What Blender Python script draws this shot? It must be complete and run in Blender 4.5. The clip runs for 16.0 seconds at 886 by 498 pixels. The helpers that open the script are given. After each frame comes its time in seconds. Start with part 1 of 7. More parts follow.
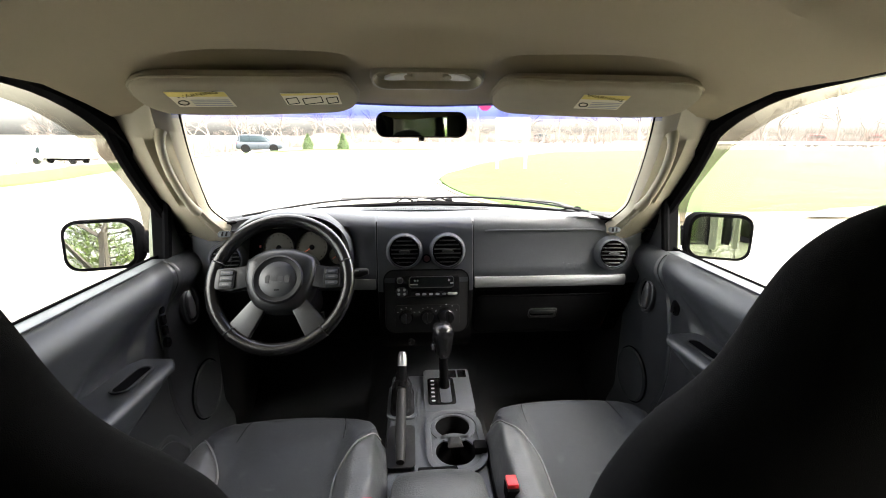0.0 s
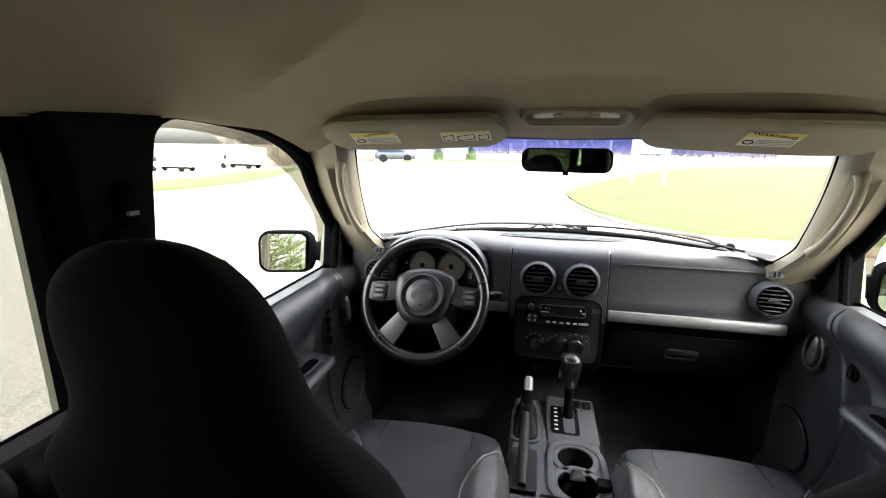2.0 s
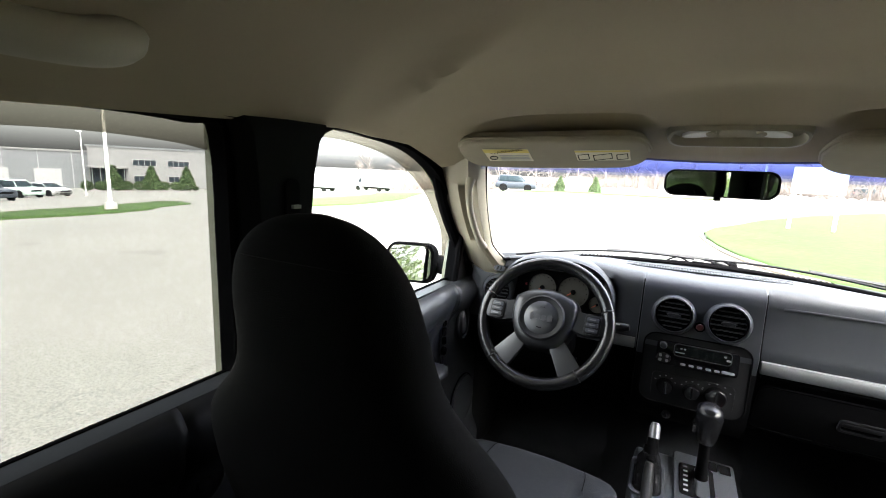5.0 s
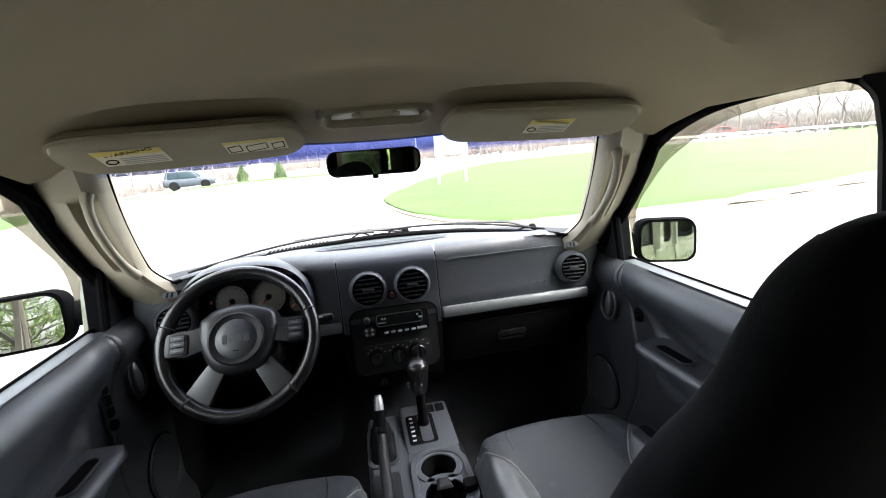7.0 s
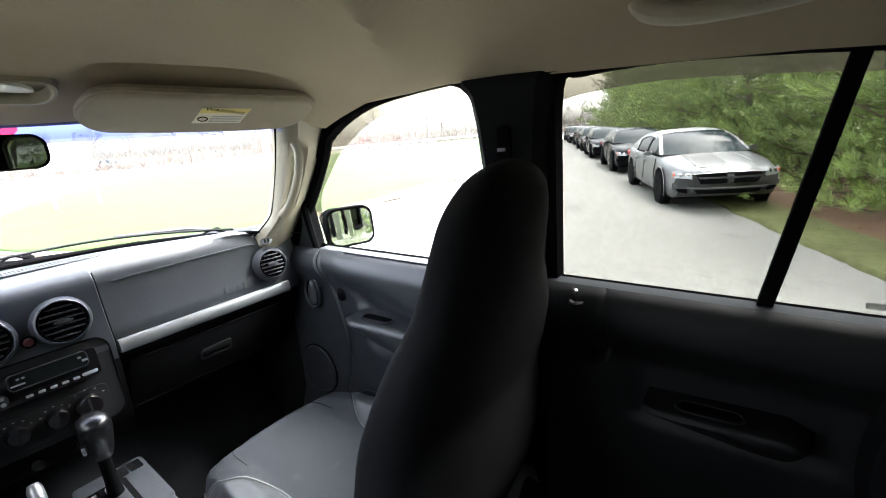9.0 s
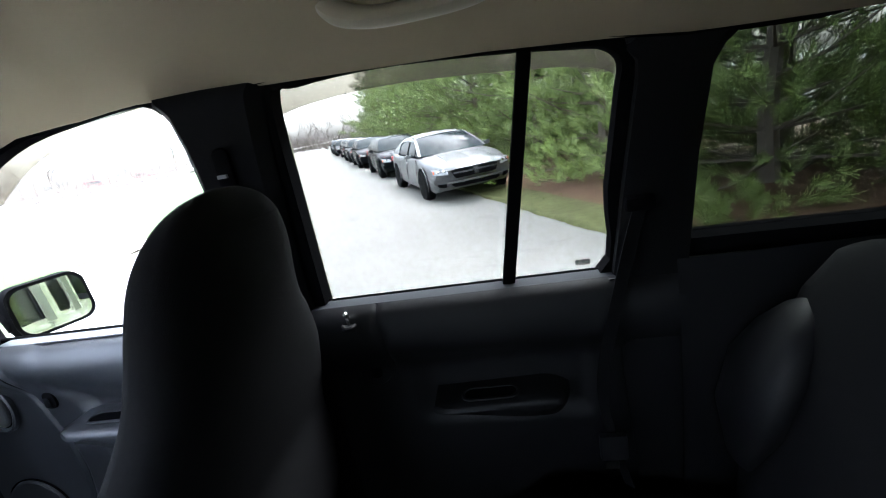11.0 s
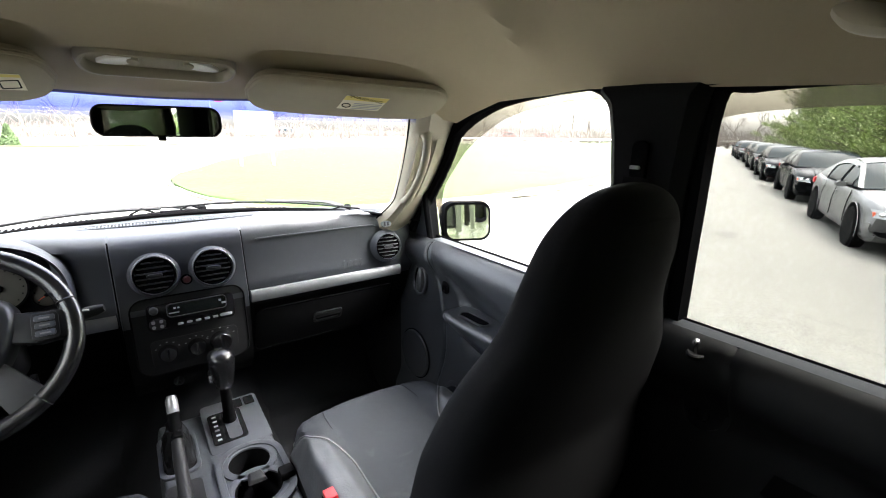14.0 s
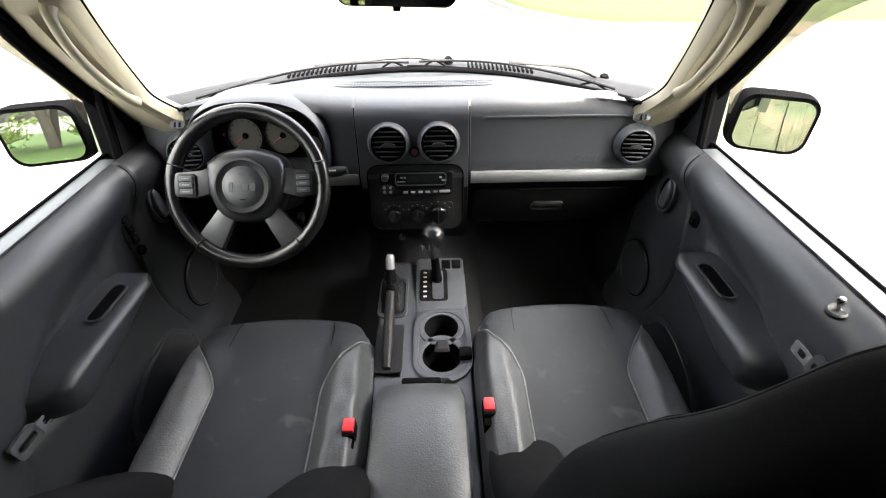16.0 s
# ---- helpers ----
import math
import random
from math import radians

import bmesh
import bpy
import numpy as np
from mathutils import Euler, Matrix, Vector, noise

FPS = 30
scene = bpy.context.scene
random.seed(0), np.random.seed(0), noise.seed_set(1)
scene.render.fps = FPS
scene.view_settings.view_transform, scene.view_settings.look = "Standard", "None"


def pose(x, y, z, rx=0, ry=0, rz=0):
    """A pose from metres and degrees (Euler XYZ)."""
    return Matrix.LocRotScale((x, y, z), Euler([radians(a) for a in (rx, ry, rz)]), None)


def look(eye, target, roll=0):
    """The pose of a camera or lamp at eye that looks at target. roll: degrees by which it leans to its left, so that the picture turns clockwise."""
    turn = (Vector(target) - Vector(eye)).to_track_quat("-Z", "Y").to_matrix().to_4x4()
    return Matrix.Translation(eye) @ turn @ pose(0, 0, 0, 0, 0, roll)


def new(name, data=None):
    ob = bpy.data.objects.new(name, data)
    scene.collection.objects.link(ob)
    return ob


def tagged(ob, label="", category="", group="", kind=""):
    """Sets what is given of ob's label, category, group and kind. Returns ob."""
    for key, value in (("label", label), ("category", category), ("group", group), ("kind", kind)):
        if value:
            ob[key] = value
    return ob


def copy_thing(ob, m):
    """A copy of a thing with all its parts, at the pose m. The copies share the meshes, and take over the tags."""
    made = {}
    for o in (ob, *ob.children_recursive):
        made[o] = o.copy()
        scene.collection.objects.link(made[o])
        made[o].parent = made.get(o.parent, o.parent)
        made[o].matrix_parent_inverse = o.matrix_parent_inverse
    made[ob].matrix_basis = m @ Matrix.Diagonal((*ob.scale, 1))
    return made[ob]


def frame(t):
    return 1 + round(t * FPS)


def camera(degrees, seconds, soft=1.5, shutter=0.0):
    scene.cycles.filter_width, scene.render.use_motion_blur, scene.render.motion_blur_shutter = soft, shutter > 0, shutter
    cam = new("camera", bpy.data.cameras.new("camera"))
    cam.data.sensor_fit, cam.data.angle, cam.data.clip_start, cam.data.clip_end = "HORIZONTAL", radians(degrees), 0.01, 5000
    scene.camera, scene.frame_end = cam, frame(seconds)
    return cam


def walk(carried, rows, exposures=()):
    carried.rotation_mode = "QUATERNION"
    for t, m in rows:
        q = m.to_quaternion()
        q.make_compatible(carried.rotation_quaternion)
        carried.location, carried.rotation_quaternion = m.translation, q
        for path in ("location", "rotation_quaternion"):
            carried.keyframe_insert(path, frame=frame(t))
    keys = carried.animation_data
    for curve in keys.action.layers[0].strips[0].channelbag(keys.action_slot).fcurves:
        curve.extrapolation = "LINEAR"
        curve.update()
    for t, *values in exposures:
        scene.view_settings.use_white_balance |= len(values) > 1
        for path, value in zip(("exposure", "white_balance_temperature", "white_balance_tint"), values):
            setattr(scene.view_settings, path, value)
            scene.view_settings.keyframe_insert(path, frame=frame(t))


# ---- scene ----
cam = camera(90.88, 16.0, soft=1.0)
PATH = [
    (0, (-0.035, -0.012, 1.491), (0.101, 1.918, 0.984), 0.2),
    (0.5, (-0.026, -0.005, 1.526), (0.087, 1.907, 0.949), -1.1),
    (1, (-0.031, -0.007, 1.533), (0.024, 1.913, 0.976), -0.8),
    (1.5, (-0.056, -0.02, 1.538), (-0.179, 1.913, 1.038), 0.2),
    (2, (-0.079, -0.065, 1.548), (-0.483, 1.839, 1.084), 0.6),
    (2.5, (-0.087, -0.061, 1.545), (-0.744, 1.769, 1.079), 1.5),
    (3, (-0.101, -0.071, 1.528), (-0.974, 1.676, 1.097), 2.3),
    (3.2, (-0.101, -0.073, 1.546), (-1.044, 1.628, 1.079), 3.2),
    (3.73, (-0.108, -0.079, 1.538), (-1.188, 1.546, 1.098), 4.1),
    (4.25, (-0.11, -0.082, 1.521), (-1.199, 1.551, 1.137), 4.2),
    (4.78, (-0.107, -0.079, 1.512), (-1.087, 1.629, 1.165), 3.5),
    (5.3, (-0.099, -0.07, 1.523), (-0.849, 1.746, 1.151), 1.7),
    (5.5, (-0.109, -0.069, 1.528), (-0.726, 1.793, 1.138), 1.7),
    (6, (-0.086, -0.053, 1.559), (-0.439, 1.86, 1.09), -1.3),
    (6.5, (-0.089, 0.007, 1.554), (-0.091, 1.943, 1.052), -3.1),
    (7, (-0.066, 0.022, 1.53), (0.301, 1.938, 1.087), -4.5),
    (7.5, (-0.112, 0.009, 1.521), (0.692, 1.77, 1.022), -4.9),
    (8, (-0.125, 0.046, 1.512), (1.02, 1.603, 0.996), -4.6),
    (8.5, (-0.143, 0.046, 1.52), (1.229, 1.393, 0.969), -4.8),
    (9, (-0.125, 0.019, 1.487), (1.403, 1.205, 0.977), -4.7),
    (9.5, (-0.097, 0.025, 1.49), (1.589, 0.975, 0.985), -6.5),
    (10, (-0.08, 0.013, 1.467), (1.71, 0.765, 0.985), -7.9),
    (10.2, (-0.057, 0.012, 1.496), (1.75, 0.626, 0.897), -9.2),
    (10.72, (-0.035, -0.003, 1.487), (1.828, 0.4, 0.878), -10.5),
    (11.25, (-0.025, -0.021, 1.464), (1.874, 0.289, 0.919), -10.5),
    (11.78, (-0.027, -0.032, 1.446), (1.879, 0.34, 0.967), -9.4),
    (12.3, (-0.038, -0.025, 1.453), (1.8, 0.596, 0.966), -7.4),
    (12.5, (-0.042, -0.019, 1.453), (1.743, 0.737, 0.961), -6.2),
    (13, (-0.059, 0.002, 1.487), (1.544, 1.05, 0.91), -4.2),
    (13.5, (-0.057, -0.006, 1.512), (1.342, 1.305, 0.943), -2.7),
    (14, (-0.077, 0.017, 1.502), (1.05, 1.586, 0.984), 0.9),
    (14.5, (-0.028, 0.027, 1.531), (0.714, 1.791, 0.951), 1.6),
    (15, (0.043, 0.097, 1.554), (0.335, 1.916, 0.775), 1.0),
    (15.5, (0.051, 0.169, 1.609), (0.142, 1.856, 0.539), 0.0),
    (16, (0.052, 0.197, 1.631), (0.082, 1.762, 0.386), -0.5),
]
EXPOSURES = [(0, 4.72, 7000, 10), (3, 4.52, 6700, 10), (5.5, 4.58, 6400, 10), (7, 4.32, 6350, 10), (8.5, 4.72, 6350, 9), (10, 5.02, 5800, 11), (12.5, 5.07, 5600, 11), (13.5, 4.97, 6250, 11), (14.2, 4.87, 6550, 10), (15, 4.87, 6950, 10), (16, 4.87, 6950, 10)]
walk(cam, [(t, look(eye, target, roll)) for t, eye, target, roll in PATH], EXPOSURES)

# ---- light ----
world = bpy.data.worlds.new("world")
scene.world = world
world.use_nodes = True
wn = world.node_tree.nodes
sky = wn.new("ShaderNodeTexSky")
sky.sky_type = "NISHITA"
sky.sun_disc = False
sky.sun_elevation = radians(50)
sky.sun_rotation = radians(110)
sky.air_density, sky.dust_density, sky.ozone_density = 1.0, 6.0, 1.0
soften = wn.new("ShaderNodeHueSaturation")
soften.inputs["Saturation"].default_value = 0.28
world.node_tree.links.new(sky.outputs[0], soften.inputs["Color"])
world.node_tree.links.new(soften.outputs[0], wn["Background"].inputs["Color"])
wn["Background"].inputs["Strength"].default_value = 0.12
sun = new("sun", bpy.data.lights.new("sun", "SUN"))
sun.data.energy, sun.data.angle, sun.data.color = 0.24, radians(50), (1.0, 0.95, 0.87)
sun.matrix_world = pose(0, 0, 30, 40, 0, -70)


# ---- materials ----
def shader(name):
    m = bpy.data.materials.new(name)
    m.use_nodes = True
    return m, m.node_tree.nodes, m.node_tree.links, m.node_tree.nodes["Principled BSDF"]


def surface(name, colour, rough=0.5, metal=0.0, vary=0.15, scale=30.0, grain=0.0, grain_scale=900.0, stain=0.1, stain_scale=4.0, spec=0.5, coat=0.0, island=0.0, sheen=0.0):
    """A painted, moulded, woven or mineral surface: base colour with fine and broad variation, and fine relief."""
    m, n, l, b = shader(name)
    tex = n.new("ShaderNodeTexCoord")
    fine = n.new("ShaderNodeTexNoise")
    fine.inputs["Scale"].default_value, fine.inputs["Detail"].default_value = scale, 4.0
    broad = n.new("ShaderNodeTexNoise")
    broad.inputs["Scale"].default_value, broad.inputs["Detail"].default_value = stain_scale, 3.0
    for t in (fine, broad):
        l.new(tex.outputs["Object"], t.inputs["Vector"])
    gain = n.new("ShaderNodeMapRange")
    gain.inputs["To Min"].default_value, gain.inputs["To Max"].default_value = 1 - vary, 1 + vary
    l.new(fine.outputs[0], gain.inputs["Value"])
    gain2 = n.new("ShaderNodeMapRange")
    gain2.inputs["To Min"].default_value, gain2.inputs["To Max"].default_value = 1 - stain, 1 + stain
    l.new(broad.outputs[0], gain2.inputs["Value"])
    mul = n.new("ShaderNodeMath")
    mul.operation = "MULTIPLY"
    l.new(gain.outputs[0], mul.inputs[0])
    l.new(gain2.outputs[0], mul.inputs[1])
    last = mul
    if island:
        geo = n.new("ShaderNodeNewGeometry")
        isl = n.new("ShaderNodeMapRange")
        isl.inputs["To Min"].default_value, isl.inputs["To Max"].default_value = 1 - island, 1 + island
        l.new(geo.outputs["Random Per Island"], isl.inputs["Value"])
        last = n.new("ShaderNodeMath")
        last.operation = "MULTIPLY"
        l.new(mul.outputs[0], last.inputs[0])
        l.new(isl.outputs[0], last.inputs[1])
    tint = n.new("ShaderNodeVectorMath")
    tint.operation = "SCALE"
    tint.inputs[0].default_value = colour
    l.new(last.outputs[0], tint.inputs["Scale"])
    l.new(tint.outputs[0], b.inputs["Base Color"])
    r = n.new("ShaderNodeMapRange")
    r.inputs["To Min"].default_value, r.inputs["To Max"].default_value = max(0.02, rough - 0.1), min(1, rough + 0.1)
    l.new(broad.outputs[0], r.inputs["Value"])
    l.new(r.outputs[0], b.inputs["Roughness"])
    b.inputs["Metallic"].default_value = metal
    b.inputs["Specular IOR Level"].default_value = spec
    b.inputs["Coat Weight"].default_value = coat
    b.inputs["Sheen Weight"].default_value = sheen
    if grain:
        gt = n.new("ShaderNodeTexNoise")
        gt.inputs["Scale"].default_value, gt.inputs["Detail"].default_value = grain_scale, 2.0
        l.new(tex.outputs["Object"], gt.inputs["Vector"])
        bump = n.new("ShaderNodeBump")
        bump.inputs["Strength"].default_value, bump.inputs["Distance"].default_value = grain, 0.001
        l.new(gt.outputs[0], bump.inputs["Height"])
        l.new(bump.outputs[0], b.inputs["Normal"])
    return m


def pane(name, tint, gloss=0.06, edge_gloss=0.5):
    """A thin sheet of glass: it lets tinted light through and mirrors a little, more at a flat angle."""
    m, n, l, b = shader(name)
    n.remove(b)
    clear = n.new("ShaderNodeBsdfTransparent")
    clear.inputs["Color"].default_value = (*tint, 1)
    shine = n.new("ShaderNodeBsdfGlossy")
    shine.inputs["Roughness"].default_value = 0.02
    mix = n.new("ShaderNodeMixShader")
    edge = n.new("ShaderNodeLayerWeight")
    power = n.new("ShaderNodeMath")
    power.operation = "POWER"
    power.inputs[1].default_value = 4.0
    l.new(edge.outputs["Facing"], power.inputs[0])
    amount = n.new("ShaderNodeMapRange")
    amount.inputs["To Min"].default_value, amount.inputs["To Max"].default_value = gloss * 0.5, edge_gloss
    l.new(power.outputs[0], amount.inputs["Value"])
    l.new(amount.outputs[0], mix.inputs[0])
    l.new(clear.outputs[0], mix.inputs[1])
    l.new(shine.outputs[0], mix.inputs[2])
    l.new(mix.outputs[0], n["Material Output"].inputs["Surface"])
    return m


DASH = surface("charcoal_moulded_plastic", (0.0375, 0.0408, 0.0485), 0.40, grain=0.35, grain_scale=1400, vary=0.10, stain=0.14, spec=0.46)
# black parts; on the rear door lining it stands in for dim light
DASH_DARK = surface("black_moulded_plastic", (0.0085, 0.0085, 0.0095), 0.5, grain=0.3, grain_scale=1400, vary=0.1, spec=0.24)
SILL = surface("matt_sill_plastic", (0.030, 0.032, 0.036), 0.8, grain=0.3, grain_scale=1200, vary=0.1, spec=0.05)
# below real black plastic: shade under the dash overhang is put into this colour
GLOVE = surface("shade_darkened_lower_plastic", (0.0042, 0.0042, 0.0047), 0.7, grain=0.3, grain_scale=1200, vary=0.12, spec=0.05)
DOOR = surface("slate_door_plastic", (0.0245, 0.0264, 0.0305), 0.38, grain=0.35, grain_scale=1200, vary=0.10, stain=0.16, spec=0.62)
BLACK = surface("black_rubber", (0.005, 0.005, 0.0055), 0.8, vary=0.2, stain=0.2, spec=0.0)
GLOSS = surface("black_gloss_plastic", (0.006, 0.006, 0.007), 0.16, vary=0.1)
LINER = surface("tan_headliner_felt", (0.310, 0.262, 0.182), 0.95, vary=0.06, scale=700, grain=0.5, grain_scale=1800, stain=0.06, spec=0.1)
TRIM = surface("tan_pillar_plastic", (0.31, 0.275, 0.205), 0.5, grain=0.25, grain_scale=1200, vary=0.04, stain=0.06)
VISOR = surface("tan_visor_cloth", (0.285, 0.250, 0.184), 0.85, grain=0.4, grain_scale=1600, vary=0.06, stain=0.08, spec=0.2)
CLOTH = surface("charcoal_seat_cloth", (0.0205, 0.0228, 0.0275), 0.62, grain=0.9, grain_scale=1500, vary=0.3, scale=500, stain=0.40, stain_scale=9, spec=0.26)
COVER = surface("black_seat_cover_cloth", (0.0095, 0.0095, 0.0104), 0.85, grain=0.8, grain_scale=1500, vary=0.25, scale=500, spec=0.06)
LEATHER = surface("black_bolster_leather", (0.048, 0.050, 0.054), 0.36, grain=0.7, grain_scale=260, vary=0.2, scale=60, stain=0.3, stain_scale=18)
WORN = surface("worn_wheel_leather", (0.008, 0.008, 0.009), 0.22, grain=0.5, grain_scale=420, vary=0.3, stain=0.4, stain_scale=30)
PIPING = surface("grey_piping", (0.13, 0.13, 0.135), 0.6)
SILVER = surface("brushed_silver_trim", (0.26, 0.265, 0.28), 0.38, metal=0.6, vary=0.06, scale=200)
GUNMETAL = surface("brushed_gunmetal", (0.070, 0.072, 0.076), 0.38, metal=0.5, vary=0.1, scale=120)
SPOKE = surface("grey_spoke_paint", (0.020, 0.021, 0.023), 0.38, vary=0.08, metal=0.2)
CHROME = surface("worn_chrome", (0.7, 0.7, 0.7), 0.18, metal=1.0, vary=0.05)
CARPET = surface("black_floor_carpet", (0.024, 0.0245, 0.027), 0.98, grain=1.0, grain_scale=700, vary=0.4, scale=300, stain=0.4, spec=0.05)
WEBBING = surface("grey_belt_webbing", (0.006, 0.006, 0.0065), 0.9, grain=0.8, grain_scale=700, vary=0.1, spec=0.04)
RED = surface("red_plastic", (0.50, 0.02, 0.025), 0.35)
DULLRED = surface("dull_red_button", (0.07, 0.014, 0.016), 0.4)
ORANGE = surface("orange_marking", (0.7, 0.12, 0.05), 0.5)
CREAM = surface("cream_gauge_face", (0.066, 0.060, 0.046), 0.5, vary=0.03)
GREY = surface("mid_grey_marking", (0.28, 0.28, 0.29), 0.5)
YELLOW = surface("yellow_label", (0.62, 0.50, 0.13), 0.6, vary=0.05)
PAPER = surface("cream_label", (0.66, 0.60, 0.45), 0.6, vary=0.05)
LAMPGLASS = surface("frosted_lamp_lens", (0.86, 0.86, 0.84), 0.10, vary=0.05)
LCD = surface("dark_display_glass", (0.01, 0.012, 0.012), 0.08, vary=0.02)
GLASS = pane("clear_glass", (0.96, 0.975, 0.965), 0.03)
TINTED = pane("privacy_glass", (0.485, 0.49, 0.475), 0.004, 0.10)
TINTED_DARK = pane("dark_cargo_privacy_glass", (0.24, 0.25, 0.235), 0.004, 0.10)
BAND = pane("blue_shade_band", (0.20, 0.26, 0.80))
BAND_MID = pane("pale_blue_shade_band", (0.36, 0.41, 0.92))
BAND_LOW = pane("faint_blue_shade_band", (0.66, 0.70, 0.96))
SMOKE, _n, _l, _b = shader("smoke_plastic")
_n.remove(_b)
_clear, _milk, _mix = _n.new("ShaderNodeBsdfTransparent"), _n.new("ShaderNodeBsdfTranslucent"), _n.new("ShaderNodeMixShader")
_clear.inputs["Color"].default_value, _milk.inputs["Color"].default_value, _mix.inputs[0].default_value = (0.26, 0.242, 0.200, 1), (0.060, 0.054, 0.043, 1), 0.22
_l.new(_clear.outputs[0], _mix.inputs[1])
_l.new(_milk.outputs[0], _mix.inputs[2])
_l.new(_mix.outputs[0], _n["Material Output"].inputs["Surface"])
MIRROR, _n, _l, _b = shader("mirror")
_b.inputs["Base Color"].default_value, _b.inputs["Metallic"].default_value, _b.inputs["Roughness"].default_value = (0.40, 0.42, 0.40, 1), 1.0, 0.01
DIMMED, _n, _l, _b = shader("dark_mirror")
_b.inputs["Base Color"].default_value, _b.inputs["Metallic"].default_value, _b.inputs["Roughness"].default_value = (0.62, 0.66, 0.62, 1), 1.0, 0.02
PAINT = surface("light_green_car_paint", (0.17, 0.182, 0.125), 0.25, coat=0.6, vary=0.02)


def creased(m, scale=120.0, strength=0.20):
    """Adds cracked folds to a leather."""
    n, l = m.node_tree.nodes, m.node_tree.links
    b = n["Principled BSDF"]
    old = b.inputs["Normal"].links[0].from_socket
    tex = n.new("ShaderNodeTexCoord")
    warp = n.new("ShaderNodeTexNoise")
    warp.inputs["Scale"].default_value = 14.0
    l.new(tex.outputs["Object"], warp.inputs["Vector"])
    mix = n.new("ShaderNodeVectorMath")
    mix.operation = "MULTIPLY_ADD"
    mix.inputs[1].default_value = (0.06, 0.06, 0.06)
    l.new(warp.outputs["Color"], mix.inputs[0])
    l.new(tex.outputs["Object"], mix.inputs[2])
    cell = n.new("ShaderNodeTexVoronoi")
    cell.feature = "DISTANCE_TO_EDGE"
    cell.inputs["Scale"].default_value = scale
    l.new(mix.outputs[0], cell.inputs["Vector"])
    cut = n.new("ShaderNodeMapRange")
    cut.inputs["From Max"].default_value = 0.05
    l.new(cell.outputs["Distance"], cut.inputs["Value"])
    bump = n.new("ShaderNodeBump")
    bump.inputs["Strength"].default_value, bump.inputs["Distance"].default_value = strength, 0.003
    l.new(cut.outputs[0], bump.inputs["Height"])
    l.new(old, bump.inputs["Normal"])
    l.new(bump.outputs[0], b.inputs["Normal"])
    return m


CRACKED = creased(surface("cracked_bolster_leather", (0.044, 0.045, 0.049), 0.38, grain=0.7, grain_scale=260, vary=0.25, scale=60, stain=0.35, stain_scale=18))
SLAT = surface("satin_black_slats", (0.026, 0.027, 0.030), 0.40, vary=0.08, spec=0.4)

HANDLE = surface("satin_grey_lever_plastic", (0.055, 0.057, 0.062), 0.30, vary=0.08, spec=0.7)


def dusty(m, colour=(0.10, 0.10, 0.10), low=0.60, high=0.78):
    """Lays faint pale scuffs over a cloth."""
    n, l = m.node_tree.nodes, m.node_tree.links
    b = n["Principled BSDF"]
    old = b.inputs["Base Color"].links[0].from_socket
    tex = n.new("ShaderNodeTexCoord")
    spots = n.new("ShaderNodeTexNoise")
    spots.inputs["Scale"].default_value, spots.inputs["Detail"].default_value, spots.inputs["Distortion"].default_value = 22.0, 6.0, 0.6
    l.new(tex.outputs["Object"], spots.inputs["Vector"])
    cut = n.new("ShaderNodeMapRange")
    cut.inputs["From Min"].default_value, cut.inputs["From Max"].default_value, cut.inputs["To Max"].default_value = low, high, 0.35
    l.new(spots.outputs[0], cut.inputs["Value"])
    mix = n.new("ShaderNodeMix")
    mix.data_type = "RGBA"
    sockets = [k for k in mix.inputs if k.type == "RGBA"]
    sockets[1].default_value = (*colour, 1)
    l.new(cut.outputs[0], mix.inputs[0])
    l.new(old, sockets[0])
    l.new([k for k in mix.outputs if k.type == "RGBA"][0], b.inputs["Base Color"])
    return m


dusty(CLOTH)

# ---- mesh helpers ----
ORIGIN = {}


def thing(name, loc=(0, 0, 0), label="", category="", group="", kind=""):
    ob = new(name)
    ob.location = loc
    ob.empty_display_size = 0.05
    ORIGIN[ob.name] = Vector(loc)
    return tagged(ob, label, category, group, kind)


def part(name, bm, material, parent=None, label="", smooth=38, bevel=0.0, segments=2):
    """Links a bmesh, given in world places, as one mesh object under a thing or a part."""
    if bevel:
        bmesh.ops.recalc_face_normals(bm, faces=bm.faces)
        sharp = [e for e in bm.edges if len(e.link_faces) == 2 and e.calc_face_angle(0) > 0.6]
        bmesh.ops.bevel(bm, geom=sharp, offset=bevel, segments=segments, affect="EDGES", profile=0.6, clamp_overlap=True)
    bmesh.ops.recalc_face_normals(bm, faces=bm.faces)
    origin = ORIGIN.get(parent.name, Vector()) if parent else Vector()
    bmesh.ops.translate(bm, verts=bm.verts, vec=-origin)
    me = bpy.data.meshes.new(name)
    bm.to_mesh(me)
    bm.free()
    me.materials.append(material)
    me.polygons.foreach_set("use_smooth", [smooth > 0] * len(me.polygons))
    if smooth:
        me.set_sharp_from_angle(angle=radians(smooth))
    ob = new(name, me)
    if parent:
        ob.parent = parent
    ORIGIN[ob.name] = origin
    if label:
        ob["label"] = label
    return ob


def single(name, bm, material, label, category, group="", kind="", smooth=38, bevel=0.0, segments=2):
    return tagged(part(name, bm, material, None, "", smooth, bevel, segments), label, category, group, kind)


def add_box(bm, centre, size, turn=None):
    m = Matrix.Translation(centre) @ (turn if turn else Matrix()) @ Matrix.Diagonal((*size, 1))
    bmesh.ops.create_cube(bm, size=1, matrix=m)
    return bm


def box(centre, size, turn=None):
    return add_box(bmesh.new(), centre, size, turn)


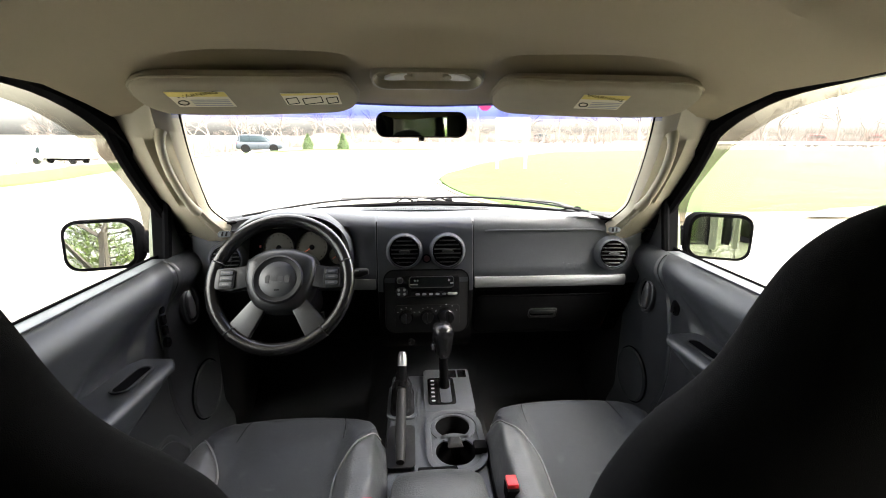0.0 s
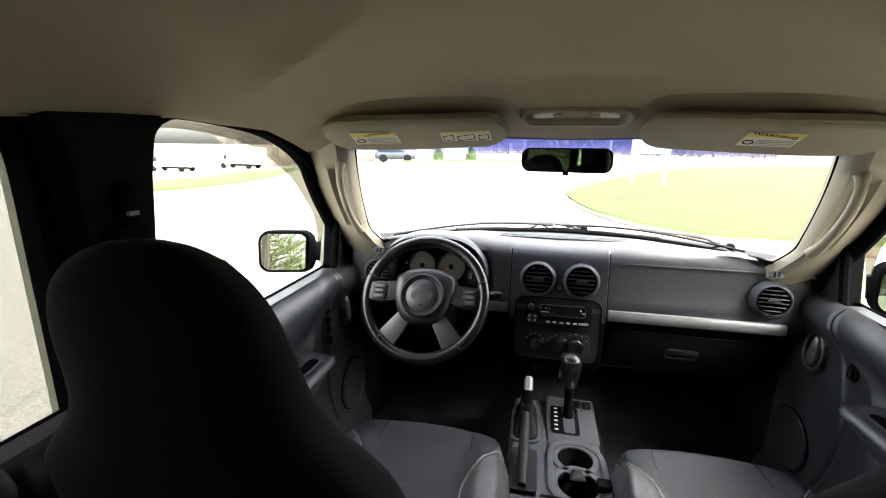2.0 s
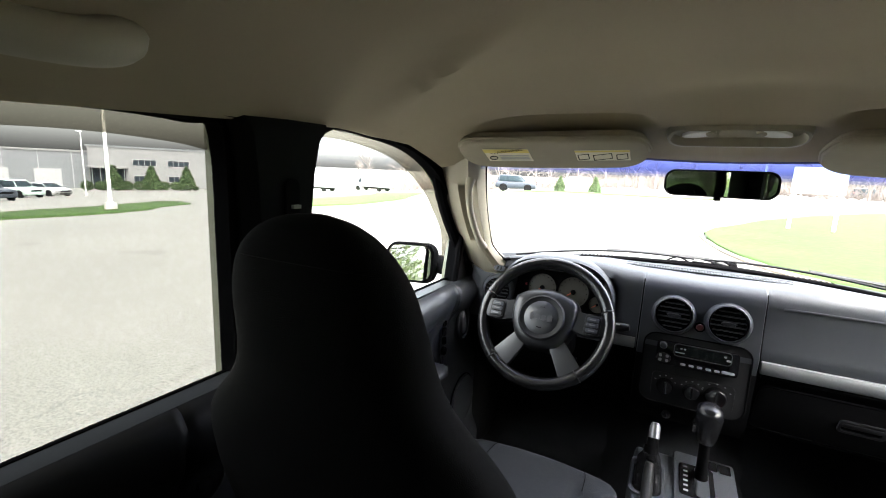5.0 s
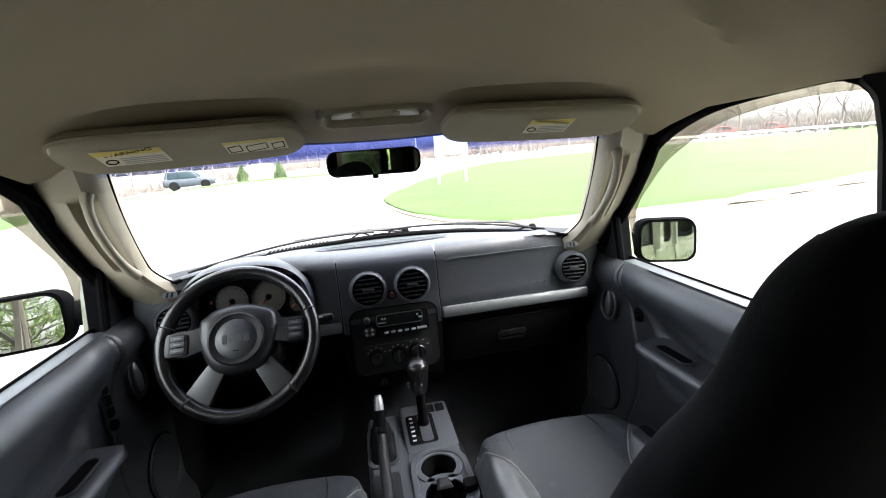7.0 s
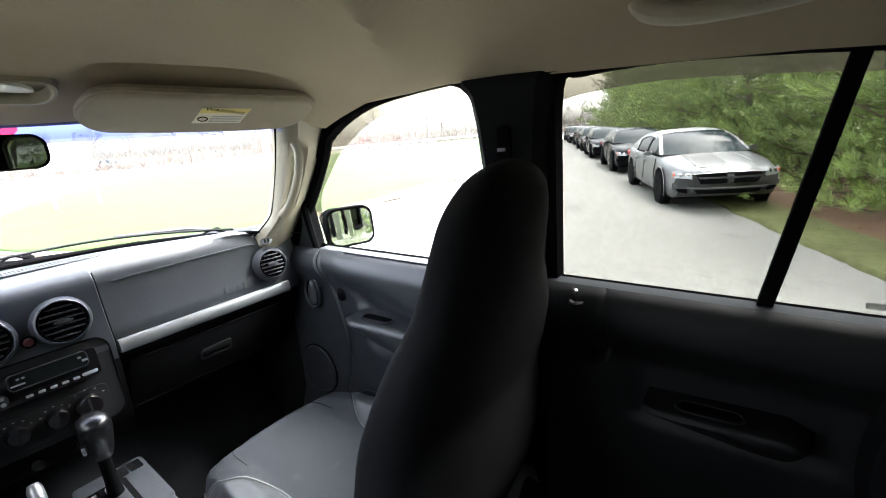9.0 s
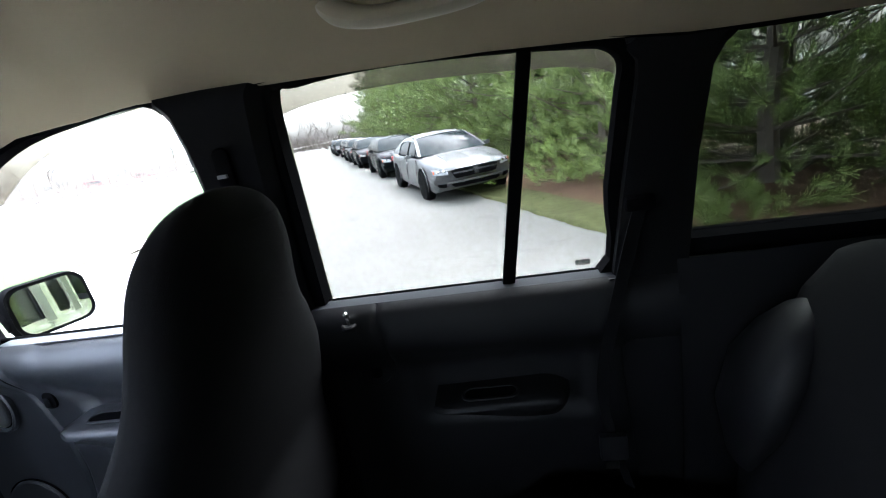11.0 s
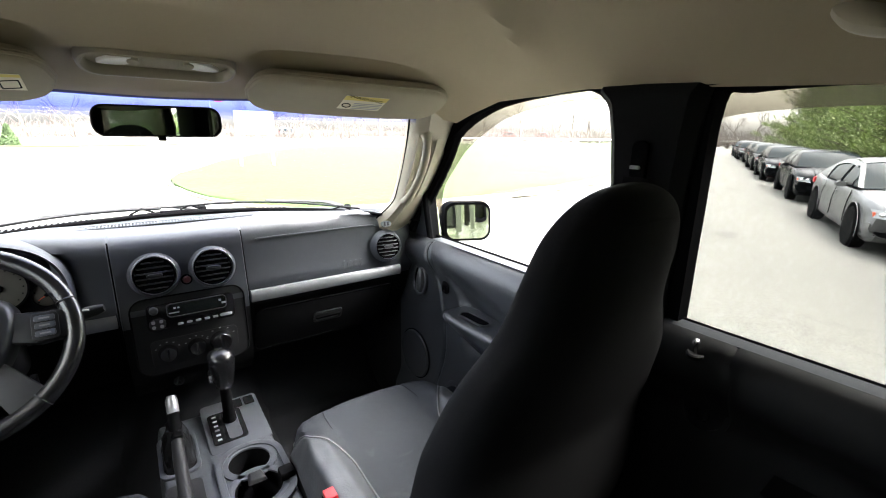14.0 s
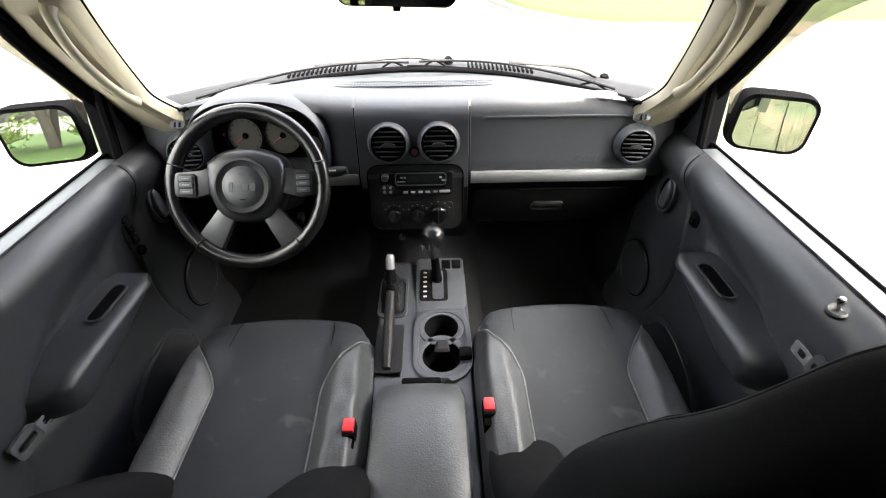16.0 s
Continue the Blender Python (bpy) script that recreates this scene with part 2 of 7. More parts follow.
def add_loft(bm, rings, closed=True, caps=True):
    rows = [[bm.verts.new(p) for p in ring] for ring in rings]
    n = len(rows[0])
    for a, b in zip(rows, rows[1:]):
        for i in range(n if closed else n - 1):
            j = (i + 1) % n
            bm.faces.new((a[i], a[j], b[j], b[i]))
    if caps and closed:
        bm.faces.new(rows[0][::-1])
        bm.faces.new(rows[-1])
    return bm


def loft(rings, closed=True, caps=True):
    return add_loft(bmesh.new(), rings, closed, caps)


def add_tube(bm, points, radius, sides=10, flat=1.0, caps=True, closed=False):
    """A tube along points; radius is one number or one for each point. flat squeezes it along its own second axis."""
    pts = [Vector(p) for p in points]
    rings, side = [], None
    for i, p in enumerate(pts):
        a = pts[i - 1] if i or closed else pts[i]
        b = pts[(i + 1) % len(pts)] if i + 1 < len(pts) or closed else pts[i]
        t = (b - a).normalized()
        if side is None:
            side = t.orthogonal().normalized()
        side = (side - t * side.dot(t)).normalized()
        up = t.cross(side)
        r = radius[i] if isinstance(radius, (list, tuple)) else radius
        rings.append([p + r * (math.cos(k / sides * math.tau) * side + flat * math.sin(k / sides * math.tau) * up) for k in range(sides)])
    if closed:
        rings.append(rings[0])
        rows = [[bm.verts.new(p) for p in ring] for ring in rings[:-1]]
        for a, b in zip(rows, rows[1:] + rows[:1]):
            for i in range(sides):
                j = (i + 1) % sides
                bm.faces.new((a[i], a[j], b[j], b[i]))
        return bm
    return add_loft(bm, rings, True, caps)


def tube(points, radius, sides=10, flat=1.0, caps=True, closed=False):
    return add_tube(bmesh.new(), points, radius, sides, flat, caps, closed)


def smooth_line(points, steps=6):
    """A Catmull-Rom line through points."""
    p = [Vector(q) for q in points]
    p = [2 * p[0] - p[1]] + p + [2 * p[-1] - p[-2]]
    out = []
    for a, b, c, d in zip(p, p[1:], p[2:], p[3:]):
        for k in range(steps):
            u = k / steps
            out.append(0.5 * (2 * b + (c - a) * u + (2 * a - 5 * b + 4 * c - d) * u * u + (3 * b - a - 3 * c + d) * u ** 3))
    return out + [p[-2]]


def round_rect(w, h, r, n=5):
    """The corners of a rounded rectangle about the origin, anticlockwise."""
    r = min(r, w / 2 - 1e-4, h / 2 - 1e-4)
    out = []
    for cx, cy, a0 in ((w / 2 - r, h / 2 - r, 0), (-w / 2 + r, h / 2 - r, 90), (-w / 2 + r, -h / 2 + r, 180), (w / 2 - r, -h / 2 + r, 270)):
        for k in range(n + 1):
            a = radians(a0 + 90 * k / n)
            out.append((cx + r * math.cos(a), cy + r * math.sin(a)))
    return out


def add_plate(bm, outline, m, depth):
    """An outline in the plane of m's x and y, raised by depth along its z."""
    a = [bm.verts.new(m @ Vector((x, y, 0))) for x, y in outline]
    b = [bm.verts.new(m @ Vector((x, y, depth))) for x, y in outline]
    bm.faces.new(a[::-1])
    bm.faces.new(b)
    for i in range(len(a)):
        j = (i + 1) % len(a)
        bm.faces.new((a[i], a[j], b[j], b[i]))
    return bm


def plate(outline, m, depth):
    return add_plate(bmesh.new(), outline, m, depth)


def ring_plate(outer, inner, m, depth):
    """A flat ring between two outlines of equal count."""
    bm = bmesh.new()
    rows = [[bm.verts.new(m @ Vector((x, y, z))) for x, y in line] for line, z in ((outer, 0), (outer, depth), (inner, depth), (inner, 0))]
    n = len(outer)
    for a, b in zip(rows, rows[1:] + rows[:1]):
        for i in range(n):
            j = (i + 1) % n
            bm.faces.new((a[i], a[j], b[j], b[i]))
    return bm


def circle(r, n=28, flat=1.0):
    return [(r * math.cos(k / n * math.tau), flat * r * math.sin(k / n * math.tau)) for k in range(n)]


def facing(centre, normal, up=(0, 0, 1)):
    """A pose whose z is normal and whose y leans to up."""
    z = Vector(normal).normalized()
    x = Vector(up).cross(z).normalized()
    y = z.cross(x)
    return Matrix.Translation(centre) @ Matrix((x, y, z)).transposed().to_4x4()


def lathe(profile, m, n=28):
    """Turns (radius, height) about m's z."""
    return loft([[m @ Vector((r * math.cos(k / n * math.tau), r * math.sin(k / n * math.tau), h)) for k in range(n)] for r, h in profile])


def grid(f, us, vs):
    """A sheet of f(u, v)."""
    bm = bmesh.new()
    rows = [[bm.verts.new(f(u, v)) for v in vs] for u in us]
    for a, b in zip(rows, rows[1:]):
        for i in range(len(vs) - 1):
            bm.faces.new((a[i], a[i + 1], b[i + 1], b[i]))
    return bm


def steps(a, b, n):
    return [a + (b - a) * k / n for k in range(n + 1)]


def ramp(x, a, b):
    u = max(0.0, min(1.0, (x - a) / (b - a)))
    return u * u * (3 - 2 * u)


def curve_at(x, table):
    """Reads a table of (x, value), straight between its rows."""
    if x <= table[0][0]:
        return table[0][1]
    for (a, va), (b, vb) in zip(table, table[1:]):
        if x <= b:
            u = (x - a) / (b - a)
            return va + (vb - va) * u
    return table[-1][1]


def lettering(name, text, size, m, material, parent):
    """Flat letters of the built-in font, middle on m."""
    data = bpy.data.curves.new("letters", "FONT")
    data.body, data.size, data.align_x, data.align_y, data.extrude = text, size, "CENTER", "CENTER", 0.0002
    ob = new("letters", data)
    me = bpy.data.meshes.new_from_object(ob.evaluated_get(bpy.context.evaluated_depsgraph_get()))
    bpy.data.objects.remove(ob)
    bm = bmesh.new()
    bm.from_mesh(me)
    bmesh.ops.transform(bm, matrix=m, verts=bm.verts)
    bpy.data.meshes.remove(me)
    return part(name, bm, material, parent, smooth=0)


# ---- car shell ----
def y_glass(x, z):
    """The windscreen's place along the car."""
    u = (z - 1.235) / (1.565 - 1.235)
    return (1.50 - 0.87 * x * x) * (1 - u) + (1.225 - 0.50 * x * x) * u


LINER_Z = [(-1.9, 1.68), (-1.2, 1.715), (0.0, 1.742), (0.5, 1.738), (0.75, 1.715), (0.92, 1.675), (1.03, 1.642), (1.12, 1.612), (1.19, 1.578), (1.24, 1.563)]
EDGE_Z = [(-1.9, 1.53), (-0.6, 1.505), (-0.3, 1.524), (-0.18, 1.539), (0.0, 1.557), (0.2, 1.568), (0.4, 1.578), (0.6, 1.588), (0.85, 1.575), (0.95, 1.548), (1.03, 1.512), (1.10, 1.478), (1.24, 1.45)]


def liner_z(x, y):
    mid, edge = curve_at(y, LINER_Z), curve_at(y, EDGE_Z)
    z = mid - (mid - edge) * min(1.0, abs(x) / 0.68) ** 3.2
    # a stamped hollow over the rear seats, and one over each visor
    z += 0.016 * (1 - ramp(y, 0.36, 0.50)) * (1 - ramp(abs(x), 0.42, 0.50)) * ramp(y, -1.3, -1.1)
    z += 0.050 * ramp(abs(x), 0.14, 0.24) * (1 - ramp(abs(x), 0.36, 0.58)) * math.exp(-((y - 1.040 + 0.42 * x * x) / 0.022) ** 2)
    z += 0.020 * math.exp(-(x / 0.16) ** 2 - ((y - 0.93) / 0.07) ** 2)
    z += 0.048 * math.exp(-((x - 0.005) / 0.118) ** 6 - ((y - 1.088) / 0.030) ** 6)
    # pressed ridges running out to the grab handles
    for s in (-1, 1):
        along = (s * x - 0.46) * 0.90 + (y - 0.60) * 0.43
        across = (s * x - 0.46) * 0.43 - (y - 0.60) * 0.90
        z -= 0.022 * math.exp(-(across / 0.026) ** 2 - (along / 0.15) ** 2)
    return z


def half_width(y):
    """How far the roof lining reaches to each side."""
    return curve_at(y, [(-1.9, 0.66), (-0.3, 0.678), (0.7, 0.685), (0.95, 0.680), (1.05, 0.668), (1.25, 0.64)])


def liner_point(u, y, up=0.0):
    x = u * half_width(y)
    front = 1.235 - 0.5 * x * x
    yy = min(y, front)
    return Vector((x, yy, liner_z(x, yy) + up))


ceiling = single("ceiling", grid(lambda y, u: liner_point(u, y), steps(-1.85, 0.80, 90) + steps(0.805, 1.10, 70) + steps(1.106, 1.235, 20), steps(-1, 1, 110)), LINER,
                 "tan felt roof lining stamped with shallow hollows", "headliner", kind="structure")
part("marking", lathe([(0.0001, 0), (0.006, 0), (0.006, 0.002), (0.0001, 0.003)], facing((-0.327, 0.985, liner_z(-0.327, 0.985) - 0.001), (0, 0, -1), (0, 1, 0)), 10), BLACK, ceiling, "small black pin hole")


def roof_outer(u, y):
    p = liner_point(u * 1.06, y)
    return Vector((p.x, p.y + 0.02, p.z + 0.05 - 0.02 * abs(u) ** 6))


single("roof", grid(lambda y, u: roof_outer(u, y), steps(-1.9, 1.24, 40), steps(-1, 1, 30)), PAINT, "light green painted steel roof of the vehicle", "roof", kind="structure")

floor = thing("floor", (0, 0.3, 0.47), "black carpeted vehicle floor with raised tunnel and footwells", "floor", kind="structure")
part("carpet", grid(lambda x, y: Vector((x, y, 0.50 + 0.17 * math.exp(-(x / 0.16) ** 4) + 0.30 * ramp(y, 1.45, 1.72) + 0.10 * ramp(-y, -0.1, 0.1) + 0.22 * ramp(-y, 0.9, 1.0))),
                    steps(-0.74, 0.74, 40), steps(-1.85, 1.75, 60)), CARPET, floor)
part("underbody", box((0, -0.05, 0.40), (1.5, 3.7, 0.06)), BLACK, floor)
for s in (-1, 1):
    part("floor_mat", grid(lambda x, y: Vector((s * 0.38 + x, y, 0.515 + 0.012 * math.sin(60 * y) * 0.1 + 0.30 * ramp(y, 1.45, 1.72))), steps(-0.2, 0.2, 10), steps(0.95, 1.62, 24)), CARPET, floor, "ribbed black floor mat")

single("bulkhead_plate", box((0, 1.52, 1.10), (1.42, 0.42, 0.02)), BLACK, "black plate closing the scuttle under the cowl", "bulkhead", kind="structure")
single("wall_front", box((0, 1.745, 0.74), (1.5, 0.05, 0.58)), BLACK, "black bulkhead behind the dashboard", "bulkhead", kind="structure")

for s in (-1, 1):
    single("kick_panel", grid(lambda y, v: Vector((s * (0.674 - 0.036 * ramp(y, 1.29, 1.42)), y, 0.48 + (0.705 - 0.09 * ramp(y, 1.33, 1.42)) * v)), steps(1.285, 1.74, 16), steps(0, 1, 14)), DASH_DARK, "black side lining of the footwell", "footwell trim", kind="structure")

# rear end with its window
rear = thing("wall_rear", (0, -1.85, 0.5), "light green tailgate with a wide dark-tinted rear window", "tailgate", kind="structure")
opening = [(x, z + 1.38) for x, z in round_rect(1.10, 0.36, 0.07)]
part("tailgate_panel", ring_plate([(x, z + 1.08) for x, z in round_rect(1.46, 1.22, 0.09)], opening, facing((0, -1.86, 0), (0, -1, 0)), 0.06), PAINT, rear)
part("rear_trim", ring_plate([(x, z + 1.10) for x, z in round_rect(1.40, 1.14, 0.08)], [(x, z + 1.38) for x, z in round_rect(1.12, 0.38, 0.07)], facing((0, -1.80, 0), (0, -1, 0)), 0.05), DASH_DARK, rear)
part("pane", plate(opening, facing((0, -1.885, 0), (0, -1, 0)), 0.004), TINTED_DARK, rear)

# windscreen with its blue shade band
screen = thing("windscreen", (0, 1.35, 1.24), "curved clear windscreen with a blue shade band along its top", "windscreen", kind="structure")
us, lift = steps(-1, 1, 28), 1.526


def glass_point(u, z):
    x = u * curve_at(z, [(1.20, 0.60), (1.60, 0.585)])
    return Vector((x, y_glass(x, z), z))


part("pane", grid(lambda z, u: glass_point(u, z), steps(1.20, lift, 10), us), GLASS, screen)
for a, b, m in ((1.526, 1.533, BAND_LOW), (1.533, 1.540, BAND_MID), (1.540, 1.60, BAND)):
    part("shade_band", grid(lambda z, u: glass_point(u, z), steps(a, b, 3), us), m, screen, "blue tinted top band")
part("dark_border", grid(lambda z, u: glass_point(u, z) + Vector((0, -0.003, 0)), steps(1.215, 1.240, 4), [u for u in us if abs(u) < 0.90]), BLACK, screen, "black printed border along the foot of the glass")
part("mirror_button", lathe([(0.0001, 0), (0.016, 0), (0.014, 0.008), (0.0001, 0.008)], facing((-0.012, y_glass(0, 1.528) - 0.003, 1.528), (0, -1, -0.6))), BLACK, screen)

cowl = thing("cowl", (0, 1.6, 1.18), "black plastic cowl below the windscreen with louvres", "cowl", kind="structure")
part("panel", grid(lambda v, x: Vector((x, 1.497 - 0.87 * x * x * 0.8 + 0.012 + v * 0.24, curve_at(v, [(0, 1.222), (0.25, 1.238), (0.45, 1.246), (0.65, 1.238), (1, 1.19)]))), steps(0, 1, 16), steps(-0.68, 0.68, 30)), DASH_DARK, cowl)
for k in range(32):
    x = -0.36 + 0.012 * k if k < 16 else 0.16 + 0.012 * (k - 16)
    part("louvre", box((x, 1.600 - 0.70 * x * x, 1.2435), (0.005, 0.050, 0.006)), BLACK, cowl)
part("seal", tube([(x, y_glass(x, 1.262) - 0.004, 1.262 - 0.012 * (abs(x) / 0.55) ** 4) for x in steps(-0.55, 0.55, 40)], [0.003] + [0.0065] * 39 + [0.003], 8), BLACK, cowl)

bonnet = single("bonnet", grid(lambda v, x: Vector((x, 1.70 + v * 0.95, 1.125 - 0.17 * v - 0.05 * v ** 4 - 0.05 * abs(x / 0.75) ** 4)), steps(0, 1, 12), steps(-0.78, 0.78, 24)), PAINT, "light green painted bonnet beyond the windscreen", "bonnet", kind="structure")
for s in (-1, 1):
    single("wing", grid(lambda v, z: Vector((s * (0.775 + 0.02 * math.sin(z * 2)), 1.24 + v * 1.4, z)), steps(0, 1, 8), steps(0.45, 1.03, 8)), PAINT, "light green front wing beside the bonnet", "wing", kind="structure")
single("front_end", box((0, 2.66, 0.66), (1.56, 0.06, 0.46)), PAINT, "light green front end closing the bonnet", "front end", kind="structure", bevel=0.02)


def wiper(base, xa, xb, za, zb, name="windscreen_wiper"):
    """A parked wiper: arm from its pivot in the cowl, bowed bridge with claws, and the rubber along the glass."""
    w = thing(name, base, "black windscreen wiper parked along the glass", "wiper", "windscreen wipers")
    base = Vector(base)

    def along(u, off=0.0, up=0.0):
        x, z = xa + (xb - xa) * u, za + (zb - za) * u
        return Vector((x, y_glass(x, z) + 0.010 + off, z + up))

    part("rubber", tube([along(u) for u in steps(0, 1, 20)], 0.0042, 6, 0.7), BLACK, w)
    part("blade_bridge", tube([along(u, 0.008, 0.008 + 0.014 * math.sin(math.pi * u)) for u in steps(0.06, 0.94, 20)], 0.0038, 6), DASH_DARK, w)
    for u in (0.14, 0.86):
        part("claw", tube([along(u - 0.05, 0.003, 0.003), along(u, 0.008, 0.010 + 0.014 * math.sin(math.pi * u)), along(u + 0.05, 0.003, 0.003)], 0.0028, 5), BLACK, w)
    tip = along(0.5, 0.012, 0.026)
    mid = base.lerp(tip, 0.5) + Vector((0, 0.010, 0.010))
    part("arm", tube(smooth_line([base, base.lerp(mid, 0.5) + Vector((0, 0, 0.008)), mid, tip], 5), [0.0085] * 5 + [0.0065] * 5 + [0.0050] * 6, 8, 0.6), DASH_DARK, w)
    part("pivot", lathe([(0.0001, -0.012), (0.014, -0.012), (0.014, 0.006), (0.010, 0.012), (0.0001, 0.013)], facing(base, (0, -0.3, 1), (0, 1, 0)), 14), BLACK, w)
    return w


wiper((0.10, 1.600, 1.250), -0.56, 0.02, 1.250, 1.268)
wiper((0.53, 1.440, 1.240), -0.02, 0.54, 1.270, 1.252)


# ---- doors ----
FRONT_WIN = [(1.155, 1.166), (0.80, 1.170), (0.490, 1.172), (0.503, 1.30), (0.517, 1.44), (0.534, 1.53), (0.59, 1.588), (0.75, 1.584), (0.915, 1.556), (1.062, 1.480), (1.192, 1.33), (1.174, 1.24)]
REAR_WIN = [(0.362, 1.172), (0.10, 1.172), (-0.140, 1.172), (-0.166, 1.32), (-0.190, 1.46), (-0.198, 1.508), (-0.178, 1.532), (-0.140, 1.541), (0.0, 1.559), (0.18, 1.573), (0.32, 1.570), (0.358, 1.553), (0.362, 1.36)]


def grown(line, d):
    """The outline moved outwards by d."""
    out, n = [], len(line)
    area = sum(a[0] * b[1] - b[0] * a[1] for a, b in zip(line, line[1:] + line[:1]))
    sgn = 1 if area > 0 else -1
    for i in range(n):
        p, q, r = Vector(line[i - 1]), Vector(line[i]), Vector(line[(i + 1) % n])
        n1, n2 = (q - p).normalized(), (r - q).normalized()
        nn = Vector((n1.y + n2.y, -n1.x - n2.x)).normalized() * sgn
        out.append(tuple(q + nn * d / max(0.5, math.sqrt((1 + n1.dot(n2)) / 2))))
    return out


def fine_outline(line, n=4):
    pts = [Vector((a, b, 0)) for a, b in line]
    return [tuple(v.xy) for v in smooth_line(pts + pts[:1], n)[:-1]] if n > 1 else line


def side_pose(s):
    """(y, z, depth) to the world, depth inwards from x = 0.72 on side s."""
    return Matrix(((0, 0, -s, s * 0.72), (1, 0, 0, 0), (0, 1, 0, 0), (0, 0, 0, 1)))


def lock_pin(parent, place, s):
    m = facing(place, (-0.25 * s, 0, 1), (0, 1, 0))
    part("lock_pin_collar", lathe([(0.0001, -0.004), (0.015, -0.004), (0.015, 0.002), (0.012, 0.004), (0.009, 0.003), (0.0001, 0.002)], m, 20), DASH_DARK, parent)
    part("lock_pin", lathe([(0.0001, 0.001), (0.0035, 0.001), (0.0035, 0.016), (0.0055, 0.019), (0.0058, 0.024), (0.004, 0.027), (0.0001, 0.028)], m, 14), CHROME, parent, "shiny lock pin")


def seam_y(z):
    """The joint between the door's front and its padded panel."""
    return curve_at(z, [(0.66, 1.085), (0.74, 1.055), (0.79, 1.035), (0.85, 1.025), (0.91, 1.026), (0.97, 1.036), (1.03, 1.054), (1.09, 1.075), (1.14, 1.092), (1.18, 1.10)])


def roll_top(z, middle=1.118, reach=0.0605):
    """The rounded top of a padded sill, 1 below its middle and 0 at the glass."""
    return math.sqrt(max(0.0, 1 - (max(0.0, z - middle) / reach) ** 2))


def front_panel_depth(y, z):
    """How far the front door's lining stands inwards: a padded roll under the glass, and a hollow behind the pull."""
    behind = 1 - ramp(y, seam_y(z) - 0.012, seam_y(z))
    low = curve_at(y, [(0.44, 0.74), (0.52, 0.80), (0.58, 0.88), (0.66, 0.955), (0.76, 1.010), (0.88, 1.040), (1.00, 1.058), (1.10, 1.085)])
    line = curve_at(z, [(0.90, 0.950), (1.00, 0.957), (1.05, 0.982), (1.09, 1.030)])
    hollow = (1 - ramp(y, line - 0.045, line)) * ramp(z, 0.86, 0.93)
    d = 0.060 - 0.019 * hollow * behind
    d += (0.084 - d) * ramp(z, low - 0.030, low + 0.075) * roll_top(z) * behind
    d += 0.032 * ramp(z, 1.05, 1.13) * roll_top(z, 1.13, 0.0485) * (1 - behind)
    d -= 0.016 * (1 - roll_top(z)) 
    d -= 0.007 * math.exp(-((y - seam_y(z)) / 0.004) ** 2) * ramp(z, 0.66, 0.72)
    return d + 0.025 * (1 - ramp(z, 0.58, 0.66))


def rear_panel_depth(y, z):
    d = 0.045
    d += 0.034 * ramp(z, 1.03, 1.11) * roll_top(z, 1.12, 0.0605)
    d -= 0.012 * ramp(y, -0.12, -0.09) * (1 - ramp(y, 0.18, 0.23)) * ramp(z, 0.90, 0.94) * (1 - ramp(z, 1.03, 1.10))
    d -= 0.006 * math.exp(-((y - 0.245 - 0.12 * max(0, z - 1.1)) / 0.004) ** 2) * ramp(z, 1.0, 1.05)
    d += 0.03 * (1 - ramp(z, 0.58, 0.66))
    return d


def add_window(parent, s, win, glass, lines=4, rim=0.026):
    inner = fine_outline(win, lines)
    m = side_pose(s)
    part("window_frame", ring_plate(fine_outline(grown(win, rim), lines), inner, m @ Matrix.Translation((0, 0, -0.006)), 0.034), BLACK, parent, smooth=30)
    part("window_seal", ring_plate(fine_outline(grown(win, 0.012), lines), fine_outline(grown(win, -0.003), lines), m @ Matrix.Translation((0, 0, -0.004)), 0.034), BLACK, parent, smooth=30)
    part("outer_frame", ring_plate(fine_outline(grown(win, rim + 0.012), lines), fine_outline(grown(win, 0.010), lines), m @ Matrix.Translation((0, 0, -0.022)), 0.014), PAINT, parent, "light green painted outer frame", smooth=30)
    part("window_pane", plate(fine_outline(grown(win, 0.006), lines), m @ Matrix.Translation((0, 0, -0.012)), 0.004), glass, parent, smooth=0)


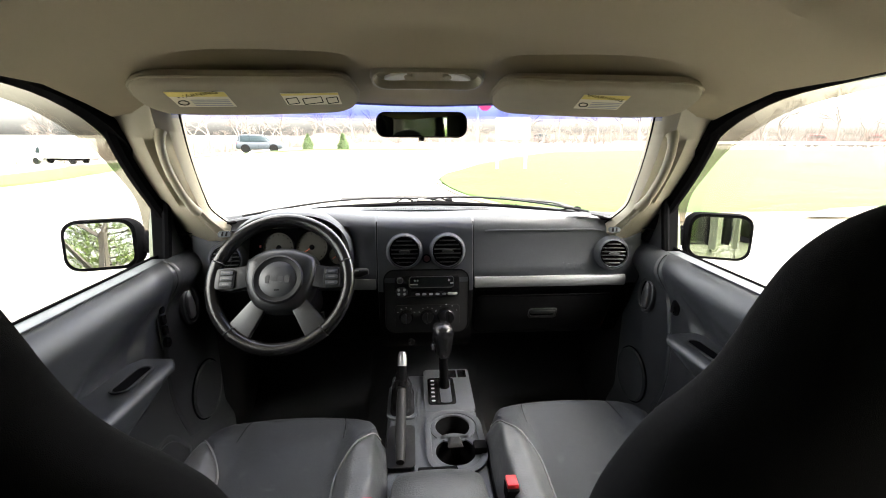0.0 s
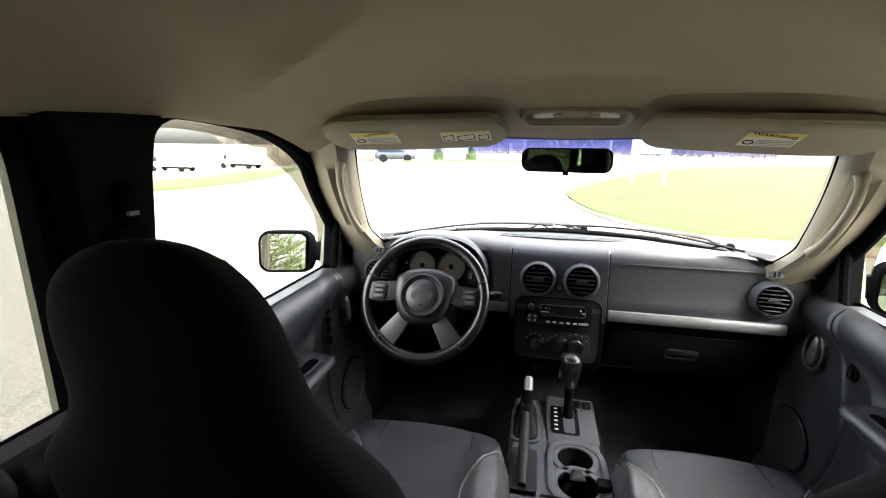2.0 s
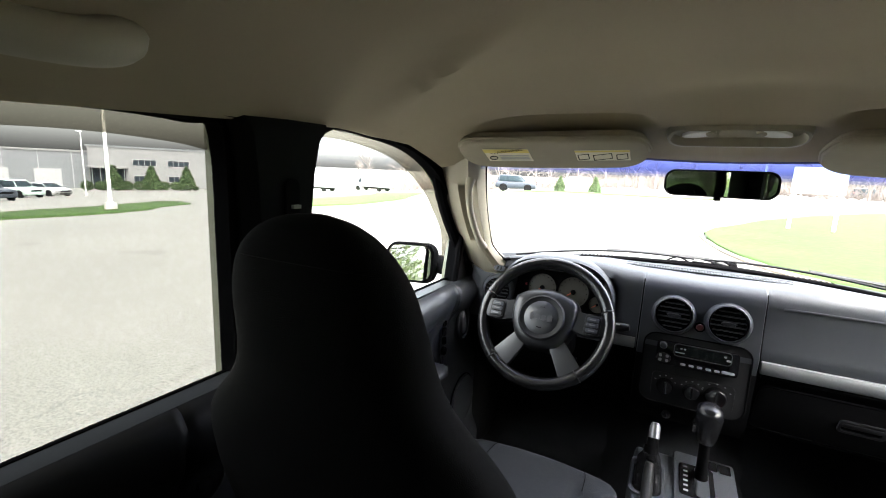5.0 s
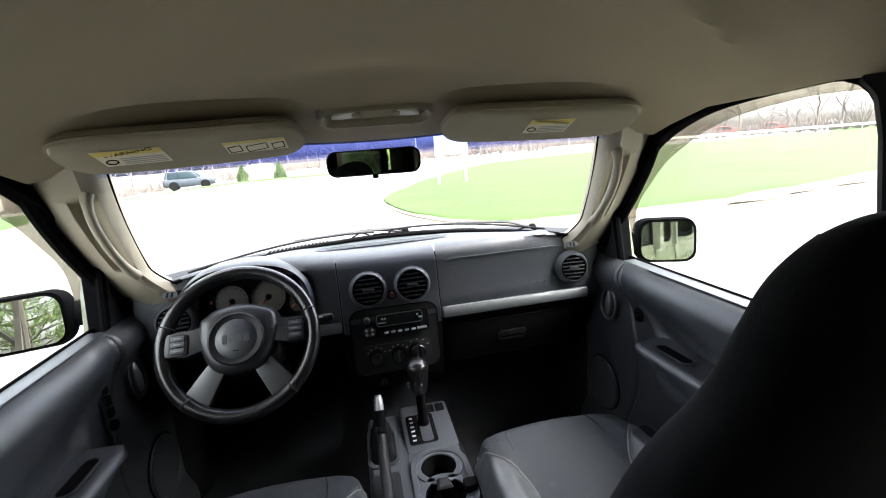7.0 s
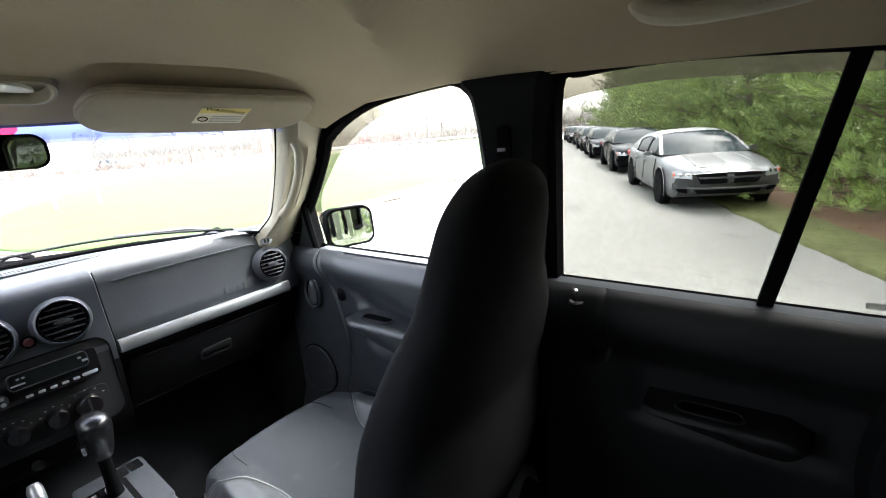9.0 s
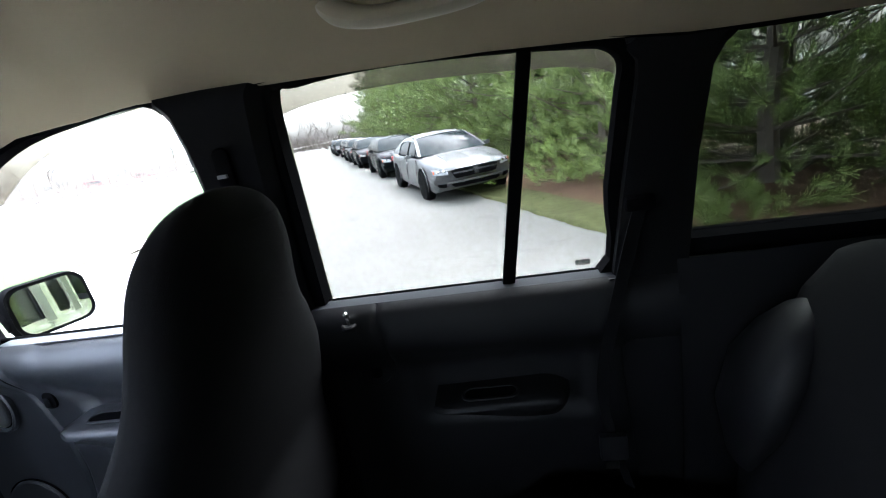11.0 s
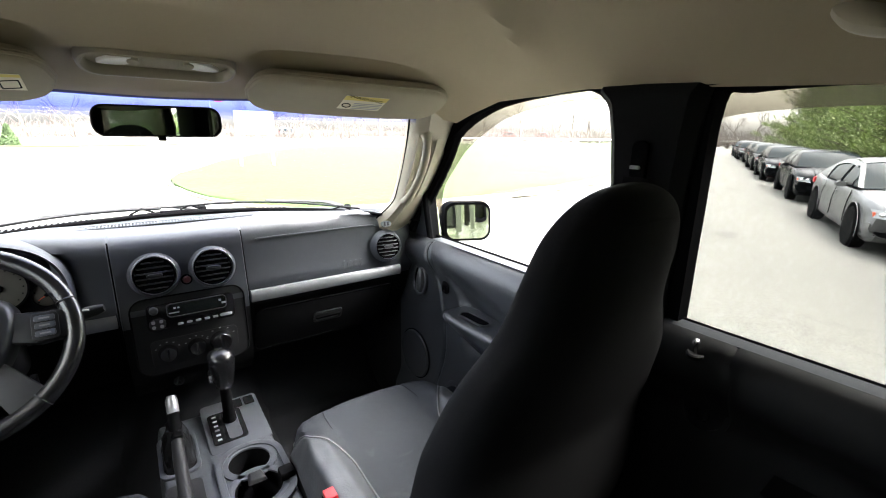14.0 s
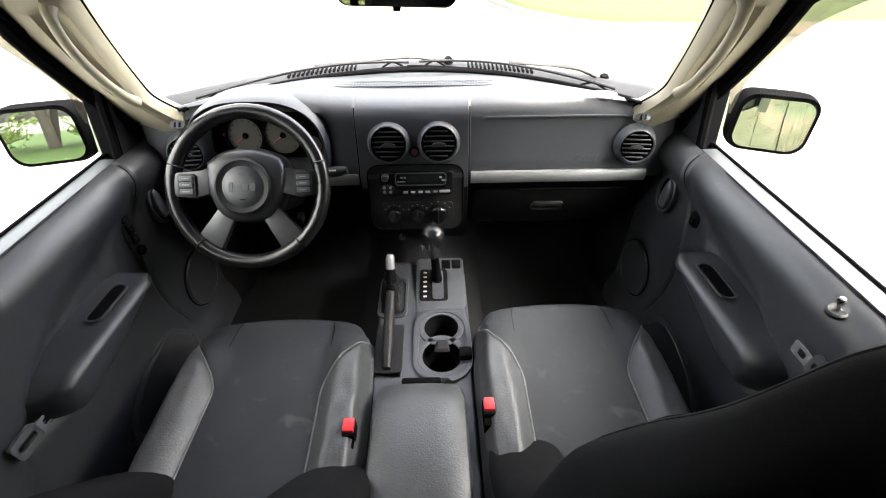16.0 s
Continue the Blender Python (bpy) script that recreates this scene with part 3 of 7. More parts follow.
def door_pull(parent, s, y0, y1, z, reach, skin, deep=0.050, slot=0.30, length=0.105):
    """A flat-topped pull with a finger slot: wedge at its front, rounded at its rear."""
    x_wall, x_in = 0.72 - 0.040, 0.72 - reach
    rings = []
    for k in range(25):
        u = k / 24
        y = y0 + (y1 - y0) * u
        tip = min(1.0, 0.86 + 1.6 * u) * math.sqrt(max(0.0, 1 - max(0.0, (u - 0.86) / 0.141) ** 2))
        xi = x_wall - (x_wall - x_in) * tip
        zt = z + 0.010 * u - 0.020 * max(0.0, (u - 0.8) / 0.2) ** 2
        zb = z - 0.018 - deep * min(1.0, u * 1.5) + 0.02 * max(0.0, (u - 0.8) / 0.2) ** 2
        e = 0.007 * tip
        rings.append([(s * a, y, b) for a, b in ((x_wall + 0.02, zt + 0.003), (xi + 3 * e, zt + 0.001), (xi + e, zt - 0.0005), (xi + 0.25 * e, zt - 0.005), (xi, zt - 0.012), (xi + 0.003, zb + 0.02), (xi + 0.014 * tip, zb), (x_wall + 0.02, zb - 0.015))])
    arm = part("armrest", loft(rings), skin, parent, smooth=50)
    yc = y0 + (y1 - y0) * slot
    m = facing((s * ((x_wall + x_in) / 2 - 0.004), yc, z + 0.0072), (0, 0.0256, 1), (0, 1, 0))
    part("pull_slot", plate(round_rect(0.030, length, 0.014), m, 0.0015), BLACK, arm, "dark finger slot")
    part("slot_rim", ring_plate(round_rect(0.040, length + 0.010, 0.019), round_rect(0.029, length - 0.001, 0.014), m, 0.004), skin, arm, bevel=0.002)
    return arm


def oval_handle(parent, s, place):
    """The round recess with its curved release lever."""
    m = facing(place, (-s, 0, 0.05)) @ Matrix.Diagonal((0.80, 1.12, 1, 1))
    bez = part("handle_bezel", lathe([(0.034, -0.004), (0.050, -0.004), (0.049, 0.005), (0.045, 0.008), (0.041, 0.006), (0.038, -0.004)], m, 36), DOOR, parent)
    part("recess", lathe([(0.0001, 0.001), (0.040, 0.001), (0.040, -0.004), (0.0001, -0.004)], m, 30), BLACK, bez)
    lever = fine_outline([(0.0, 0.036), (0.018, 0.026), (0.027, 0.004), (0.024, -0.020), (0.010, -0.034), (-0.010, -0.033), (-0.016, -0.012), (-0.010, 0.014)], 3)
    lever = [(s * a, b) for a, b in lever]
    rings = [[m @ Vector((a * g, b * g, h)) for a, b in lever] for g, h in ((1.0, 0.001), (1.0, 0.006), (0.90, 0.010), (0.60, 0.0125), (0.15, 0.013))]
    part("door_handle", loft(rings), HANDLE, bez, "smooth dark grey release lever")


def side_mirror(parent, s):
    c = Vector((s * 0.900, 1.235, 1.190))
    m = facing(c, (-s * (0.42 if s > 0 else 0.28), -1, 0.11 if s > 0 else 0.16))
    shape = round_rect(0.172, 0.138, 0.036, 6)
    rings = []
    for d, g in ((0.012, 0.97), (0.02, 1.0), (0.0, 1.04), (-0.03, 1.05), (-0.07, 0.98), (-0.10, 0.80), (-0.118, 0.45)):
        rings.append([m @ Vector((a * g, b * g, d)) for a, b in shape])
    house = part("mirror_housing", loft(rings), BLACK, parent, "black plastic mirror housing")
    part("mirror_glass", plate([(a * 0.90, b * 0.88) for a, b in shape], m @ Matrix.Translation((0, 0, 0.012)), 0.011), MIRROR, house)
    part("mirror_arm", tube(smooth_line([(s * 0.715, 1.255, 1.175), (s * 0.775, 1.280, 1.174), (s * 0.835, 1.305, 1.180)], 4), [0.034, 0.030, 0.028, 0.027, 0.027, 0.028, 0.030, 0.034, 0.040], 12, 0.7), BLACK, house)
    return house


def front_door(s):
    d = thing("front_door", (s * 0.72, 0.85, 0.55), "slate grey front door with a padded sill and clear window", "car door", "front doors")
    part("lining", grid(lambda y, z: Vector((s * (0.72 - front_panel_depth(y, z)), y, z)), steps(0.44, 1.30, 250), steps(0.54, 1.178, 84)), DOOR, d)
    on_lining = lambda y, z, up=0.001: (s * (0.72 - front_panel_depth(y, z) - up), y, z)
    part("seam", tube([on_lining(seam_y(z), z, -0.0005) for z in steps(0.70, 1.172, 40)], 0.0026, 6), BLACK, d)
    part("sill_strip", box((s * 0.691, 0.79, 1.1755), (0.038, 0.66, 0.005)), DOOR, d, bevel=0.002)
    part("sill_seal", tube([(s * 0.712, y, 1.177) for y in steps(0.49, 1.15, 10)], 0.005, 6), BLACK, d)
    part("outer_skin", grid(lambda y, z: Vector((s * (0.738 + 0.045 * ramp(1.16 - z, 0.0, 0.5)), y, z)), steps(0.43, 1.25, 6), steps(0.42, 1.160, 10)), PAINT, d)
    add_window(d, s, FRONT_WIN, GLASS)
    # sail in front of the glass, ending in the mirror
    part("sail", plate([(1.142, 1.160), (1.34, 1.160), (1.34, 1.20), (1.235, 1.345), (1.186, 1.362)], side_pose(s) @ Matrix.Translation((0, 0, 0.034)), 0.011), DOOR, d, bevel=0.004)
    part("sail_back", plate([(1.142, 1.150), (1.37, 1.150), (1.37, 1.20), (1.265, 1.350), (1.198, 1.400), (1.180, 1.345)], side_pose(s) @ Matrix.Translation((0, 0, 0.0)), 0.033), BLACK, d)
    part("sail_edge", tube([(s * 0.681, 1.140, 1.172), (s * 0.681, 1.160, 1.25), (s * 0.681, 1.183, 1.355)], 0.011, 8), BLACK, d)
    side_mirror(d, s)
    door_pull(d, s, 0.945, 0.612, 1.010 if s > 0 else 0.985, 0.142, DOOR)
    oval_handle(d, s, on_lining(1.157, 1.036, 0.007))
    m = facing(on_lining(1.018, 1.050), (-s, 0, 0.02))
    if s > 0:
        base = part("switch_bezel", plate(round_rect(0.030, 0.040, 0.012), m, 0.006), BLACK, d, bevel=0.002)
        part("rocker_switch", plate(round_rect(0.015, 0.024, 0.004), m @ Matrix.Translation((0, -0.002, 0.006)), 0.006), GLOSS, base, bevel=0.002)
        part("indicator", box(m @ Vector((0.0, 0.028, 0.001)), (0.003, 0.012, 0.008)), GREY, d)
    else:
        m = facing(on_lining(1.026, 1.030, 0.002), (-s, 0, 0.02))
        base = part("switch_panel", plate(round_rect(0.034, 0.120, 0.012), m, 0.004), DOOR, d, bevel=0.002)
        for k, r in ((0.044, 0.008), (0.018, 0.012), (-0.010, 0.011)):
            part("rocker_switch", plate(round_rect(0.018, r * 2, 0.005), m @ Matrix.Translation((0, k, 0.005)), 0.007), GLOSS, base, bevel=0.002)
        part("mirror_knob", lathe([(0.0001, 0.004), (0.013, 0.004), (0.012, 0.012), (0.0001, 0.014)], m @ Matrix.Translation((0, -0.042, 0)), 18), GLOSS, base)
    m = facing(on_lining(1.190, 0.755, 0.000), (-s, 0, 0.02))
    spk = part("speaker_grille", lathe([(0.0001, 0.012), (0.070, 0.010), (0.079, 0.012), (0.083, 0.008), (0.085, -0.006), (0.0001, -0.006)], m, 36), DOOR, d, "round slate speaker grille")
    part("speaker_ring", ring_plate(circle(0.088, 40), circle(0.0845, 40), m @ Matrix.Translation((0, 0, 0.004)), 0.003), BLACK, spk)
    part("speaker_rim", tube([m @ Vector((x, y, 0.011)) for x, y in circle(0.080, 40)], 0.0026, 6, closed=True), DOOR, spk)
    # map pocket: a proud rounded panel with a dark hollow
    shape = fine_outline([(0.745, 0.665), (0.82, 0.752), (0.96, 0.742), (1.055, 0.690), (1.065, 0.635), (0.93, 0.605), (0.77, 0.605)], 5)
    m = facing((s * 0.668, 0.90, 0.68), (-s, 0, 0.12))
    local = [((a - 0.90) * s, b - 0.68) for a, b in shape]
    pocket = part("map_pocket", plate(local, m, 0.018), DOOR, d, "rounded map pocket with a dark hollow", bevel=0.006)
    part("pocket_hollow", plate([(a * 0.88, b * 0.80) for a, b in local], m @ Matrix.Translation((0, 0, 0.0185)), 0.0008), SILL, pocket)
    part("pocket_rim", tube([m @ Vector((a * 0.89, b * 0.81, 0.019)) for a, b in local], 0.002, 6, closed=True), DOOR, pocket)
    lock_pin(d, (s * 0.645, 0.632, 1.152), s)
    # smoked wind deflector along the top of the glass
    top = [(1.200, 1.235), (1.216, 1.340), (1.160, 1.415), (1.080, 1.498), (0.925, 1.578), (0.75, 1.610), (0.60, 1.614), (0.505, 1.580)]
    low = [(1.190, 1.234), (1.176, 1.322), (1.120, 1.392), (1.046, 1.462), (0.904, 1.536), (0.744, 1.568), (0.612, 1.572), (0.509, 1.552)]
    t2, l2 = smooth_line([(s * 0.742, a, b) for a, b in top], 5), smooth_line([(s * 0.756, a, b) for a, b in low], 5)
    part("wind_deflector", loft([t2, l2], closed=False), SMOKE, d, "smoked plastic rain deflector")
    return d


def rear_door(s):
    d = thing("rear_door", (s * 0.72, 0.1, 0.55), "rear door with a lining coloured dark for the dim rear cabin and a dark-tinted divided window", "car door", "rear doors")
    # same plastic as the front lining, coloured darker for the dim rear cabin
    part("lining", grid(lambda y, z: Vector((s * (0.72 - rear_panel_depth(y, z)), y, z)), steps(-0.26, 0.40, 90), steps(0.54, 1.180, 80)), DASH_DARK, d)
    part("sill_strip", box((s * 0.691, 0.10, 1.1775), (0.038, 0.56, 0.005)), SILL, d, bevel=0.002)
    part("sill_seal", tube([(s * 0.712, y, 1.178) for y in steps(-0.15, 0.37, 8)], 0.005, 6), BLACK, d)
    part("outer_skin", grid(lambda y, z: Vector((s * (0.738 + 0.045 * ramp(1.16 - z, 0.0, 0.5)), y, z)), steps(-0.32, 0.42, 6), steps(0.42, 1.160, 10)), PAINT, d)
    add_window(d, s, REAR_WIN, TINTED, rim=0.020)
    part("roof_seal", loft([[(s * 0.676, y, z), (s * 0.684, y, z + 0.016), (s * 0.732, y, z + 0.05), (s * 0.732, y, z)] for y, z in ((0.42, 1.576), (0.33, 1.580), (0.18, 1.580), (0.0, 1.567), (-0.14, 1.550), (-0.20, 1.538), (-0.28, 1.525), (-0.48, 1.515))]), BLACK, d)
    rings = [[(s * x, y, z) for x, y, z in ((0.722, a, z), (0.722, b, z), (0.690, b, z), (0.690, a, z))] for a, b, z in ((0.004, 0.026, 1.168), (-0.074, -0.052, 1.572))]
    part("division_bar", loft(rings), BLACK, d, "black upright division bar", bevel=0.003)
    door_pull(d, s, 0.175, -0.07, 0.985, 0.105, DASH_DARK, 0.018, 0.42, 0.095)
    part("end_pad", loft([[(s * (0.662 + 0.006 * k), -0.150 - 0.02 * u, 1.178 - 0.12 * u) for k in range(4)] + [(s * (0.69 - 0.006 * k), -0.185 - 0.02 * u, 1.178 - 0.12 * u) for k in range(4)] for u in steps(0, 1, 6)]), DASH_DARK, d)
    m = facing((s * 0.678, 0.285, 1.050), (-s, 0, 0.05))
    bez = part("handle_bezel", ring_plate(circle(0.042, 28, 1.15), circle(0.034, 28, 1.15), m, 0.008), DASH_DARK, d)
    part("door_handle", plate(round_rect(0.022, 0.05, 0.010), m, 0.008), GLOSS, bez, "small black release lever", bevel=0.003)
    lock_pin(d, (s * 0.650, 0.304, 1.153), s)
    t2 = smooth_line([(s * 0.752, a, b) for a, b in ((0.392, 1.575), (0.32, 1.596), (0.18, 1.600), (0.0, 1.586), (-0.16, 1.566), (-0.225, 1.525))], 5)
    l2 = smooth_line([(s * 0.764, a, b) for a, b in ((0.388, 1.530), (0.32, 1.541), (0.18, 1.546), (0.0, 1.533), (-0.16, 1.512), (-0.222, 1.480))], 5)
    part("wind_deflector", loft([t2, l2], closed=False), SMOKE, d, "smoked plastic rain deflector")
    part("etched_mark", plate(round_rect(0.026, 0.010, 0.003), side_pose(s) @ Matrix.Translation((-0.12, 1.19, -0.006)), 0.0006), TINTED, d, "small etched glass marking")
    return d


for s in (-1, 1):
    front_door(s)
    rear_door(s)


# ---- pillars and side trim ----
def a_pillar(s):
    p = thing("front_pillar_trim", (s * 0.58, 1.2, 1.23), "tan moulded trim of the windscreen pillar with a grab handle", "pillar trim", "windscreen pillars", "structure")
    low, high = Vector((s * 0.575, 1.225, 1.215)), Vector((s * 0.572, 1.075, 1.566))
    low_out, high_out = Vector((s * 0.648, 1.240, 1.190)), Vector((s * 0.672, 1.020, 1.560))
    rings = []
    for u in steps(-0.10, 1.12, 52):
        a, b = low.lerp(high, u), low_out.lerp(high_out, u)
        a = a + Vector((-s * 0.060, 0.035, -0.004)) * (1 - ramp(u, -0.08, 0.24))
        bow = Vector((s * 0.012, -0.006, 0.012)) * math.sin(math.pi * max(0.0, min(u, 1.0)))
        a, b = a + bow, b + bow * 2.2
        hollow = ramp(u, 0.22, 0.31) * (1 - ramp(u, 0.69, 0.78))
        mid = (a + b) / 2 + Vector((-s * 0.022, -0.030, 0)) + Vector((s * 0.012, 0.030, 0)) * hollow
        ridge = (a + b) / 2 + Vector((-s * 0.022, -0.030, 0))
        rings.append([a + Vector((s * 0.004, 0.03, 0)), a, a.lerp(ridge, 0.55) + Vector((-s * 0.004, -0.006, 0)), a.lerp(ridge, 0.72).lerp(mid, 0.3), mid, mid.lerp(b, 0.2), ridge.lerp(b, 0.5) + Vector((-s * 0.002, -0.006, 0)), b, b + Vector((s * 0.055, 0.03, 0.004)), (a + b) / 2 + Vector((0, 0.06, 0))])
    part("moulding", loft(rings), TRIM, p)
    def ridge_at(u):
        a, b = low.lerp(high, u), low_out.lerp(high_out, u)
        bow = Vector((s * 0.012, -0.006, 0.012)) * math.sin(math.pi * u)
        return (a + b) / 2 + bow * 1.6 + Vector((-s * 0.022, -0.030, 0))

    line = [ridge_at(u) + Vector((-s * 0.006, 0.004 - 0.030 * math.sin(math.pi * (u - 0.22) / 0.56) ** 0.6, 0)) for u in steps(0.2201, 0.7799, 20)]
    part("grab_handle", tube(line, [0.013, 0.0115, 0.0105] + [0.0095] * 15 + [0.0105, 0.0115, 0.013], 12, 1.2), TRIM, p, "tan pillar grab handle")
    part("edge_seal", tube([low.lerp(high, u) + Vector((s * 0.016, -0.002, 0.010)) * math.sin(math.pi * u) + Vector((-s * 0.060, 0.035, -0.004)) * (1 - ramp(u, -0.08, 0.24)) + Vector((-s * 0.002, 0.004, 0)) for u in steps(0, 1, 24)], 0.0028, 6), BLACK, p)
    edge = [low_out.lerp(high_out, u) + Vector((s * 0.026, -0.008, 0.004)) + Vector((s * 0.026, -0.013, 0.026)) * math.sin(math.pi * u) for u in steps(-0.02, 1.0, 14)]
    part("door_seal", tube(edge + smooth_line([edge[-1], (s * 0.696, 0.93, 1.584), (s * 0.692, 0.84, 1.600), (s * 0.695, 0.60, 1.610), (s * 0.695, 0.30, 1.612)], 6)[1:], 0.017, 8), BLACK, p, "thick black rubber door seal")
    return p


def b_pillar(s):
    p = thing("centre_pillar_trim", (s * 0.68, 0.45, 0.6), "black cloth-covered centre pillar with a belt slider", "pillar trim", "centre pillars", "structure")
    rings = []
    for z, a, b, x in ((0.50, 0.36, 0.60, 0.668), (1.00, 0.375, 0.55, 0.668), (1.17, 0.385, 0.504, 0.664), (1.35, 0.380, 0.515, 0.664), (1.50, 0.372, 0.530, 0.662), (1.555, 0.366, 0.542, 0.661), (1.568, 0.364, 0.552, 0.662), (1.580, 0.358, 0.568, 0.668), (1.594, 0.35, 0.58, 0.682)):
        rings.append([(s * 0.735, a - 0.004, z), (s * (x + 0.02), a, z), (s * x, a + 0.02, z), (s * (x - 0.004), (a + b) / 2, z), (s * x, b - 0.02, z), (s * (x + 0.02), b, z), (s * 0.735, b + 0.004, z)])
    part("cover", loft(rings), COVER, p)
    slot = plate(round_rect(0.030, 0.085, 0.012), facing((s * 0.663, 0.452, 1.450), (-s, 0, 0)), 0.010)
    sl = part("belt_slider", slot, BLACK, p, bevel=0.003)
    part("slider_button", box((s * 0.650, 0.455, 1.447), (0.006, 0.016, 0.006)), GREY, sl)
    return p


def belt(s, low_y):
    """The front belt, from its slider down to its reel, with the tongue parked on it."""
    b = thing("front_seat_belt", (s * 0.65, 0.45, 0.6), "dark grey front seat belt hanging beside the pillar", "seat belt", "front seat belts")
    path = [Vector((s * 0.648, 0.45, 1.43)), Vector((s * 0.640, 0.44, 1.20)), Vector((s * 0.628, 0.44, 0.95)), Vector((s * 0.622, 0.47, 0.62))]
    pts = smooth_line(path, 6)
    part("webbing", loft([[q + Vector((0, -0.024, 0)), q + Vector((0, 0.024, 0)), q + Vector((s * 0.002, 0.024, 0)), q + Vector((s * 0.002, -0.024, 0))] for q in pts]), WEBBING, b)
    c = Vector((0.628, 0.575, 1.075)) if s > 0 else Vector((-0.628, 0.575, 0.945))
    t = part("tongue", ring_plate(round_rect(0.052, 0.038, 0.008), round_rect(0.036, 0.012, 0.004), facing(c, (-s, 0, 0.1)), 0.008), HANDLE, b, "grey belt tongue", bevel=0.002)
    part("tongue_plate", ring_plate(round_rect(0.040, 0.026, 0.005), round_rect(0.014, 0.012, 0.003), facing(c + Vector((0, 0.044, -0.006)), (-s, 0, 0)), 0.003), CHROME, t, "bright steel belt plate")
    return b


def c_pillar(s):
    p = thing("rear_pillar_trim", (s * 0.68, -0.3, 0.6), "black trim of the rear pillar and cargo side", "pillar trim", "rear pillars", "structure")
    rings = []
    for z, a, b, x in ((0.50, -0.30, -0.20, 0.668), (1.00, -0.30, -0.165, 0.660), (1.18, -0.275, -0.160, 0.664), (1.36, -0.292, -0.190, 0.662), (1.48, -0.312, -0.212, 0.662), (1.505, -0.33, -0.214, 0.668), (1.525, -0.36, -0.20, 0.682), (1.56, -0.40, -0.19, 0.70)):
        rings.append([(s * 0.735, a, z), (s * (x + 0.01), a, z), (s * x, a + 0.02, z), (s * x, b - 0.02, z), (s * (x + 0.01), b, z), (s * 0.735, b, z)])
    part("cover", loft(rings), COVER, p)
    win = [(-0.272, 1.222), (-0.300, 1.42), (-0.330, 1.525), (-1.1, 1.545), (-1.35, 1.52), (-1.40, 1.40), (-1.36, 1.22), (-0.9, 1.205)]
    part("cargo_window_frame", ring_plate(grown(win, 0.03), win, side_pose(s) @ Matrix.Translation((0, 0, -0.03)), 0.06), BLACK, p)
    part("cargo_pane", plate(win, side_pose(s) @ Matrix.Translation((0, 0, -0.012)), 0.004), TINTED_DARK, p, smooth=0)
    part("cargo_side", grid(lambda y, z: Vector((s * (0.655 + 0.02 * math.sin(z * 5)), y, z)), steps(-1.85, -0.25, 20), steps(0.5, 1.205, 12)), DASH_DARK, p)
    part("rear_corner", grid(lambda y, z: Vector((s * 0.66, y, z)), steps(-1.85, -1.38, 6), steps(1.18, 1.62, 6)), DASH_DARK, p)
    part("top_rail", box((s * 0.712, -0.84, 1.552), (0.05, 1.28, 0.05)), DASH_DARK, p, bevel=0.01)
    part("outer_skin", grid(lambda y, z: Vector((s * (0.738 + 0.045 * ramp(1.20 - z, 0.0, 0.5)), y, z)), steps(-1.9, -0.30, 8), steps(0.42, 1.20, 10)), PAINT, p)
    return p


def side_rail(s):
    r = thing("roof_rail", (s * 0.74, 0, 1.6), "light green roof rail above the doors", "roof rail", "roof rails", "structure")
    part("outer", loft([[(s * (0.705 - dx), y, z + 0.595), (s * (0.755 - dx), y, z + 0.575), (s * (0.76 - dx), y, z + 0.63), (s * (0.70 - dx), y, z + 0.69)] for y, z, dx in ((-1.9, 1.0, 0.06), (-0.4, 1.0, 0.02), (0.1, 1.022, 0), (0.6, 1.02, 0), (0.85, 1.0, 0.02), (1.0, 0.985, 0.05), (1.1, 0.97, 0.09))]), PAINT, r)
    part("b_skin", box((s * 0.755, 0.44, 1.37), (0.03, 0.12, 0.46)), PAINT, r)
    part("c_skin", box((s * 0.748, -0.235, 1.37), (0.03, 0.07, 0.46)), PAINT, r)
    return r


for s in (-1, 1):
    a_pillar(s)
    b_pillar(s)
    belt(s, 0)
    c_pillar(s)
    side_rail(s)


# ---- dashboard ----
dash = thing("dashboard", (0, 1.25, 0.85), "charcoal moulded dashboard with round vents and a silver strip", "dashboard")
TOP = [(0.0, 1.258), (0.25, 1.262), (0.45, 1.258), (0.62, 1.246)]


def dash_profile(x):
    """Points of the dashboard's skin at x, from the glass over the edge and down to the knees."""
    a = abs(x)
    far = max(1.245, y_glass(x, 1.235) - 0.004)
    top = curve_at(a, TOP)
    stack = 1 - ramp(a, 0.136, 0.142)
    brow = math.exp(-((x + 0.378) / 0.155) ** 4)
    near = 1.228 - 0.012 * stack
    if x > 0.14:
        near += 0.006
    zc = top + 0.010 * brow
    pts = [(far, 1.236), (far - 0.10 * (far - near), top - 0.004 + 0.006 * brow), (near + 0.55 * (far - near), top + 0.004 + 0.008 * brow), (near + 0.30 * (far - near), zc + 0.003), (near + 0.10 * (far - near), zc - 0.002),
           (near + 0.006, zc - 0.012), (near - 0.004, zc - 0.028)]
    hollow = 0.075 * math.exp(-((x + 0.378) / 0.150) ** 6)
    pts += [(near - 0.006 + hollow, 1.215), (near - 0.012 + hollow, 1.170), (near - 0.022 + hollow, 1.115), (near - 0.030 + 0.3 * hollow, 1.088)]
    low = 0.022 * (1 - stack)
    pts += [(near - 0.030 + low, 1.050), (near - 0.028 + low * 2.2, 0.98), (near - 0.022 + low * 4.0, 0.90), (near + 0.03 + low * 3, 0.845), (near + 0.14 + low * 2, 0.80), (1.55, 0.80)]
    return pts


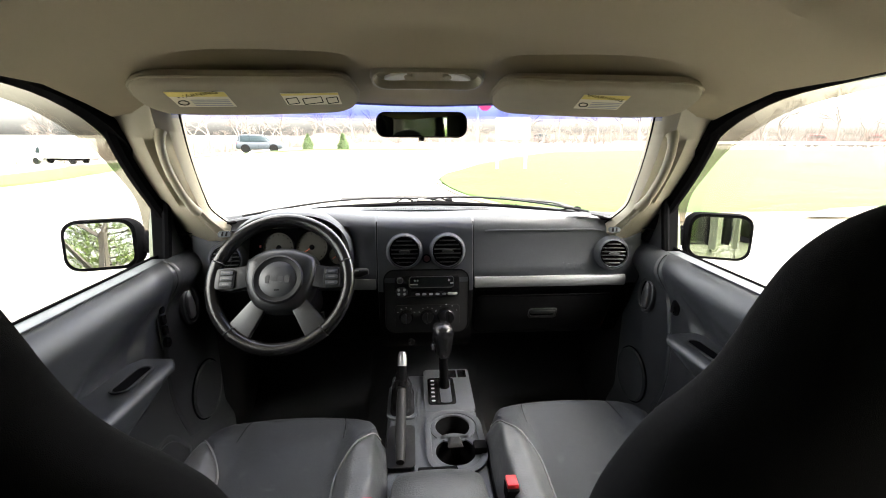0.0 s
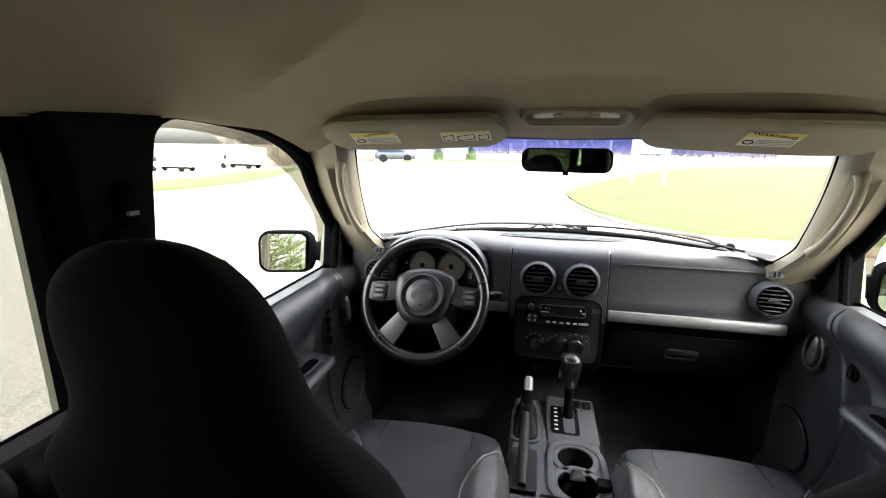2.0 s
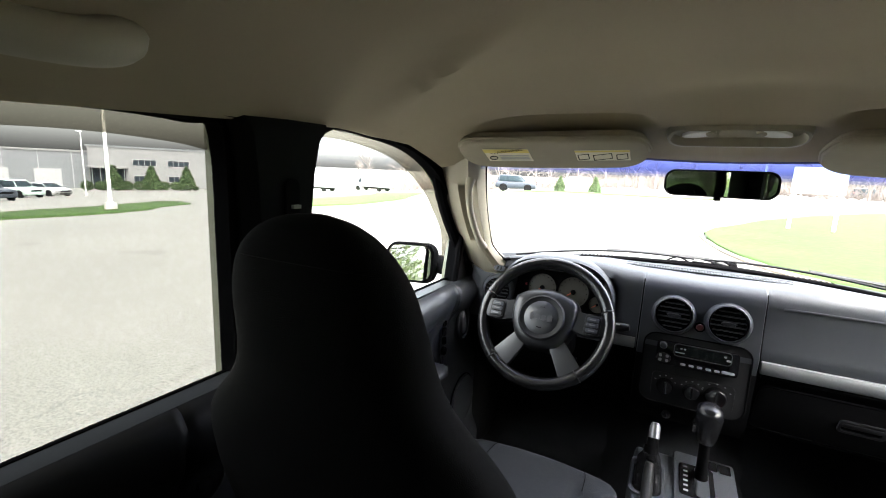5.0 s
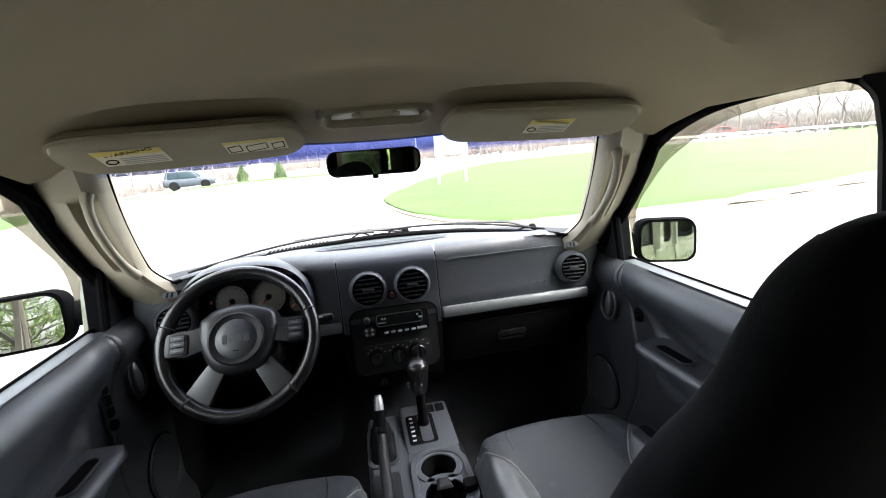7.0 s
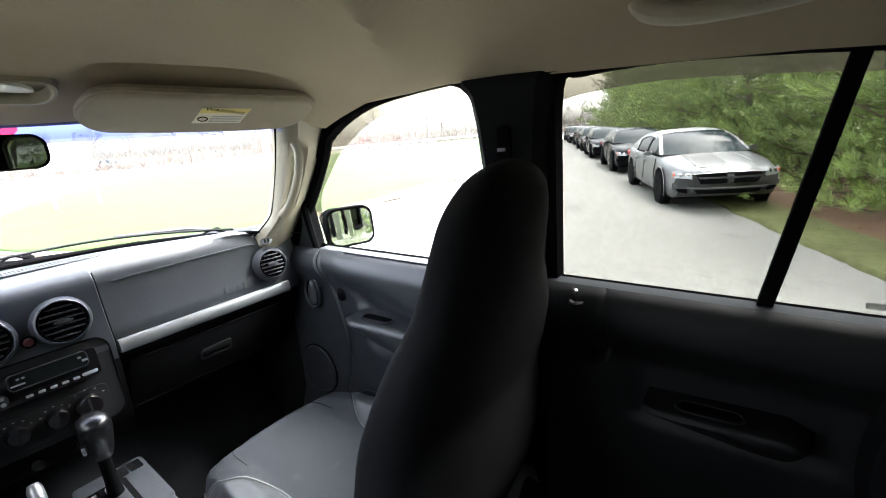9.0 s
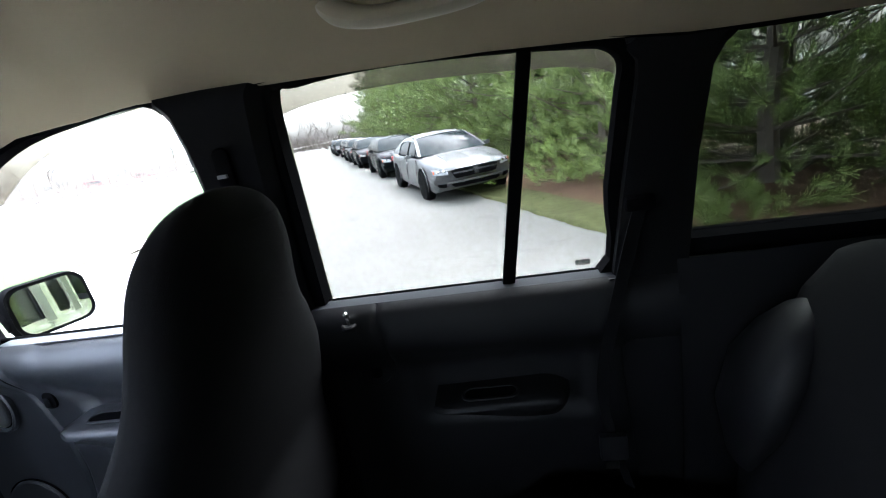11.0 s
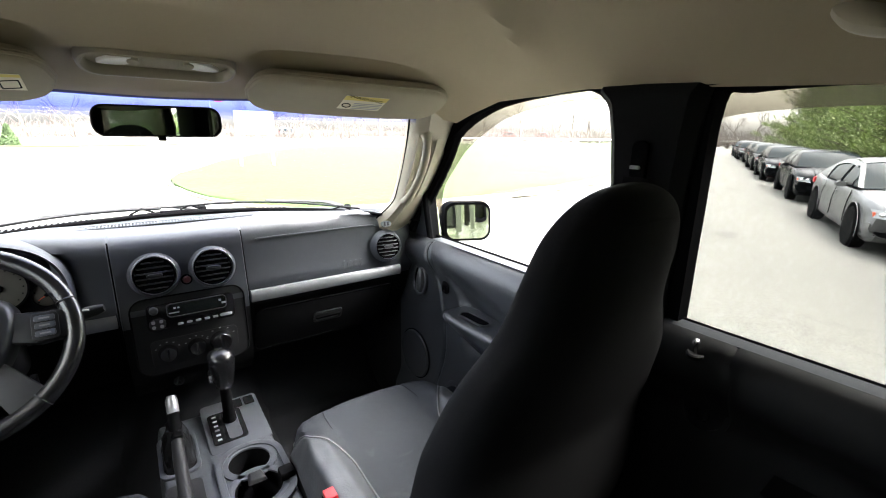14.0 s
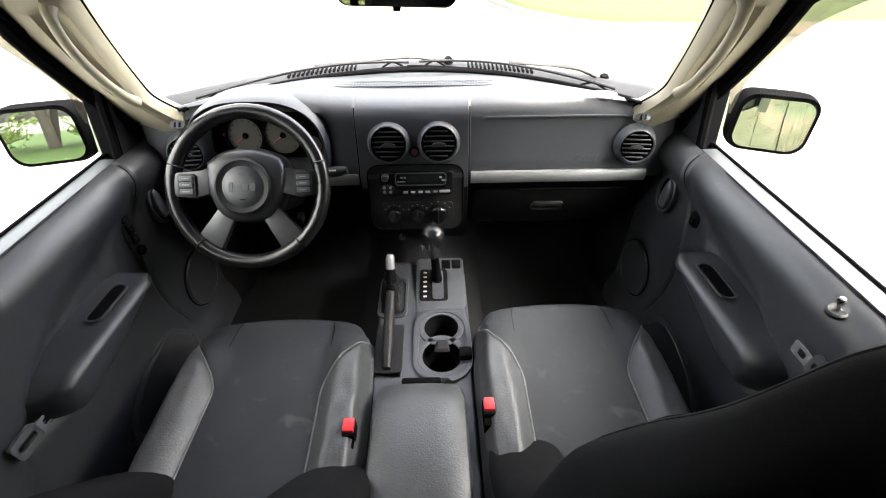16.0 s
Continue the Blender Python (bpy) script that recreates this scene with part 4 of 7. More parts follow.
xs = sorted({round(v, 4) for v in steps(-0.65, 0.65, 86) + [-0.143, -0.1385, -0.135, 0.135, 0.1385, 0.143]})
part("body", loft([[Vector((x, y, z)) for y, z in dash_profile(x)[:12]] for x in xs], closed=False), DASH, dash, smooth=50)
# the knee side takes the darkened plastic, its shade painted in
part("lower_body", loft([[Vector((x, y, z)) for y, z in dash_profile(x)[11:]] for x in xs], closed=False), GLOVE, dash, "lower dashboard coloured near black for the shade under the overhang", smooth=50)
for s in (-1, 1):
    part("end_cap", plate([(y, z) for y, z in dash_profile(s * 0.65)] + [(1.60, 1.10)], side_pose(s) @ Matrix.Translation((0, 0, 0.066)), 0.004), DASH_DARK, dash)
    part("stack_seam", tube([(s * 0.1388, y - 0.001, z) for y, z in dash_profile(s * 0.1388)[5:13]], 0.0022, 6), BLACK, dash)

# centre stack
tilt = (0, -1, 0.16)


def vent(centre, r, normal):
    """A round outlet: flared bezel, dark barrel, six tilted slats and a thumb tab."""
    m = facing(centre, normal)
    v = part("air_vent", lathe([(r * 1.42, -0.022), (r * 1.30, -0.012), (r * 1.20, -0.001), (r * 1.15, 0.004), (r * 1.09, 0.005), (r * 1.07, 0.001), (r * 1.06, -0.012)], m, 48), DASH, dash, "round air vent with a flared charcoal bezel", smooth=60)
    part("barrel", lathe([(r * 1.06, -0.006), (r * 1.05, 0.0), (r * 0.99, 0.003), (r * 0.96, 0.001), (r * 0.95, -0.018)], m, 40), BLACK, v)
    part("duct", lathe([(0.0001, -0.024), (r * 1.05, -0.024), (r * 1.05, -0.018), (0.0001, -0.018)], m, 30), BLACK, v)
    for k in range(6):
        h = r * (-0.76 + 1.52 * k / 5)
        w = 2 * math.sqrt(max(0, r * r * 0.90 - h * h))
        part("slat", add_box(bmesh.new(), m @ Vector((0, h, -0.001)), (w, 0.008, r * 0.075), (m.to_3x3().to_4x4() @ Matrix.Rotation(radians(90), 4, "X") @ Matrix.Rotation(-0.20, 4, "X"))), SLAT, v, bevel=0.001)
    part("tab", plate(fine_outline([(-r * 0.42, 0), (-r * 0.25, r * 0.10), (r * 0.25, r * 0.10), (r * 0.42, 0), (r * 0.22, -r * 0.10), (-r * 0.22, -r * 0.10)], 2), m @ Matrix.Translation((0, 0, 0.002)), 0.007), SLAT, v, bevel=0.002)


for x in (-0.060, 0.063):
    vent((x, 1.190, 1.169), 0.0405, tilt)
for s in (-1, 1):
    vent((s * 0.552, 1.186, 1.155), 0.0365, (-s * 0.12, -1, 0.14))
m = facing((0.003, 1.198, 1.146), tilt)
hz = part("hazard_button", lathe([(0.0001, 0.010), (0.006, 0.010), (0.009, 0.007), (0.009, -0.004), (0.0001, -0.004)], m, 20), DULLRED, dash, "small red hazard button")
part("hazard_ring", ring_plate(circle(0.0125, 20), circle(0.009, 20), m, 0.006), BLACK, hz)

# dash plastic in a darker colour, painting in the stack's shade
fascia = part("stack_fascia", plate(round_rect(0.245, 0.190, 0.03), facing((0.002, 1.188, 1.020), (0, -1, 0.07)), 0.006), DASH_DARK, dash, "control fascia of dash plastic coloured darker for the shade low on the stack", bevel=0.002)
part("fascia_rim", tube([facing((0.002, 1.1815, 1.020), (0, -1, 0.07)) @ Vector((x, y, 0)) for x, y in round_rect(0.245, 0.190, 0.03)], 0.0018, 6, closed=True), BLACK, dash)
m = facing((0.004, 1.182, 1.068), (0, -1, 0.12))
radio = part("radio", plate(round_rect(0.186, 0.062, 0.010), m, 0.010), GLOSS, dash, "black radio with grey buttons", bevel=0.002)
f = m @ Matrix.Translation((0, 0, 0.010))
part("display", plate(round_rect(0.120, 0.026, 0.006), f @ Matrix.Translation((0.012, 0.013, 0)), 0.002), LCD, radio)
part("display_rim", ring_plate(round_rect(0.130, 0.034, 0.010), round_rect(0.126, 0.030, 0.008), f @ Matrix.Translation((0.012, 0.013, 0)), 0.0025), GUNMETAL, radio)
for k in range(5):
    part("preset_button", plate(round_rect(0.012, 0.0055, 0.0025), f @ Matrix.Translation((-0.028 + 0.019 * k, -0.022, 0)), 0.003), GREY, radio, bevel=0.001)
part("seek_button", plate(round_rect(0.028, 0.007, 0.003), f @ Matrix.Translation((0.072, -0.021, 0)), 0.003), GREY, radio, bevel=0.001)
part("tape_slot", box(f @ Vector((0.012, -0.009, 0.0)), (0.118, 0.002, 0.007)), BLACK, radio)
for a, b, w, h in ((-0.036, 0.018, 0.005, 0.004), (-0.028, 0.018, 0.005, 0.004), (-0.038, 0.007, 0.022, 0.003), (0.062, 0.018, 0.006, 0.005), (0.070, 0.010, 0.010, 0.005), (-0.084, -0.010, 0.010, 0.003), (-0.072, -0.004, 0.006, 0.004)):
    part("marking_bar", plate(round_rect(w, h, 0.001), f @ Matrix.Translation((a, b, 0.002)), 0.0006), GREY, radio)
part("volume_knob", lathe([(0.0001, 0.012), (0.007, 0.012), (0.009, 0.009), (0.009, 0), (0.0001, 0)], f @ Matrix.Translation((-0.078, 0.020, 0)), 18), SPOKE, radio)
part("tune_pad", plate(round_rect(0.034, 0.026, 0.012), f @ Matrix.Translation((-0.074, -0.014, 0)), 0.003), DASH_DARK, radio, bevel=0.001)
for k in range(4):
    part("pad_button", plate(circle(0.004, 12), f @ Matrix.Translation((-0.082 + 0.016 * (k % 2), -0.020 + 0.012 * (k // 2), 0.003)), 0.002), GREY, radio)

m = facing((0.004, 1.183, 0.975), (0, -1, 0.05))
hvac = part("climate_panel", plate(round_rect(0.190, 0.070, 0.012), m, 0.006), DASH_DARK, dash, bevel=0.002)
for x, r in ((-0.062, 0.022), (0.0, 0.022), (0.055, 0.028)):
    mm = m @ Matrix.Translation((x, 0.0, 0.006))
    k = part("climate_knob", lathe([(0.0001, 0.016), (r * 0.75, 0.016), (r * 0.85, 0.012), (r * 0.95, 0), (0.0001, 0)], mm, 26), GLOSS, hvac, bevel=0.0)
    part("pointer", box(mm @ Vector((0, 0, 0.015)), (0.004, 0.005, r * 1.3)), DASH_DARK, k)
    for q in range(5):
        a = radians(150 - 30 * q)
        part("tick", box(mm @ Vector((r * 1.25 * math.cos(a), r * 1.25 * math.sin(a), 0.0)), (0.004, 0.001, 0.002)), GREY, k)
part("panel_line", box((0.0, 1.184, 0.925), (0.15, 0.004, 0.002)), GREY, dash)
for x, r in ((-0.045, 0.011), (0.03, 0.011)):
    part("power_socket", lathe([(0.0001, 0.006), (r * 0.7, 0.008), (r, 0.008), (r * 1.15, 0.002), (r * 1.15, -0.004), (0.0001, -0.004)], facing((x, 1.20, 0.885), (0, -1, 0.3)), 20), GLOSS, dash)

# silver strips, passenger pad, glove box
for a, b in ((-0.300, -0.145), (0.145, 0.600)):
    pts = [x for x in steps(a, b, 16)]
    part("trim_strip", loft([[(x, 1.208, 1.086), (x, 1.196, 1.085), (x, 1.192, 1.078), (x, 1.192, 1.062), (x, 1.197, 1.054), (x, 1.210, 1.053)] for x in pts]), SILVER, dash, "brushed silver strip")
part("airbag_seam", tube(smooth_line([(0.18, 1.2285, 1.2145), (0.19, 1.2285, 1.2190), (0.35, 1.2285, 1.2195), (0.50, 1.2285, 1.2190), (0.53, 1.2285, 1.2145)], 5), 0.0026, 6), DASH, dash)
# shelf edge and lid also carry the painted shade
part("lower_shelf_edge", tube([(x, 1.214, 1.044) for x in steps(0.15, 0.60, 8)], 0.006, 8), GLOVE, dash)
gm = facing((0.37, 1.258, 0.945), (0, -1, -0.46))
glove = part("glove_box", ring_plate(round_rect(0.43, 0.165, 0.02), round_rect(0.424, 0.159, 0.018), gm, 0.006), BLACK, dash, "glove box lid coloured near black for the shade under the dash")
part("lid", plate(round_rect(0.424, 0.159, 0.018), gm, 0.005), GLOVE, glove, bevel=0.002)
h = part("latch", ring_plate(round_rect(0.090, 0.040, 0.010), round_rect(0.078, 0.028, 0.008), gm @ Matrix.Translation((0.0, 0.005, 0.005)), 0.006), DASH_DARK, glove)
part("latch_pull", plate(round_rect(0.078, 0.014, 0.005), gm @ Matrix.Translation((0.0, 0.012, 0.005)), 0.007), DASH_DARK, h, bevel=0.002)
# moulded emblem as plain shapes
for k, (dx, w, hh) in enumerate(((-0.030, 0.010, 0.024), (-0.012, 0.016, 0.017), (0.008, 0.016, 0.017), (0.028, 0.016, 0.020))):
    part("emblem_bar", plate(round_rect(w, hh, 0.005), facing((0.445 + dx, 1.2085, 1.112), (0, -1, 0.18)), 0.0014), DASH, dash, "raised emblem shape")

# grilles of the dashboard's top
grille = part("demister_grille", plate(round_rect(0.42, 0.036, 0.016), facing((0.0, 1.345, 1.2625), (0, 0, 1), (0, 1, 0)), 0.002), BLACK, dash, "long slotted demister grille")
part("grille_rim", tube([(x, 1.345 + y, 1.2650) for x, y in round_rect(0.42, 0.036, 0.016)], 0.0022, 6, closed=True), DASH, grille)
for k in range(56):
    x = -0.196 + 0.392 * k / 55
    part("rib", box((x, 1.345, 1.2652), (0.0028, 0.033 - 0.012 * abs(x / 0.196) ** 8, 0.0016)), DASH, grille)
part("rib", box((0.0, 1.345, 1.2655), (0.400, 0.0035, 0.0018)), DASH, grille)
for s in (-1, 1):
    m = facing((s * 0.47, 1.262, 1.2575), (0, -0.1, 1), (0, 1, 0))
    part("tweeter", lathe([(0.0001, 0.003), (0.026, 0.003), (0.029, 0.001), (0.029, -0.003), (0.0001, -0.003)], m @ Matrix.Diagonal((1.25, 0.8, 1, 1)), 26), DASH, dash, "oval tweeter grille")
    m = facing((s * 0.555, 1.205, 1.222), (0, -1, 0.5))
    part("side_outlet", plate(round_rect(0.036, 0.018, 0.008), m, 0.003), DASH, dash, bevel=0.001)
    for k in (-0.006, 0.005):
        part("outlet_slit", plate([(k - 0.003, -0.006), (k + 0.003, -0.006), (k + 0.004, 0.006), (k, 0.006)], m @ Matrix.Translation((0, 0, 0.003)), 0.0008), BLACK, dash)

# arched hood over the instruments
def hood_ring(w, top, y, rise=0.0):
    ring = []
    for k in range(33):
        a = math.pi * (-0.08 + 1.16 * k / 32)
        c, q = math.cos(a), math.sin(a)
        ring.append(Vector((-0.378 + w * math.copysign(abs(c) ** 0.75, c), y + 0.012 * max(0, q), 1.150 + (top - 1.150) * math.copysign(abs(q) ** 0.8, q) + rise)))
    return ring


part("instrument_hood", loft([hood_ring(0.172, 1.262, 1.400, -0.012), hood_ring(0.172, 1.276, 1.300), hood_ring(0.172, 1.281, 1.235), hood_ring(0.170, 1.280, 1.200), hood_ring(0.165, 1.275, 1.190)], closed=False, caps=False), DASH, dash, "arched hood over the instruments")
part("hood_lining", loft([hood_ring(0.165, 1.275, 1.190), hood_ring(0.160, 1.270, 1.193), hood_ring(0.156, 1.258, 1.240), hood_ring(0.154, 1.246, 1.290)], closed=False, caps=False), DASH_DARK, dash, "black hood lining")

# instruments behind the wheel
gm = facing((-0.378, 1.265, 1.175), (0, -1, 0.25))
cluster = part("instrument_panel", plate(round_rect(0.31, 0.13, 0.06), gm, 0.004), BLACK, dash, "instrument cluster with cream dials")
for x, r in ((-0.050, 0.044), (0.045, 0.046), (0.118, 0.024), (-0.122, 0.024)):
    mm = gm @ Matrix.Translation((x, -0.008 if r > 0.03 else -0.034, 0.005))
    if x < -0.1:
        part("warning_lamp", lathe([(0.0001, 0.003), (0.004, 0.003), (0.004, 0), (0.0001, 0)], mm @ Matrix.Translation((0.02, 0.03, 0)), 12), RED, cluster, "small red warning lamp")
        continue
    g = part("gauge", lathe([(0.0001, 0.001), (r, 0.001), (r, 0.004), (r * 1.06, 0.006), (r * 1.10, 0.0), (0.0001, -0.001)], mm, 34), CREAM, cluster, "cream dial with dark ring")
    part("gauge_ring", ring_plate(circle(r * 1.10, 34), circle(r, 34), mm, 0.008), BLACK, g)
    for q in range(13 if r > 0.03 else 5):
        a = radians(225 - 270 * q / (12 if r > 0.03 else 4))
        part("tick", box(mm @ Vector((r * 0.85 * math.cos(a), r * 0.85 * math.sin(a), 0.0022)), (0.0025, 0.001, 0.0025)), BLACK, g)
    a = radians(215)
    part("needle", tube([mm @ Vector((0, 0, 0.004)), mm @ Vector((r * 0.72 * math.cos(a), r * 0.72 * math.sin(a), 0.004))], [0.0018, 0.0008], 6), ORANGE, g)
    part("needle_cap", lathe([(0.0001, 0.007), (r * 0.15, 0.006), (r * 0.17, 0.002), (0.0001, 0.002)], mm, 14), BLACK, g)

# ---- steering wheel ----
WC, TILT = Vector((-0.374, 1.075, 1.124)), radians(33)
wm = Matrix.Translation(WC) @ Matrix(((1, 0, 0, 0), (0, math.sin(TILT), -math.cos(TILT), 0), (0, math.cos(TILT), math.sin(TILT), 0), (0, 0, 0, 1)))
wheel = thing("steering_wheel", WC, "black leather steering wheel with four grey spokes", "steering wheel")
R = 0.170
part("rim", tube([wm @ Vector((R * math.cos(a), R * math.sin(a), 0)) for a in steps(0, math.tau, 72)[:-1]], 0.0155, 14, 1.12, closed=True), WORN, wheel, "worn black leather rim")
for a in (18, 162, 228, 312):
    a = radians(a)
    t = Vector((-math.sin(a), math.cos(a), 0))
    c = Vector((R * math.cos(a), R * math.sin(a), 0))
    part("rim_seam", tube([wm @ (c + 0.0165 * (math.cos(b) * c.normalized() + math.sin(b) * Vector((0, 0, 1.12)))) for b in steps(0, math.tau, 16)[:-1]], 0.0012, 5, closed=True), SPOKE, wheel)
hub_shape = [(-0.088, 0.058), (-0.05, 0.082), (0.0, 0.090), (0.05, 0.082), (0.088, 0.058), (0.088, 0.000), (0.066, -0.055), (0.03, -0.078), (-0.03, -0.078), (-0.066, -0.055), (-0.088, 0.0)]
hub_line = fine_outline(hub_shape, 4)
hub = part("hub", loft([[wm @ Vector((x * g, y * g, h)) for x, y in hub_line] for g, h in ((1.0, -0.030), (1.0, -0.004), (0.96, 0.012), (0.86, 0.022), (0.70, 0.025))]), SPOKE, wheel, "dark grey hub cover")
part("horn_ring", lathe([(0.050, 0.020), (0.060, 0.022), (0.063, 0.030), (0.058, 0.034), (0.052, 0.030)], wm, 40), DASH_DARK, hub)
horn = part("horn_pad", lathe([(0.0001, 0.036), (0.025, 0.035), (0.045, 0.031), (0.051, 0.026), (0.051, 0.015), (0.0001, 0.015)], wm, 36), DOOR, hub, "round horn pad")
for dx, w, hh in ((-0.024, 0.009, 0.022), (-0.008, 0.013, 0.014), (0.008, 0.013, 0.014), (0.024, 0.013, 0.018)):
    part("emblem_bar", plate(round_rect(w, hh, 0.004), wm @ Matrix.Translation((dx, -0.001, 0.0335)), 0.003), GUNMETAL, horn, "raised emblem shape")
for y in (0.026, -0.028):
    part("marking_bar", plate(round_rect(0.012, 0.004, 0.001), wm @ Matrix.Translation((0, y, 0.0335)), 0.001), BLACK, horn)
for s in (-1, 1):
    arm = [(s * 0.060, 0.050), (s * 0.100, 0.040), (s * 0.172, 0.034), (s * 0.176, -0.016), (s * 0.120, -0.024), (s * 0.070, -0.012)]
    sp = part("side_spoke", loft([[wm @ Vector((x, y, h)) for x, y in arm] for h in (-0.014, 0.004, 0.012)]), SPOKE, wheel, "grey side spoke", bevel=0.006)
    pad = part("switch_pad", plate(round_rect(0.040, 0.052, 0.008), wm @ Matrix.Translation((s * 0.130, 0.006, 0.012)), 0.006), DASH_DARK, sp, bevel=0.002)
    for k in (-0.014, 0.001, 0.015):
        part("switch_button", plate(round_rect(0.030, 0.011, 0.003), wm @ Matrix.Translation((s * 0.130, 0.006 + k, 0.018)), 0.003), DASH, pad, bevel=0.001)
        part("marking_bar", plate(round_rect(0.016, 0.003, 0.001), wm @ Matrix.Translation((s * 0.130, 0.006 + k, 0.0212)), 0.0005), PIPING, pad)
    low = [(s * 0.026, -0.060), (s * 0.066, -0.044), (s * 0.130, -0.118), (s * 0.078, -0.158)]
    part("lower_spoke", loft([[wm @ Vector((x, y, h - 0.008 * (abs(y) > 0.1))) for x, y in low] for h in (-0.012, 0.002, 0.009)]), GUNMETAL, wheel, "brushed grey lower spoke", bevel=0.005)
part("column_shroud", loft([[wm @ Vector((a * g, b * g + dy, h)) for a, b in round_rect(0.13, 0.12, 0.04)] for g, h, dy in ((0.9, -0.03, 0), (1.0, -0.06, 0), (1.05, -0.16, 0.01), (1.0, -0.26, 0.02))]), DASH_DARK, wheel)
for s, tip in ((1, (0.215, 0.040, -0.055)), (-1, (-0.205, 0.035, -0.055))):
    st = part("column_stalk", tube(smooth_line([wm @ Vector((s * 0.05, 0.02, -0.075)), wm @ Vector((s * 0.13, 0.03, -0.070)), wm @ Vector(tip)], 6), [0.009] * 9 + [0.012, 0.013, 0.012, 0.008], 10), DASH_DARK, wheel)
    part("stalk_mark", box(wm @ Vector((tip[0] * 0.85, tip[1] * 0.95, tip[2] + 0.013)), (0.016, 0.003, 0.003)), GREY, st)
part("ignition_key", box(wm @ Vector((0.085, -0.075, -0.10)), (0.012, 0.03, 0.02)), BLACK, wheel)

# ---- centre console ----
cons = thing("centre_console", (0.012, 0.9, 0.55), "dark grey centre console with cup holders and gear plate", "centre console")


def console_top(x, y):
    """The console's upper skin, with its two cup wells and the brake tray sunk into it."""
    z = curve_at(-y, [(-1.30, 0.700), (-1.24, 0.742), (-1.05, 0.748), (-0.96, 0.752), (-0.45, 0.752)])
    z -= 0.05 * ramp(abs(x - 0.0125), 0.112, 0.128) ** 2
    for cy, r in ((0.968, 0.046), (0.875, 0.050)):
        z -= 0.085 * (1 - ramp(math.hypot(x - 0.060, y - cy), r + 0.003, r + 0.011))
    z -= 0.018 * (1 - ramp(abs(x + 0.073), 0.028, 0.034)) * (1 - ramp(abs(y - 0.90), 0.075, 0.082))
    return Vector((x, y, z))


part("body", grid(lambda y, x: console_top(x, y), steps(0.44, 1.30, 170), steps(-0.1155, 0.1405, 70)), DASH, cons, smooth=60)
for x in (-0.1155, 0.1405):
    part("side_wall", loft([[(x, y, console_top(x, y).z), (x * 1.04, y, 0.52)] for y in steps(0.44, 1.30, 20)], closed=False), DASH_DARK, cons)
gear = part("gear_plate", plate(round_rect(0.142, 0.205, 0.012), facing((0.062, 1.142, 0.7475), (0, -0.06, 1), (0, 1, 0)), 0.008), DASH, cons, "grey gear plate", bevel=0.003)
gm = facing((0.062, 1.142, 0.756), (0, -0.06, 1), (0, 1, 0))
ind = part("gear_window", plate(round_rect(0.080, 0.125, 0.010), gm @ Matrix.Translation((-0.020, -0.012, 0)), 0.003), GLOSS, gear, bevel=0.001)
for k in range(6):
    part("gear_mark", plate(round_rect(0.010, 0.006, 0.001), gm @ Matrix.Translation((-0.045, 0.036 - 0.019 * k, 0.003)), 0.001), GREY if k else PIPING, ind)
part("gear_slot", plate(round_rect(0.032, 0.115, 0.010), gm @ Matrix.Translation((-0.008, -0.012, 0.003)), 0.001), DASH, ind)
for x in (0.018, 0.049):
    part("blank_switch", plate(round_rect(0.026, 0.036, 0.003), gm @ Matrix.Translation((x, 0.072, 0.0)), 0.002), GLOSS, gear)
gs = part("gear_lever", tube([(0.052, 1.150, 0.752), (0.050, 1.142, 0.80), (0.046, 1.122, 0.885)], [0.017, 0.013, 0.012], 14), BLACK, cons, "black gear lever")
kn = []
for u, r, f in ((0, 0.013, 1), (0.06, 0.020, 1), (0.2, 0.024, 1), (0.5, 0.028, 1), (0.75, 0.031, 1), (0.9, 0.028, 1), (0.97, 0.020, 1), (1.0, 0.008, 1)):
    p = Vector((0.046, 1.122, 0.875)).lerp(Vector((0.043, 1.098, 0.985)), u)
    kn.append([p + Vector((r * math.cos(a), 1.05 * r * math.sin(a), 0.22 * r * math.sin(a))) for a in steps(0, math.tau, 20)[:-1]])
part("knob", loft(kn), WORN, gs, "black leather gear knob")
part("shift_button", box((0.016, 1.108, 0.915), (0.008, 0.014, 0.02)), CHROME, gs, bevel=0.002)

# cup holders: a raised surround with two wells
cm = facing((0.062, 0.915, 0.7515), (0, 0, 1), (0, 1, 0))
part("cup_surround", ring_plate(round_rect(0.148, 0.235, 0.066, 8), round_rect(0.118, 0.206, 0.055, 8), cm, 0.009), DASH, cons, "grey cup holder surround", bevel=0.003)
for y, r in ((0.968, 0.046), (0.875, 0.050)):
    m = facing((0.060, y, 0.7515), (0, 0, 1), (0, 1, 0))
    w = part("cup_well", lathe([(0.0001, -0.070), (r * 0.9, -0.070), (r * 0.995, -0.06), (r * 0.998, 0.001), (r * 0.985, 0.001), (r * 0.975, -0.02), (r * 0.95, -0.060), (r * 0.85, -0.066), (0.0001, -0.066)], m, 36), BLACK, cons, "deep black cup well")
    part("well_rim", ring_plate(circle(r + 0.0145, 40), circle(r * 0.97, 40), m, 0.005), DASH, w, bevel=0.0015)
part("cup_divider", loft([[(0.045, 0.925, 0.754), (0.077, 0.925, 0.754), (0.072, 0.915, 0.766), (0.050, 0.915, 0.766)], [(0.040, 0.885, 0.756), (0.082, 0.885, 0.756), (0.075, 0.890, 0.764), (0.047, 0.890, 0.764)]]), DASH_DARK, cons, bevel=0.003)
part("cup_grip", box((0.118, 0.872, 0.766), (0.032, 0.030, 0.022)), BLACK, cons, bevel=0.006)

